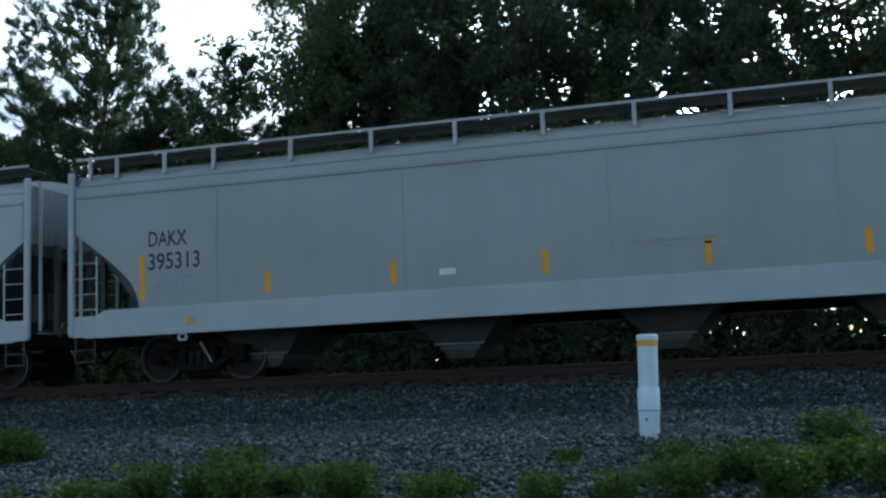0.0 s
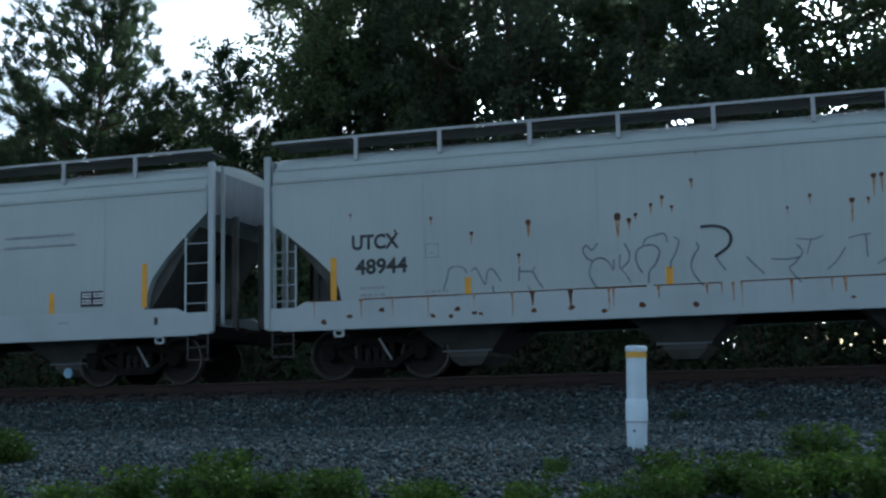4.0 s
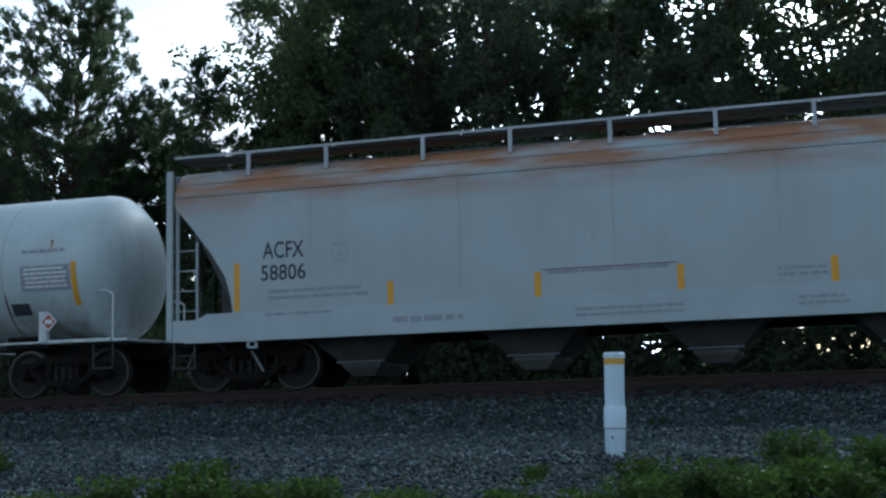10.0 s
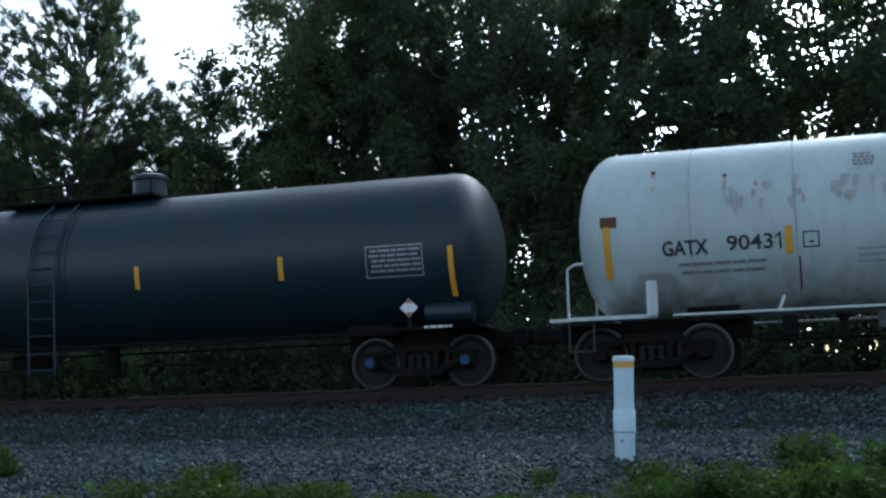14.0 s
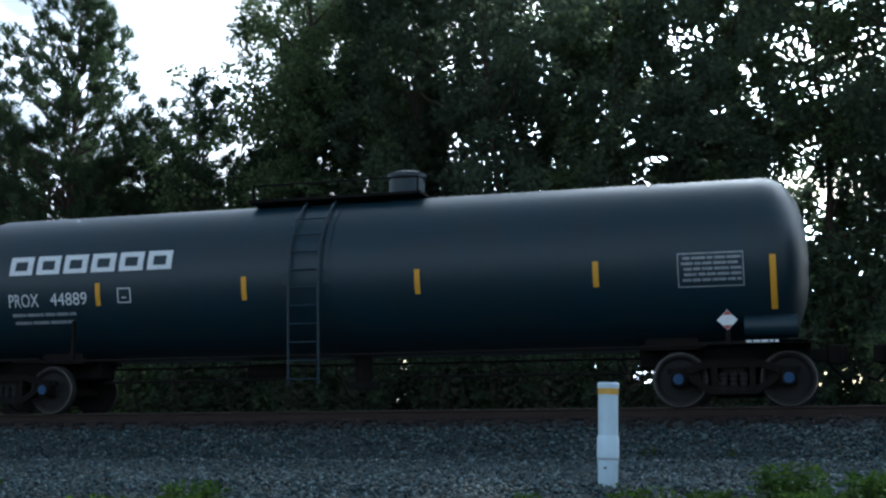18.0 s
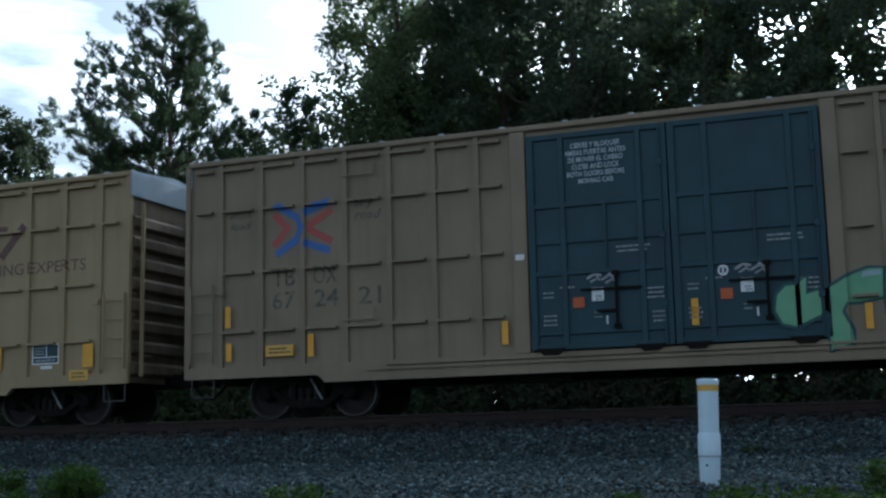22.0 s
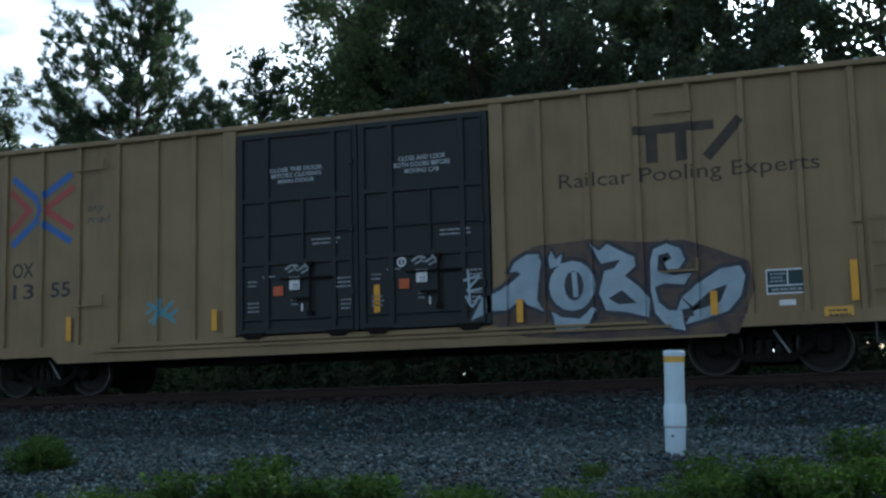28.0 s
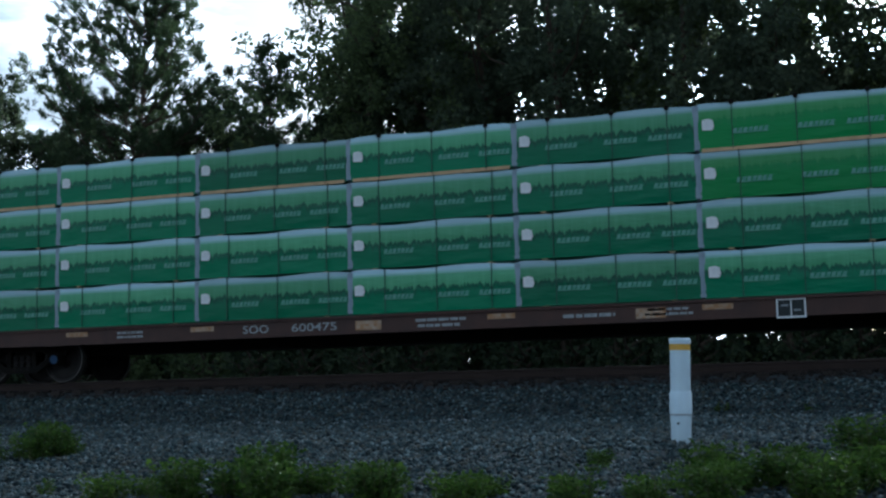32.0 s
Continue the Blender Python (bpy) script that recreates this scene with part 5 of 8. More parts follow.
def black_tank(label, train_x, number, bars, sign, print_at):
    R, Z = 1.50, 2.50
    car = tank_car(label, train_x, 7.55, R, Z, M_TANK_BLACK, (-6.98, 6.98), caps=True, deck=0.25)
    rs = round_side(R, Z)
    strips(car, [(x, 1.58, 2.45) if abs(x) > 7 else (x, 2.02, 2.45) for x in bars], rs, 5, 0.10)
    # maker's sign: plain pale blocks
    x, w = sign, 0.51
    for i in range(6):
        s, a = Shape(), x + i * 0.60
        for p in ((a, a + w, 2.93, 3.03), (a, a + 0.12, 2.66, 3.03), (a + w - 0.12, a + w, 2.66, 3.03), (a, a + w, 2.66, 2.75)):
            patch(s, *p, round_side(R, Z, 0.012 + 0.001 * (p[1] - p[0] < 0.2)), 2)
        part("sign_block", s, M_WHITE, car, "pale block of the painted sign")
    lettering("reporting_mark", "PROX", print_at, print_at + 0.66, 2.04, 2.29, M_WHITE, car, rs)
    lettering("car_number", number, print_at + 0.92, print_at + 1.72, 2.05, 2.29, M_WHITE, car, rs)
    framed(car, print_at + 2.52, 2.20, 0.14, M_WHITE, rs)
    small_print(car, M_DIM, [(print_at + 0.02, print_at + 1.45, 1.92, 2, 0.055, 0.09)], rs, 80)
    # data panel, placard, white marks by the trucks
    s = Shape()
    for p in ((6.16, 7.24, 2.50, 2.53), (6.16, 7.24, 1.96, 1.98), (6.16, 6.18, 1.96, 2.53), (7.22, 7.24, 1.96, 2.53)):
        patch(s, *p, rs, 3)
    rows_of_bars(s, 6.22, 7.20, 2.46, 5, 0.045, 0.045, rs, 9)
    part("data_panel", s, M_DIM, car, "white-lined data panel")
    part("placard_holder", Shape().box(6.90, 6.98, -1.40, -1.34, 0.98, 1.45), M_STEEL, car)
    q = 0.17
    part("placard", blot(Shape(), [(6.94 - q, 1.40), (6.94, 1.40 - q), (6.94 + q, 1.40), (6.94, 1.40 + q)], lambda x, z: -1.42), M_WHITE, car, "white and red diamond placard")
    part("placard_top", blot(Shape(), [(6.94 - q * 0.45, 1.40 + q * 0.5), (6.94 + q * 0.45, 1.40 + q * 0.5), (6.94, 1.40 + q * 0.95)], lambda x, z: -1.424), M_RED, car)
    part("placard_foot", blot(Shape(), [(6.94 - q * 0.45, 1.40 - q * 0.5), (6.94, 1.40 - q * 0.95), (6.94 + q * 0.45, 1.40 - q * 0.5)], lambda x, z: -1.424), M_RED, car)
    part("air_tank", Shape().rod((7.20, -1.15, 1.30), (8.05, -1.15, 1.30), 0.19, 14), M_TANK_BLACK, car, smooth=True)
    for xx in (7.5, -7.3):
        part("sill_mark", rows_of_bars(Shape(), xx - 0.28, xx + 0.28, 1.06, 1, 0.04, 0.02, lambda x, z: -1.46, 3), M_WHITE, car)
    for y in (-1, 1):
        part("running_rail", Shape().rod((-6.6, y * 1.42, 0.98), (6.6, y * 1.42, 0.98), 0.022, 6), M_STEEL, car)
        part("side_board", Shape().box(-8.2, -6.0, min(y * 1.2, y * 1.45), max(y * 1.2, y * 1.45), 1.0, 1.05), M_STEEL, car)
        part("side_board", Shape().box(6.0, 8.2, min(y * 1.2, y * 1.45), max(y * 1.2, y * 1.45), 1.0, 1.05), M_STEEL, car)
    part("stay", Shape().box(-5.30, -5.24, -1.48, -1.42, 0.98, 1.75), M_STEEL, car)
    # reinforcing saddle, ladder, walk and dome
    part("saddle_band", ring_band(-0.9, R, Z, 0.10, 0.015), M_TANK_BLACK, car)
    part("saddle_band", ring_band(-0.1, R, Z, 0.10, 0.015), M_TANK_BLACK, car)
    s = Shape()
    for x in (-0.80, -0.22):
        s.pipe([(x, -1.50, 0.45), (x, -1.60, 2.5)] + [(x, -(R + 0.09) * math.cos(u), Z + (R + 0.09) * math.sin(u)) for u in (0.3, 0.7, 1.1)], 0.025)
    for i in range(10):
        z = 0.55 + 0.33 * i
        y = -1.58 if z < 2.6 else -math.sqrt(max((R + 0.09) ** 2 - (z - Z) ** 2, 0.1))
        s.rod((-0.80, y, z), (-0.22, y, z), 0.015)
    part("ladder", s, M_TANK_BLACK, car, "black side ladder")
    part("top_walk", Shape().box(-2.0, 1.45, -0.75, 0.75, 3.98, 4.03), M_STEEL, car)
    part("dome", Shape().lathe([(3.95, 0.34), (4.40, 0.34), (4.42, 0.38), (4.49, 0.38), (4.53, 0.28), (4.55, 0.0)], 20, "z"), M_TANK_BLACK, car, "black round dome", smooth=True, at=pose(0.95, 0, 0))
    part("dome_rail", grab_rail([(-1.9, -0.75, 4.0), (-1.9, -0.75, 4.30), (1.4, -0.75, 4.30), (1.4, -0.75, 4.0)], 0.018), M_STEEL, car)
    return car


black_tank("black tank car with a pale painted sign", -97.353, "44186", (-7.75, -4.70, -1.60, 1.53, 4.50, 7.75), -6.66, -6.64)
black_tank("black tank car with pale sign and yellow strips", -115.45, "44889", (-7.69, -4.76, -1.72, 1.62, 4.79, 7.70), -6.72, -6.72)


# ---- box cars ----
M_NOTICE = material("white door stencil", (0.46, 0.50, 0.52), 0.6, dark=(0.32, 0.35, 0.37), scale=10.0)
RIBS = (8.65, 7.78, 6.90, 6.02, 5.13, 4.25, 3.42)
BOX = 9.345


def chevrons(car, x0, x1, z0, z1, skin):
    """Two crossed chevrons, blue outside and red inside."""
    w, h, xm, zm = (x1 - x0) / 2, (z1 - z0) / 2, (x0 + x1) / 2, (z0 + z1) / 2
    t = 0.14
    blue, red = Shape(), Shape()
    stroke(blue, [(x0 + 0.08, z1 - 0.06), (xm - 0.10, zm + 0.20), (xm - 0.02, zm), (xm - 0.10, zm - 0.20), (x0 + 0.08, z0 + 0.06)], t, skin)
    stroke(blue, [(x1 - 0.08, z1 - 0.06), (xm + 0.08, zm + 0.30)], t, skin)
    stroke(blue, [(x1 - 0.08, z0 + 0.06), (xm + 0.08, zm - 0.30)], t, skin)
    stroke(red, [(x0 + 0.02, zm + h * 0.55), (xm - 0.30, zm + 0.02), (x0 + 0.02, zm - h * 0.55)], t * 0.9, skin, 0.002)
    stroke(red, [(x1 - 0.02, zm + h * 0.55), (xm + 0.14, zm + 0.04)], t * 0.9, skin, 0.002)
    stroke(red, [(x1 - 0.02, zm - h * 0.55), (xm + 0.14, zm - 0.04)], t * 0.9, skin, 0.002)
    drape(part("chevron_blue", blue, M_LOGO_BLUE, car, "blue painted chevrons"), car["grid"])
    drape(part("chevron_red", red, M_RED, car, "faded red painted chevrons"), car["grid"])


def door_marks(car, leaf, x0, x1, skin, seed, lines):
    rnd = random.Random(seed)
    m = (x0 + x1) / 2
    for text, z0, z1 in lines:
        lettering("door_notice", text, m - 0.54, m + 0.54, z0, z1, M_NOTICE, leaf, skin, bold=0.012, align="CENTER", label="white stencilled door notice")
    part("label_square", patch(Shape(), m - 0.15, m + 0.06, 1.80, 2.03, skin), M_WHITE, leaf, "white paper label")
    part("label_print", rows_of_bars(Shape(), m - 0.08, m + 0.04, 1.90, 2, 0.03, 0.02, lambda x, z: skin(x, z) - 0.002, seed), M_SPRAY_DARK, leaf)
    part("label_square", patch(Shape(), m - 0.48, m - 0.28, 1.70, 1.88, skin), M_ORANGE, leaf, "small orange label")
    arrows = Shape()
    for dx, dz in ((-0.10, 0.03), (0.16, 0.0)):
        stroke(arrows, [(m + dx - 0.12, 2.16 + dz), (m + dx + 0.02, 2.24 + dz), (m + dx + 0.12, 2.20 + dz)], 0.045, skin)
        stroke(arrows, [(m + dx - 0.06, 2.10 + dz), (m + dx + 0.06, 2.16 + dz)], 0.035, skin, 0.001)
        stroke(arrows, [(m + dx, 2.27 + dz), (m + dx + 0.10, 2.12 + dz)], 0.03, skin, 0.002)
    part("arrow_mark", arrows, M_DIM, leaf, "white stencilled arrows")
    if seed > 5:
        ring = [(m - 0.42 + 0.075 * math.cos(u), 2.18 + 0.075 * math.sin(u)) for u in (0.5236 * q for q in range(13))]
        part("ring_mark", stroke(stroke(Shape(), ring, 0.03, skin), [(m - 0.42, 2.14), (m - 0.42, 2.22)], 0.03, skin), M_WHITE, leaf, "white stencilled ring")
    for a, b, z, r in ((x0 + 0.22, x0 + 0.42, 2.00, 2), (x0 + 0.52, x0 + 0.80, 2.08, 1), (x0 + 0.22, x0 + 0.46, 1.60, 3), (x1 - 0.50, x1 - 0.12, 1.98, 3), (x1 - 0.36, x1 - 0.12, 1.58, 3), (m - 0.12, m + 0.02, 1.62, 2), (m + 0.08, m + 0.12, 1.52, 1), (x1 - 0.95, x1 - 0.35, 2.72, 2)):
        part("door_stencil", rows_of_bars(Shape(), a, b, z, r, 0.032, 0.045, skin, seed + int(z * 10)), M_DIM, leaf)
    part("door_stencil", patch(Shape(), m + 0.09, m + 0.12, 1.40, 1.54, skin), M_WHITE, leaf)


def box_car(label, train_x, paint, door_paint, grid=True, door_foot=1.0, stencils=((), ())):
    car = thing("box_car", label, "box car", "cars of the freight train")
    TRAIN.append((car, train_x))
    car["grid"] = grid
    d0, d1 = -2.48, 2.53
    # side walls either side of the doorway, ends, floor and inner door wall
    for y in (-1, 1):
        a, b = sorted((y * (HALF - 0.13), y * (HALF - 0.065)))
        part("side_wall", Shape().box(-BOX, d0, a, b, 0.95, 4.93), paint, car)
        part("side_wall", Shape().box(d1, BOX, a, b, 0.95, 4.93), paint, car)
        part("door_header", Shape().box(d0, d1, a, b, 4.80, 4.93), paint, car)
        a2, b2 = sorted((y * (HALF - 0.19), y * (HALF - 0.14)))
        part("inner_wall", Shape().box(d0, d1, a2, b2, 0.95, 4.80), M_STEEL, car)
    part("floor", Shape().box(-BOX, BOX, -HALF + 0.11, HALF - 0.11, 0.90, 1.0), M_STEEL, car)
    for y in (-1, 1):
        a, b = sorted((y * (HALF - 0.10), y * HALF))
        # side sill: shallow over the trucks, deep between them
        o = [(-BOX, 0.76), (-6.60, 0.76), (-6.45, 0.62), (6.45, 0.62), (6.60, 0.76), (BOX, 0.76), (BOX, 0.97), (-BOX, 0.97)]
        part("side_sill", Shape().prism(o, a, b), paint, car)
        part("sill_ledge", Shape().box(-5.6, 5.6, min(y * (HALF - 0.05), y * (HALF + 0.045)), max(y * (HALF - 0.05), y * (HALF + 0.045)), 0.80, 0.845), paint, car)
        part("eave", Shape().box(-BOX - 0.02, BOX + 0.02, min(y * (HALF - 0.12), y * (HALF + 0.03)), max(y * (HALF - 0.12), y * (HALF + 0.03)), 4.90, 5.0, 0.015), paint, car)
    # ribs on both sides; on the near one also the cross ribs
    rib = Shape().prism([(-0.055, 0.0), (0.055, 0.0), (0.047, 0.065), (-0.047, 0.065)], 0.97, 4.90)
    rib.v = [(x, -HALF - z + 0.066, y) for x, y, z in rib.v]
    rib_me = rib.mesh("rib", paint)
    for e in (-1, 1):
        for x in RIBS:
            part("rib", rib_me, None, car, at=pose(e * x, 0, 0))
            part("rib", rib_me, None, car, at=pose(e * x, 0, 0, 0, 0, 180))
        part("door_post", Shape().box(min(e * 2.50, e * 2.78) + 0.03 * (e > 0), max(e * 2.50, e * 2.78), -HALF - 0.012, -HALF + 0.10, 0.97, 4.90, 0.01), paint, car)
        part("corner_post", Shape().box(e * BOX - 0.09, e * BOX + 0.012, -HALF - 0.008, -HALF + 0.08, 0.76, 4.92, 0.01), paint, car)
        if grid:
            xs = [2.78] + sorted(RIBS) + [9.25]
            for z in (3.97, 2.76, 1.63, 4.78):
                for xa, xb in zip(xs, xs[1:]):
                    if xa == 8.65 and z < 2.9 or xb - xa < 0.3:
                        continue
                    u, v = (xa + 0.06, xb - 0.06 - 0.12) if e > 0 else (-xb + 0.06, -xa - 0.06 - 0.12)
                    part("cross_rib", Shape().box(u, v, -HALF - 0.045, -HALF + 0.066, z - 0.024, z + 0.024), paint, car)
        # tie-down brackets
        for z in (4.55, 1.85):
            x = e * 5.75 - 0.3
            part("bracket", Shape().rod((x, -HALF - 0.03, z - 0.12), (x + 0.62, -HALF - 0.03, z - 0.12), 0.018, 6).rod((x + 0.62, -HALF - 0.03, z - 0.12), (x + 0.62, -HALF - 0.03, z + 0.08), 0.022, 6), paint, car, "thin bent tie rod")
        # corner ladder and step
        x0, x1 = sorted((e * 9.28, e * 8.80))
        part("ladder", ladder(Shape(), x0, x1, -HALF - 0.05, 1.05, 2.55, 4, 0.018), paint, car, "short corner ladder")
        part("sill_step", Shape().pipe([(x0, -HALF + 0.03, 0.78), (x0, -HALF + 0.03, 0.42), (x1, -HALF + 0.03, 0.42), (x1, -HALF + 0.03, 0.78)], 0.018), M_STEP, car)
        part("door_stop", Shape().box(e * 8.62 - 0.06, e * 8.62 + 0.06, -HALF - 0.06, -HALF, 2.35, 2.45), paint, car)
        # corrugated end, shade between the cars put into its tone, with a bright top panel
        x = e * BOX
        part("end_wall", Shape().box(min(x - e * 0.10, x - e * 0.02), max(x - e * 0.10, x - e * 0.02), -HALF + 0.08, HALF - 0.08, 0.78, 4.93), M_END_SHADED, car)
        for i in range(8):
            z = 1.05 + 0.42 * i
            o = [(x - e * 0.02, z - 0.15), (x + e * 0.06, z - 0.08), (x + e * 0.06, z + 0.08), (x - e * 0.02, z + 0.15)]
            part("corrugation", Shape().prism(o if e > 0 else o[::-1], -HALF + 0.12, HALF - 0.12), M_END_SHADED, car)
        part("end_panel", Shape().box(min(x - e * 0.02, x + e * 0.03), max(x - e * 0.02, x + e * 0.03), -HALF + 0.02, HALF - 0.02, 4.50, 5.02, 0.01), M_ROOF_SILVER, car, "bright galvanised roof end panel")
        part("end_ladder", ladder(Shape(), x + e * 0.09, x + e * 0.13, -1.3, 0.9, 4.4, 9).box(min(x + e * 0.07, x + e * 0.12), max(x + e * 0.07, x + e * 0.12), -1.32, -0.95, 1.3, 1.33), paint, car)
        part("brake_stand", Shape().box(min(x + e * 0.05, x + e * 0.22), max(x + e * 0.05, x + e * 0.22), 0.35, 0.75, 1.7, 2.1, 0.02), M_STEEL, car)
        part("draft_sill", Shape().box(min(x, x - e * 1.8), max(x, x - e * 1.8), -0.25, 0.25, 0.70, 0.98), M_STEEL, car)
        coupler(car, x + e * 0.05, e)
    # roof: low ridge with seams
    part("roof", Shape().loft([[(x, -HALF, 4.96), (x, -HALF, 5.0), (x, 0, 5.14), (x, HALF, 5.0), (x, HALF, 4.96)] for x in (-BOX, BOX)]), M_ROOF_SILVER, car)
    for i in range(16):
        x = -BOX + 2 * BOX * (i + 0.5) / 16
        part("roof_seam", Shape().loft([[(q, -HALF, 5.0), (q, 0, 5.14), (q, HALF, 5.0), (q, HALF, 5.03), (q, 0, 5.17), (q, -HALF, 5.03)] for q in (x - 0.04, x + 0.04)]), M_ROOF_SILVER, car)
    # door leaves with frames, panel ribs and lock rods
    skin = flat_side(0.004, HALF + 0.035)
    for k, (x0, x1) in enumerate(((d0 + 0.02, 0.01), (0.03, d1 - 0.02))):
        leaf = part("door", Shape().box(x0, x1, -HALF + 0.0, -HALF + 0.06, door_foot, 4.80), door_paint, car, "dark plug door leaf")
        w = x1 - x0
        for x, thick, low, high in ((x0 + 0.06, 0.06, door_foot, 4.78), (x0 + 0.25 * w, 0.05, door_foot, 4.78), (x0 + 0.55 * w, 0.025, 2.32, 3.51), (x0 + 0.80 * w, 0.05, door_foot, 4.78), (x1 - 0.05, 0.05, door_foot, 4.78)):
            part("door_rib", Shape().box(x - thick, x + thick, -HALF - 0.05, -HALF + 0.002, low, high, 0.008), door_paint, leaf)
        for z, thick in ((door_foot + 0.05, 0.05), (1.27, 0.02), (2.32, 0.045), (2.85, 0.022), (3.51, 0.045), (4.74, 0.05)):
            part("door_rib", Shape().box(x0, x1, -HALF - 0.045, -HALF + 0.002, z - thick, z + thick, 0.008), door_paint, leaf)
        # lock lever, its rods and keepers
        x = x0 + 0.615 * w
        part("lock_rod", Shape().rod((x, -HALF - 0.075, 1.32), (x, -HALF - 0.075, 2.30), 0.026), M_STEEL, leaf, "black lock rod")
        part("lock_rod", Shape().rod((x1 - 0.12, -HALF - 0.07, door_foot), (x1 - 0.12, -HALF - 0.07, 4.70), 0.022), door_paint, leaf)
        part("lock_lever", Shape().box(x - 0.34, x + 0.02, -HALF - 0.10, -HALF - 0.07, 1.60, 1.65, 0.008), M_STEEL, leaf, "black door lever")
        part("lock_lever", Shape().box(x - 0.62, x - 0.02, -HALF - 0.09, -HALF - 0.06, 1.98, 2.02, 0.008), M_STEEL, leaf, "black door lever")
        part("lock_lever", Shape().box(x + 0.02, x + 0.44, -HALF - 0.09, -HALF - 0.06, 1.97, 2.02, 0.008), M_STEEL, leaf, "black door lever")
        for z in (1.36, 2.26):
            part("keeper", Shape().box(x - 0.06, x + 0.06, -HALF - 0.10, -HALF - 0.03, z - 0.04, z + 0.04, 0.01), M_STEEL, leaf)
        for z in (1.70, 2.85, 4.1):
            part("keeper", Shape().box(x1 - 0.17, x1 - 0.07, -HALF - 0.095, -HALF - 0.03, z - 0.06, z + 0.06, 0.01), door_paint, leaf)
        door_marks(car, leaf, x0, x1, skin, 7 * k + 3, stencils[k])
        # wheel brackets that carry the leaf on the track
        for x in (x0 + 0.14 * w, x0 + 0.84 * w):
            part("roller", Shape().prism([(x - 0.26, door_foot + 0.03), (x - 0.13, door_foot - 0.09), (x + 0.13, door_foot - 0.09), (x + 0.26, door_foot + 0.03)][::-1], -HALF - 0.085, -HALF - 0.052), M_STEEL, leaf, "black door wheel bracket")
    strips(car, [(0.36, 1.30, 1.74)], skin)
    part("door_track", Shape().box(-5.2, 5.2, -HALF - 0.06, -HALF, 0.88, 0.925), paint, car, "lower door track")
    part("far_door", Shape().box(d0, d1, HALF - 0.06, HALF + 0.02, 1.0, 4.80, 0.01), door_paint, car)
    part("underframe", Shape().box(-BOX + 1.8, BOX - 1.8, -0.3, 0.3, 0.55, 0.95).box(-3.0, -1.9, -1.2, -0.5, 0.50, 0.92), M_STEEL, car)
    gear(car, (-7.09, 7.09))
    return car


RIBSKIN = flat_side(0.0, HALF - 0.059)    # panels sit a little behind the ribs


CROSS = (3.97, 2.76, 1.63)


def drape(ob, grid=True, away=0.0):
    """Folds a painted mark over the ribs, the cross ribs, the door posts and the sill."""
    bm = bmesh.new()
    bm.from_mesh(ob.data)
    xs, zs = [v.co.x for v in bm.verts], [v.co.z for v in bm.verts]
    cuts = [((e * x + d, 0, 0), (1, 0, 0), e * x + d, xs) for e in (-1, 1) for x in RIBS for d in (-0.057, -0.049, 0.049, 0.057)]
    cuts += [((e * x, 0, 0), (1, 0, 0), e * x, xs) for e in (-1, 1) for x in (2.495, 2.505, 2.775, 2.785)]
    cuts += [((0, 0, z), (0, 0, 1), z, zs) for z in (0.965, 0.975)]
    if grid:
        cuts += [((0, 0, z + d), (0, 0, 1), z + d, zs) for z in CROSS for d in (-0.030, -0.024, 0.024, 0.030)]
    for co, no, at, span in cuts:
        if min(span) < at < max(span):
            bmesh.ops.bisect_plane(bm, geom=bm.verts[:] + bm.edges[:] + bm.faces[:], plane_co=co, plane_no=no)
    order = [2.78] + sorted(RIBS) + [9.25]
    for v in bm.verts:
        x, z = abs(v.co.x), v.co.z
        up = max(0.064 * min(1.0, max(0.0, (0.057 - abs(x - q)) / 0.008 + 1e-4)) for q in RIBS)
        if z < 0.968:
            up = 0.064
        if 2.50 < x < 2.78:
            up = 0.078
        if x <= 2.50:
            up = 0.105    # the door stands proud
        if grid and any(abs(z - c) < 0.0245 for c in CROSS) and x < 8.6:
            for xa, xb in zip(order, order[1:]):
                low, high = (xa + 0.06, xb - 0.18) if v.co.x > 0 else (xa + 0.18, xb - 0.06)
                if low < x < high and xb - xa > 0.3:
                    up = max(up, 0.1105)
        v.co.y -= up
    bm.to_mesh(ob.data)
    bm.free()
    return ob


def slogan_sign(car, mat, x0, x1, z0, z1, text, t0, t1, tz0, tz1):
    s = Shape()
    patch(s, x0, x1 - 0.45, z1 - 0.16, z1, RIBSKIN)
    patch(s, x0 + 0.22, x0 + 0.42, z0, z1 - 0.16, RIBSKIN)
    patch(s, x0 + 0.72, x0 + 0.92, z0, z1 - 0.16, RIBSKIN)
    stroke(s, [(x1 - 0.56, z0 + 0.05), (x1 - 0.05, z1 - 0.05)], 0.17, RIBSKIN, 0.001)
    drape(part("sign_block", s, mat, car, "faded maroon painted sign blocks"), car["grid"])
    drape(lettering("slogan", text, t0, t1, tz0, tz1, mat, car, RIBSKIN, label="faded painted slogan"), car["grid"])


def reporting(car, mark, digits, z, h=0.33, shear=0.0, over=0.0, mat=M_BLACK):
    for t, x0, x1 in ((mark[0], -8.46, -7.98), (mark[1], -7.60, -7.10)):
        drape(lettering("reporting_mark", t, x0 + over, x1 + over, z + 0.43, z + 0.43 + h, mat, car, RIBSKIN, shear, bold=0.012), car["grid"])
    for t, x0, x1 in ((digits[0], -8.46, -7.98), (digits[1], -7.58, -7.08), (digits[2], -6.68, -6.22)):
        drape(lettering("car_number", t, x0 + over, x1 + over, z, z + h, mat, car, RIBSKIN, shear, bold=0.012), car["grid"])


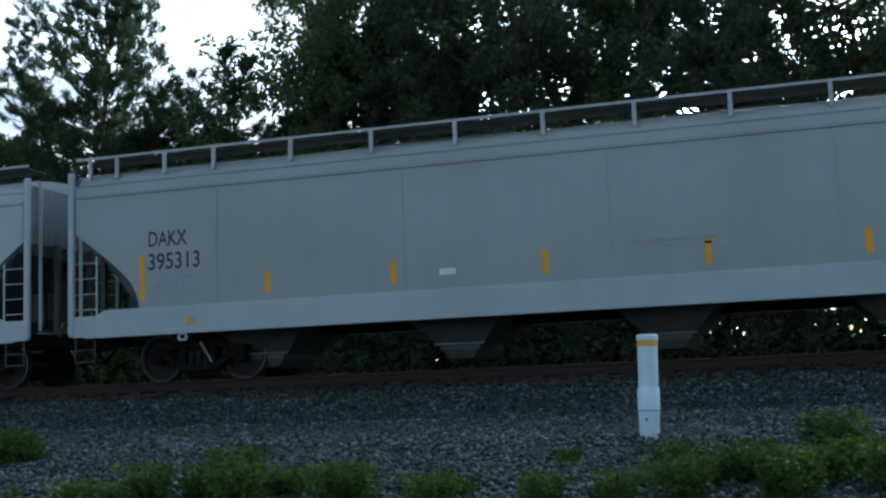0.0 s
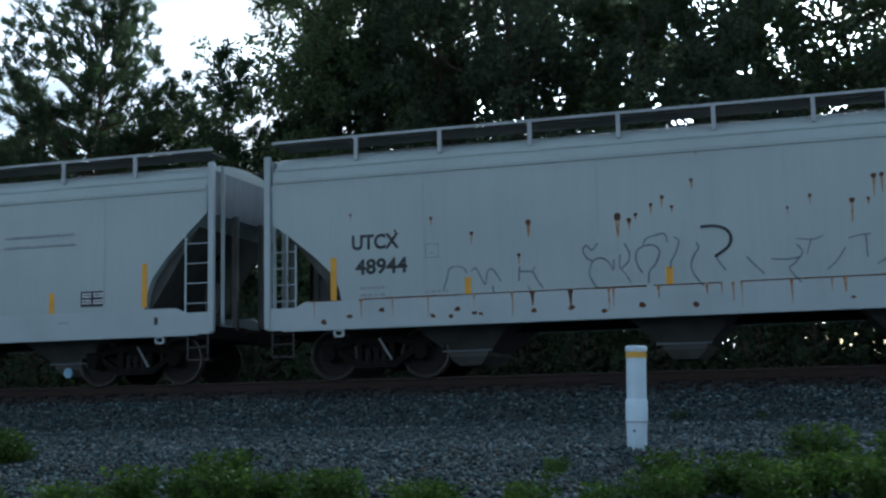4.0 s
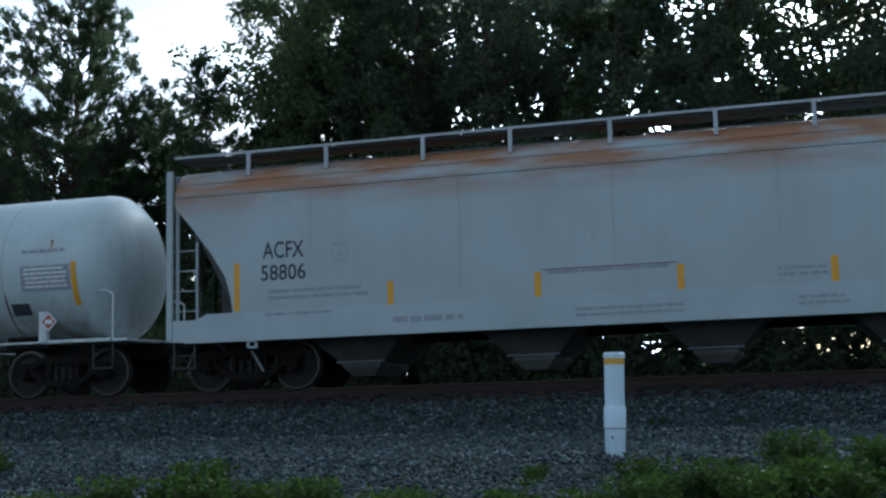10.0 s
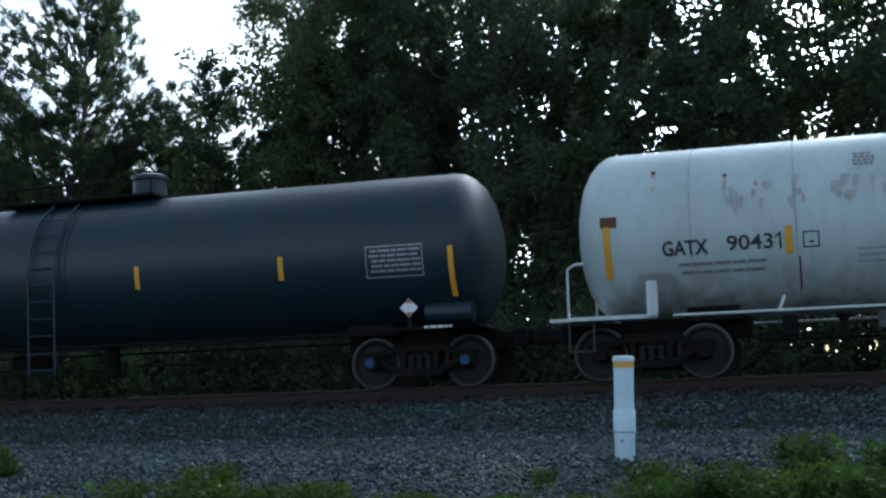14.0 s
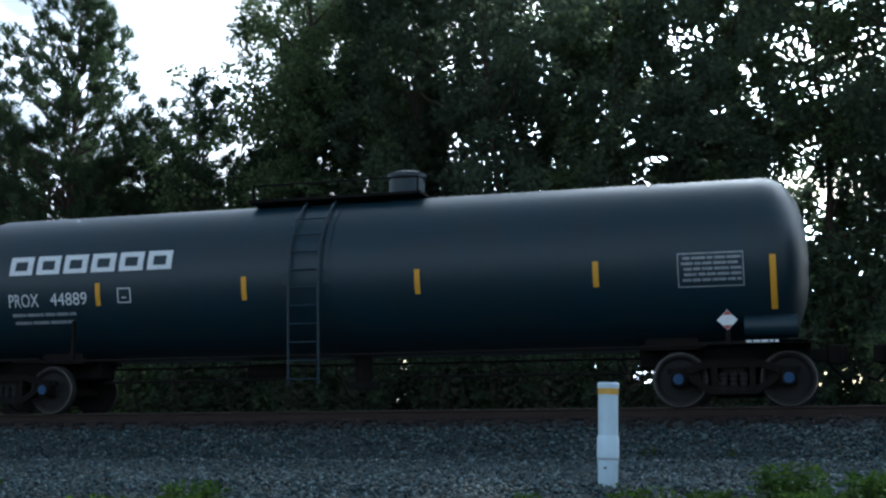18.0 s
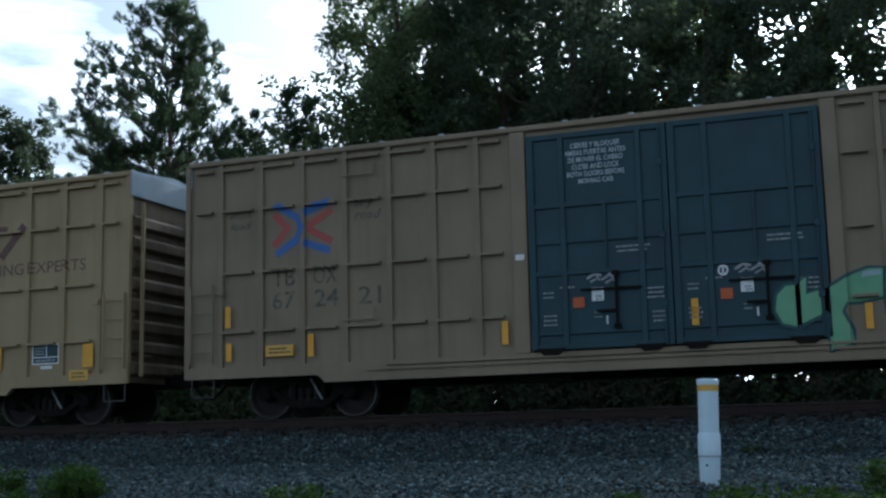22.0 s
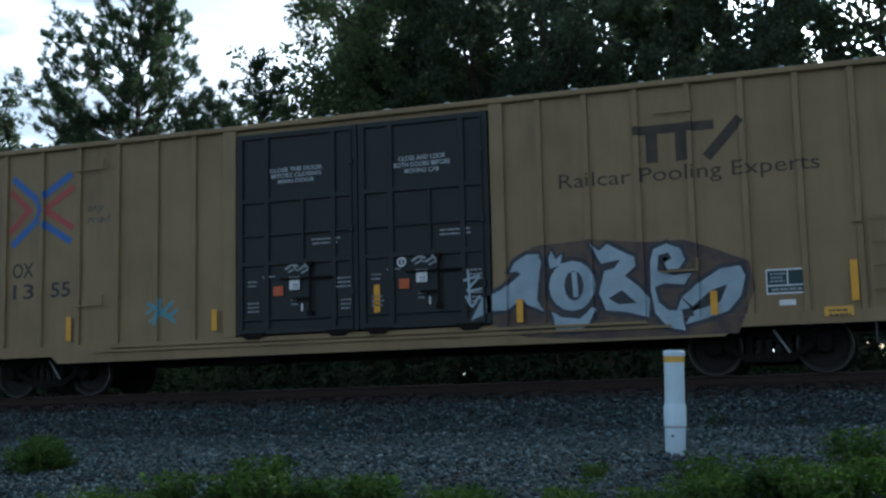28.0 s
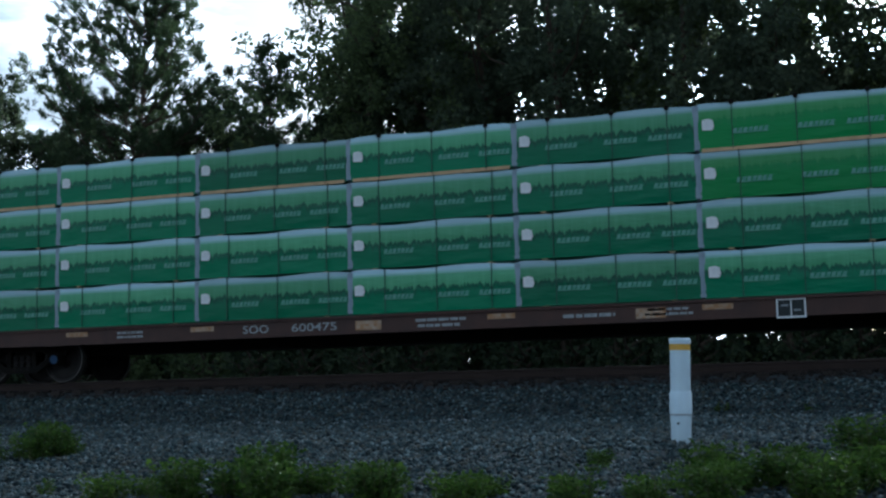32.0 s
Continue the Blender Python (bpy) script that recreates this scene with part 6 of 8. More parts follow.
def motto(car, z=3.60, mat=M_SPRAY_DARK):
    for t, x0, x1 in (("next\nload", -8.47, -7.98), ("any\nroad", -5.85, -5.30)):
        drape(lettering("motto", t, x0, x1, z, z + 0.36, mat, car, RIBSKIN, 0.25, bold=0.02), car["grid"])


def ochre_plate(car, x0, x1, z0, z1):
    part("plate", Shape().box(x0, x1, -HALF - 0.022, -HALF + 0.066, z0, z1, 0.006), M_BAND, car, "yellow enamel plate")
    part("plate_print", rows_of_bars(Shape(), x0 + 0.05, x1 - 0.05, z1 - 0.05, 2, 0.03, 0.04, flat_side(0.026), 2), M_SPRAY_DARK, car)


EACH_DOOR = [("CLOSE THE DOOR\nBEFORE CLOSING\nMAIN DOOR", 4.18, 4.54), ("CIERRE ESTA PUERTA\nANTES DE CERRAR\nLA PUERTA PRINCIPAL", 3.74, 4.07)]
BOTH_DOORS = [("CLOSE AND LOCK\nBOTH DOORS BEFORE\nMOVING CAR", 4.20, 4.56), ("CIERRE Y PONGA\nEL SEGURO EN AMBAS\nPUERTAS ANTES DE\nMOVER EL CARRO", 3.68, 4.12)]

# first box car: dusty tan with green graffiti
h = box_car("dusty tan box car with blue doors and green graffiti", -134.515, M_TAN_DULL, M_DOOR_BLUE, stencils=([("CIERRE Y BLOQUEE\nAMBAS PUERTAS ANTES\nDE MOVER EL CARRO\nCLOSE AND LOCK\nBOTH DOORS BEFORE\nMOVING CAR", 3.85, 4.58)], []))
slogan_sign(h, M_MAROON, 5.05, 6.70, 3.42, 4.05, "RAILCAR POOLING EXPERTS", 3.60, 8.25, 3.02, 3.26)
reporting(h, ("TB", "OX"), ("67", "24", "21"), 2.02, over=0.90, mat=M_WORN)
motto(h, mat=M_WORN)
chevrons(h, -7.52, -6.32, 3.02, 4.05, RIBSKIN)
strips(h, [(3.08, 1.10, 1.51), (6.46, 1.08, 1.57), (-8.45, 1.08, 1.42), (-8.47, 1.72, 2.12), (-6.72, 1.10, 1.52), (-2.95, 1.14, 1.55), (8.45, 1.10, 1.50), (8.42, 1.70, 2.10)], flat_side(0.0, HALF + 0.018))
ochre_plate(h, -7.66, -7.09, 1.13, 1.34)
ochre_plate(h, 7.07, 7.63, 1.16, 1.38)
part("tape_patch", patch(Shape(), -2.72, -2.56, 2.60, 2.70, flat_side(0.016)), M_WHITE, h)


def swell(o, d):
    """An outline grown outwards by d."""
    out, k = [], len(o)
    turn = sum(o[i][0] * o[(i + 1) % k][1] - o[(i + 1) % k][0] * o[i][1] for i in range(k))
    for i in range(k):
        e = Vector((o[(i + 1) % k][0] - o[i - 1][0], o[(i + 1) % k][1] - o[i - 1][1])).normalized() * math.copysign(d, turn)
        out.append((o[i][0] + e.y, max(o[i][1] - e.x, 0.635)))
    return out


def spray(car, shapes, fill, edge, width, labels, grid):
    """Spray-painted shapes, each a filled outline inside a darker rim."""
    for k, o in enumerate(shapes):
        for grow, mat, lift, label in ((width, edge, 0.0, labels[1]), (0.0, fill, 0.004, labels[0])):
            drape(part("graffiti", blot(Shape(), swell(o, grow) if grow else [(x, max(z, 0.645)) for x, z in o], RIBSKIN, lift + 0.0005 * k), mat, car, label), grid)


spray(h, [
    [(1.69, 1.71), (1.83, 1.85), (1.99, 1.86), (2.16, 1.98), (2.14, 1.70), (2.53, 1.8), (2.85, 1.98), (3.11, 2.06), (3.33, 2.06), (3.3, 1.6), (2.99, 1.55), (2.75, 1.54), (2.67, 1.39), (2.81, 1.09), (2.82, 0.89), (2.48, 0.79), (2.47, 1.11), (2.52, 1.3), (2.46, 1.41), (1.97, 1.19), (1.76, 1.25), (1.65, 1.46)],
    [(3.37, 1.99), (3.48, 2.06), (3.72, 2.05), (3.93, 2.02), (4.07, 1.84), (4.09, 1.54), (3.95, 1.36), (4.25, 1.29), (4.33, 0.99), (4.08, 0.96), (3.79, 1.19), (3.92, 0.83), (3.86, 0.68), (3.51, 0.65), (3.47, 0.9), (3.38, 1.25), (3.35, 1.6)],
    [(4.23, 1.93), (4.39, 2.04), (4.68, 2.04), (4.83, 1.93), (5.08, 2.02), (5.17, 1.9), (5.1, 1.67), (4.81, 1.59), (4.75, 1.5), (5.15, 1.57), (5.15, 1.37), (4.88, 1.25), (4.85, 1.11), (5.08, 1.19), (5.28, 1.22), (5.19, 0.94), (4.81, 0.77), (4.52, 0.79), (4.44, 1.13), (4.36, 1.53)],
    [(5.54, 1.97), (5.71, 2.1), (5.95, 2.08), (5.97, 1.74), (5.92, 1.51), (5.72, 1.43), (5.82, 1.19), (5.88, 0.99), (5.76, 0.67), (5.57, 0.64), (5.39, 0.83), (5.32, 1.08), (5.34, 1.2), (5.65, 1.2), (5.57, 1.44), (5.5, 1.68)],
    [(6.1, 1.59), (6.36, 1.86), (6.64, 1.88), (6.58, 1.7), (6.43, 1.6), (6.52, 1.47), (6.92, 1.39), (7.33, 1.32), (7.4, 1.13), (7.25, 0.91), (7.06, 0.78), (6.52, 0.79), (6.44, 0.96), (6.22, 1.16), (6.07, 1.19), (6.13, 0.93), (5.99, 0.94), (5.95, 1.28), (6.0, 1.41)],
    [(5.94, 0.85), (6.29, 0.88), (6.49, 0.65), (5.92, 0.65)]], M_SPRAY_GREEN, M_SPRAY_TEAL, 0.055, ("mint green spray-painted shape", "dark teal spray-paint outline"), True)
for x, z, w in ((3.72, 1.58, 0.085), (3.95, 0.75, 0.04)):
    drape(part("graffiti_shade", blot(Shape(), [(x - w, z), (x, z - w * 1.2), (x + w, z), (x, z + w * 1.6)], RIBSKIN, 0.0085), M_SPRAY_TEAL, h))
for x, z in ((3.15, 1.99), (4.50, 1.97), (5.80, 2.02), (6.45, 1.80), (3.85, 1.94), (4.98, 1.93)):
    drape(part("graffiti_shine", blot(Shape(), [(x - 0.16, z - 0.06), (x + 0.16, z - 0.03), (x + 0.14, z + 0.05), (x - 0.12, z + 0.03)], RIBSKIN, 0.0085), M_SPRAY_PALE, h))
part("graffiti_smear", blot(blot(Shape(), [(7.85, 1.95), (8.25, 2.05), (8.2, 1.90), (7.9, 1.80)], RIBSKIN), [(7.95, 1.55), (8.5, 1.62), (8.4, 1.40), (8.0, 1.42)], RIBSKIN), M_SPRAY_TEAL, h)

def framed_notice(car, x, z):
    """Slate panel of small lines in a white three-field frame, on the car's side sheet."""
    y = -HALF + 0.056
    panel = part("notice_panel", patch(Shape(), x, x + 0.60, z, z + 0.36, flat_side(0.0, HALF - 0.053)), M_DOOR_GREEN, car, "slate notice panel in a white frame")
    part("notice_print", rows_of_bars(rows_of_bars(Shape(), x + 0.04, x + 0.28, z + 0.32, 3, 0.03, 0.03, flat_side(0.0, HALF - 0.051), 4), x + 0.04, x + 0.54, z + 0.07, 1, 0.04, 0.02, flat_side(0.0, HALF - 0.051), 5), M_FADED, panel)
    part("notice_border", Shape().box(x - 0.02, x + 0.62, y - 0.006, y, z - 0.025, z).box(x - 0.02, x + 0.62, y - 0.006, y, z + 0.36, z + 0.385).box(x - 0.02, x, y - 0.006, y, z, z + 0.36).box(x + 0.60, x + 0.62, y - 0.006, y, z, z + 0.36).box(x, x + 0.60, y - 0.007, y, z + 0.105, z + 0.125).box(x + 0.31, x + 0.33, y - 0.007, y, z + 0.125, z + 0.36), M_WHITE, panel)


# second box car: clean tan
i_car = box_car("tan box car with dark blue doors and yellow strips", -154.59, M_TAN, M_DOOR_GREEN, door_foot=1.04, stencils=(EACH_DOOR, BOTH_DOORS))
slogan_sign(i_car, M_MAROON, 5.15, 6.76, 3.45, 4.12, "RAILCAR POOLING EXPERTS", 3.63, 8.28, 3.08, 3.32)
reporting(i_car, ("TB", "OX"), ("64", "06", "70"), 1.97, 0.28, 0.25)
motto(i_car, 3.46)
chevrons(i_car, -7.50, -6.30, 3.04, 4.16, RIBSKIN)
strips(i_car, [(2.90, 1.15, 1.57), (6.25, 1.14, 1.59), (-6.11, 1.14, 1.52)], flat_side(0.0, HALF + 0.002))
strips(i_car, [(-2.74, 1.12, 1.53)], flat_side(0.0, HALF + 0.016))
strips(i_car, [(8.42, 1.11, 1.58), (-8.32, 1.09, 1.57)], flat_side(0.0, HALF + 0.002), w=0.25)
ochre_plate(i_car, -8.40, -7.93, 0.86, 1.07)
ochre_plate(i_car, 7.99, 8.44, 0.85, 1.06)
framed_notice(i_car, 7.06, 1.24)
part("label_square", patch(Shape(), 7.24, 7.52, 1.12, 1.18, RIBSKIN), M_WHITE, i_car)
rnd = random.Random(8)
M_OCHRE_STAIN = material("ochre stain", (0.32, 0.222, 0.082), 0.7, dark=(0.312, 0.232, 0.112), scale=5.0, amount=0.9)
for k in range(16):
    x, z = rnd.choice((-5.55, -4.70, -3.85, -7.35, -8.2, 3.9, 4.75, 5.6)) + rnd.uniform(-0.1, 0.1), rnd.choice((1.15, 1.32, 1.75, 2.4, 3.55)) + rnd.uniform(-0.05, 0.05)
    part("stain", blot(Shape(), [(x + 0.22 * math.cos(u) * rnd.uniform(0.6, 1), z + 0.10 * math.sin(u) * rnd.uniform(0.6, 1)) for u in (0.628 * q for q in range(10))], RIBSKIN, 0.0004 * k), M_OCHRE_STAIN, i_car, "faint ochre stain")

# third box car: ochre, ribs only, grey graffiti
j = box_car("ochre box car with black doors and grey graffiti", -174.50, M_TAN_OCHRE, M_DOOR_BLACK, grid=False, stencils=([(EACH_DOOR[0][0], 3.80, 4.10)], [(BOTH_DOORS[0][0], 3.78, 4.10)]))
slogan_sign(j, M_SIGN_DARK, 5.07, 6.89, 3.60, 4.25, "Railcar Pooling Experts", 3.76, 8.10, 3.20, 3.53)
reporting(j, ("TB", "OX"), ("66", "13", "55"), 1.94, 0.30)
motto(j, 3.36, M_WORN)
chevrons(j, -7.68, -6.18, 3.0, 4.45, RIBSKIN)
strips(j, [(0.36, 1.32, 1.80), (3.01, 1.00, 1.40), (6.31, 0.98, 1.37), (-8.42, 1.06, 1.66), (-6.19, 1.06, 1.52), (-2.95, 1.12, 1.52), (8.52, 1.10, 1.75)], flat_side(0.0, HALF + 0.026))
ochre_plate(j, -8.40, -7.95, 0.86, 1.02)
ochre_plate(j, 8.03, 8.48, 0.86, 1.02)
framed_notice(j, 7.17, 1.29)
part("label_square", patch(Shape(), 7.34, 7.60, 1.08, 1.17, RIBSKIN), M_WHITE, j)
for k, path in enumerate(([(-4.40, 1.36), (-4.12, 1.52), (-3.90, 1.72)], [(-4.44, 1.70), (-4.20, 1.58), (-3.86, 1.34)], [(-4.48, 1.52), (-4.24, 1.62), (-4.02, 1.44), (-3.80, 1.56)], [(-4.26, 1.30), (-4.16, 1.78)])):
    drape(part("graffiti_line", stroke(Shape(), smooth(path, 3), 0.075, RIBSKIN, 0.001 * k), M_SPRAY_SKY, j, "light blue spray-paint scribble"), False)
def oval(x, z, rx, rz, n=16):
    return [(x + rx * math.cos(2 * math.pi * q / n), z + rz * math.sin(2 * math.pi * q / n)) for q in range(n)]


ground_shape = [(2.47, 0.99), (2.52, 1.44), (3.23, 2.31), (4.27, 2.37), (5.17, 2.26), (5.84, 2.26), (6.27, 2.11), (6.91, 1.83), (6.98, 1.40), (6.79, 0.93), (6.68, 0.66), (5.93, 0.66), (4.27, 0.66), (3.12, 0.74)]
drape(part("graffiti_ground", blot(Shape(), ground_shape, RIBSKIN, -0.003), M_SPRAY_PLUM, j, "dim purple spray-paint ground"), False)
GREY_SPRAY = (M_SPRAY_PALE, M_SPRAY_DARK, 0.075, ("pale grey-blue spray-painted shape", "black spray-paint outline"), False)
spray(j, [[(2.82, 1.88), (2.91, 2.05), (3.14, 2.18), (3.35, 2.17), (3.41, 2.02), (3.34, 1.7), (3.3, 1.38), (3.44, 1.17), (3.12, 1.31), (3.03, 1.42), (2.76, 1.22), (2.53, 1.22), (2.14, 1.08), (2.33, 1.43), (2.7, 1.59), (3.02, 1.84), (2.95, 1.9)],
    [(3.52, 2.09), (3.58, 2.21), (3.65, 2.06), (3.77, 2.15), (3.73, 1.95), (3.55, 1.91)],
    [(3.55, 1.17), (3.73, 1.06), (4.04, 1.02), (4.27, 1.2), (4.34, 1.18), (4.19, 0.89), (3.93, 0.8), (3.64, 0.84)],
    oval(3.93, 1.59, 0.41, 0.43)], *GREY_SPRAY)
spray(j, [[(4.36, 2.09), (4.27, 2.29), (4.41, 2.16), (4.56, 2.27), (4.78, 2.14), (5.01, 2.02), (5.03, 1.87), (4.84, 1.71), (5.09, 1.5), (5.25, 1.3), (5.22, 0.99), (4.84, 1.1), (4.5, 1.14), (4.39, 1.44), (4.5, 1.83)],
    [(5.28, 1.93), (5.34, 2.13), (5.56, 2.21), (5.78, 2.12), (5.86, 1.92), (5.75, 1.78), (5.56, 1.77), (5.51, 1.89), (5.64, 1.96), (5.59, 2.06), (5.42, 2.02), (5.39, 1.76), (5.67, 1.67), (5.97, 1.7), (5.83, 1.51), (5.5, 1.55), (5.34, 1.49), (5.39, 1.24), (5.55, 1.09), (5.77, 1.08), (5.83, 0.74), (5.55, 0.8), (5.33, 1.05), (5.27, 1.45)]], *GREY_SPRAY)
spray(j, [[(5.69, 1.08), (5.78, 1.3), (6.1, 1.54), (6.43, 1.74), (6.75, 1.77), (6.83, 1.6), (6.74, 1.27), (6.53, 1.04), (6.15, 0.92), (5.83, 0.84), (5.96, 1.05), (6.4, 1.19), (6.53, 1.47), (6.26, 1.39), (5.94, 1.12)]], *GREY_SPRAY)
for o in (oval(3.96, 1.59, 0.17, 0.26, 12), [(4.44, 1.94), (4.78, 1.99), (4.67, 1.85), (4.5, 1.81)], [(4.55, 1.34), (4.78, 1.47), (5.03, 1.24), (4.72, 1.23)]):
    drape(part("graffiti_shade", blot(Shape(), o, RIBSKIN, 0.010), M_SPRAY_DARK, j), False)
drape(part("graffiti_shine", stroke(Shape(), [(3.97, 1.80), (3.99, 1.42)], 0.09, RIBSKIN, 0.012), M_SPRAY_PALE, j), False)
for k, path in enumerate(([(2.02, 1.78), (2.30, 1.84), (2.08, 1.60), (2.34, 1.62)], [(2.05, 1.50), (2.16, 1.32), (2.30, 1.48), (2.42, 1.30)], [(2.10, 1.95), (2.12, 1.40)])):
    part("graffiti_line", stroke(Shape(), smooth(path, 3), 0.045, flat_side(0.0, HALF + 0.056), 0.001 * k), M_SPRAY_PALE, j, "pale spray-paint scribble on the door")


# ---- flat car with a centre beam, and its lumber ----
K = -196.33
flat = thing("centre_beam_flat_car", "oxide brown centre-beam flat car with white lettering", "flat car", "cars of the freight train")
TRAIN.append((flat, K))
FH = 11.34
for y in (-1, 1):
    a, b = sorted((y * 1.50, y * 1.62))
    part("side_sill", Shape().prism([(-FH, 0.74), (-8.0, 0.70), (8.0, 0.70), (FH, 0.74), (FH, 1.0), (-FH, 1.0)], a, b), M_BROWN, flat)
    part("sill_flange", Shape().box(-FH, FH, min(y * 1.44, y * 1.66), max(y * 1.44, y * 1.66), 0.985, 1.03), M_BROWN, flat)
part("deck", Shape().box(-FH, FH, -1.50, 1.50, 0.92, 1.02), M_BROWN, flat)
part("centre_sill", Shape().box(-FH - 0.3, FH + 0.3, -0.3, 0.3, 0.55, 0.95), M_STEEL, flat)
for i in range(15):
    x = -10.9 + 21.8 * i / 14
    part("beam_post", Shape().box(x - 0.09, x + 0.09, -0.16, 0.16, 1.02, 4.30), M_BROWN, flat)
part("beam_top", Shape().box(-FH, FH, -0.30, 0.30, 4.22, 4.36, 0.02), M_BROWN, flat)
for e in (-1, 1):
    x = e * FH
    for y in (-1, 1):
        part("bulkhead_post", Shape().box(min(x - e * 0.18, x + e * 0.16), max(x - e * 0.18, x + e * 0.16), y * 1.45 - 0.14, y * 1.45 + 0.14, 1.02, 4.36, 0.02), M_BROWN, flat)
    part("bulkhead", Shape().box(x - 0.05, x + 0.05, -1.32, 1.32, 1.02, 4.28), M_BROWN, flat, "brown ribbed end bulkhead")
    for k in range(5):
        part("bulkhead_rib", Shape().box(min(x, x + e * 0.13), max(x, x + e * 0.13), -1.30, 1.30, 1.4 + 0.62 * k, 1.52 + 0.62 * k), M_BROWN, flat)
    part("end_plate", Shape().box(x - 0.07, x + 0.12, -1.625, -1.59, 1.36, 2.47, 0.01), M_RUST_LIGHT, flat, "upright tan plate on the bulkhead post")
    part("end_ladder", ladder(Shape(), x + e * 0.16, x + e * 0.20, -1.50, 1.2, 4.2, 9), M_BROWN, flat)
    part("corner_box", Shape().box(x - 0.15, x + 0.13, -1.66, -1.60, 1.03, 1.24, 0.015), M_DOOR_BLUE, flat, "blue corner bracket")
    part("sill_step", Shape().pipe([(x - e * 1.2, -1.6, 1.0), (x - e * 1.2, -1.6, 0.42), (x - e * 1.65, -1.6, 0.42), (x - e * 1.65, -1.6, 0.75)], 0.018), M_STEP, flat)
    coupler(flat, x + e * 0.35, e)
gear(flat, (-9.15, 9.15), lever=False, caps=True)
FS = flat_side(0.004)
lettering("reporting_mark", "SOO", -3.73, -3.20, 0.78, 0.93, M_DIM, flat, FS, bold=0.012)
lettering("car_number", "600475", -2.73, -1.82, 0.78, 0.93, M_DIM, flat, FS, bold=0.012)
small_print(flat, M_DIM, [(-0.3, 0.65, 0.92, 2, 0.05, 0.05), (2.4, 3.3, 0.88, 1, 0.06, 0.04), (8.9, 9.4, 0.95, 1, 0.05, 0.04), (3.8, 4.6, 0.92, 2, 0.04, 0.04), (-6.5, -5.9, 0.92, 2, 0.04, 0.04)], FS, 90)
for x in (-4.6, 1.3, 5.0, 8.2, -7.4, -10.2):
    part("rust_patch", patch(Shape(), x - 0.25, x + 0.25, 0.86, 0.95, FS), M_RUST_RUN, flat, "orange rust patch on the sill")
for x in (-1.2, 3.9):
    part("worn_patch", patch(Shape(), x - 0.25, x + 0.25, 0.76, 0.93, FS), M_RUST_RUN, flat)
part("notice_panel", patch(Shape(), 5.955, 6.365, 0.70, 0.96, FS), M_DOOR_BLACK, flat, "dark notice panel in a white frame")
part("notice_print", patch(patch(Shape(), 6.01, 6.12, 0.86, 0.89, flat_side(0.007)), 6.20, 6.31, 0.78, 0.81, flat_side(0.007)), M_DIM, flat)
part("notice_divider", Shape().box(6.15, 6.17, -1.634, -1.627, 0.70, 0.96), M_WHITE, flat)
part("notice_border", Shape().box(5.93, 6.39, -1.634, -1.627, 0.67, 0.70).box(5.93, 6.39, -1.634, -1.627, 0.96, 0.985).box(5.93, 5.955, -1.634, -1.627, 0.70, 0.96).box(6.365, 6.39, -1.634, -1.627, 0.70, 0.96), M_WHITE, flat)


def wrap_mesh(seed, mat):
    """A wrapped bundle, slightly slack: the sheet bulges and sags between its straps."""
    rnd = np.random.RandomState(seed)
    L, Wd, Hh = 3.10, 1.22, 0.79
    nx, nz = 22, 8
    pts, fs = [], []
    wob = rnd.uniform(-1, 1, (nx + 1, nz + 1)) * 0.010
    for i in range(nx + 1):
        for k in range(nz + 1):
            u, w = i / nx, k / nz
            bulge = 0.018 * math.sin(math.pi * w) * (0.6 + 0.4 * math.sin(u * math.pi * 3) ** 2)
            sag = 0.02 * math.sin(u * math.pi * 3 + seed) * (w > 0.99)
            pts.append((-L / 2 + L * u, -Wd / 2 - bulge - wob[i, k] * (0 < k < nz), Hh * w + sag - 0.012 * (k == nz) * (i in (0, nx))))
    for i in range(nx):
        for k in range(nz):
            a = i * (nz + 1) + k
            fs.append((a, a + nz + 1, a + nz + 2, a + 1))
    s = Shape().add(pts, fs)
    top, low = [i * (nz + 1) + nz for i in range(nx + 1)], [i * (nz + 1) for i in range(nx + 1)]
    k0 = len(s.v)
    for i in range(nx + 1):
        x, _, z = s.v[top[i]]
        s.v += [(x, Wd / 2, z - 0.005), (x, Wd / 2, 0.0)]
    for i in range(nx):
        b, c = k0 + 2 * i, k0 + 2 * i + 2
        s.f += [(top[i], top[i + 1], c, b), (b, c, c + 1, b + 1), (b + 1, c + 1, low[i + 1], low[i])]
    return s.mesh("wrap", mat, True)


WRAPS = [wrap_mesh(k, M_WRAP) for k in range(4)]
LIME_WRAPS = [wrap_mesh(k, M_WRAP_LIME) for k in range(4)]
fold = Shape()
fold.box(-0.070, 0.070, -0.615, 0.60, 0.01, 0.78, 0.02)
FOLD = fold.mesh("end_fold", M_WRAP_END)
M_STRAP = material("dark green strap", (0.008, 0.045, 0.028), 0.5, dark=(0.02, 0.07, 0.05), scale=9.0)
STRAP = Shape().box(-0.008, 0.008, -0.645, -0.638, 0.0, 0.80).box(-0.010, 0.010, -0.645, 0.61, 0.795, 0.803).mesh("strap", M_STRAP)
CLIP = Shape().box(-0.035, 0.035, -0.668, -0.60, 0.755, 0.818, 0.008).mesh("edge_clip", M_STEEL)
BATTEN = Shape().box(-0.05, 0.05, -0.60, 0.60, -0.025, 0.0).mesh("batten", M_TIMBER)
LABEL_TAG = Shape().add([(-1.48, -0.650, 0.34), (-1.31, -0.652, 0.33), (-1.28, -0.652, 0.40), (-1.30, -0.652, 0.50), (-1.38, -0.652, 0.53), (-1.48, -0.650, 0.51)], [(0, 1, 2, 3, 4, 5)]).mesh("paper_label", M_WHITE)
teeth = [(-0.32, 0.245), (0.27, 0.245)]
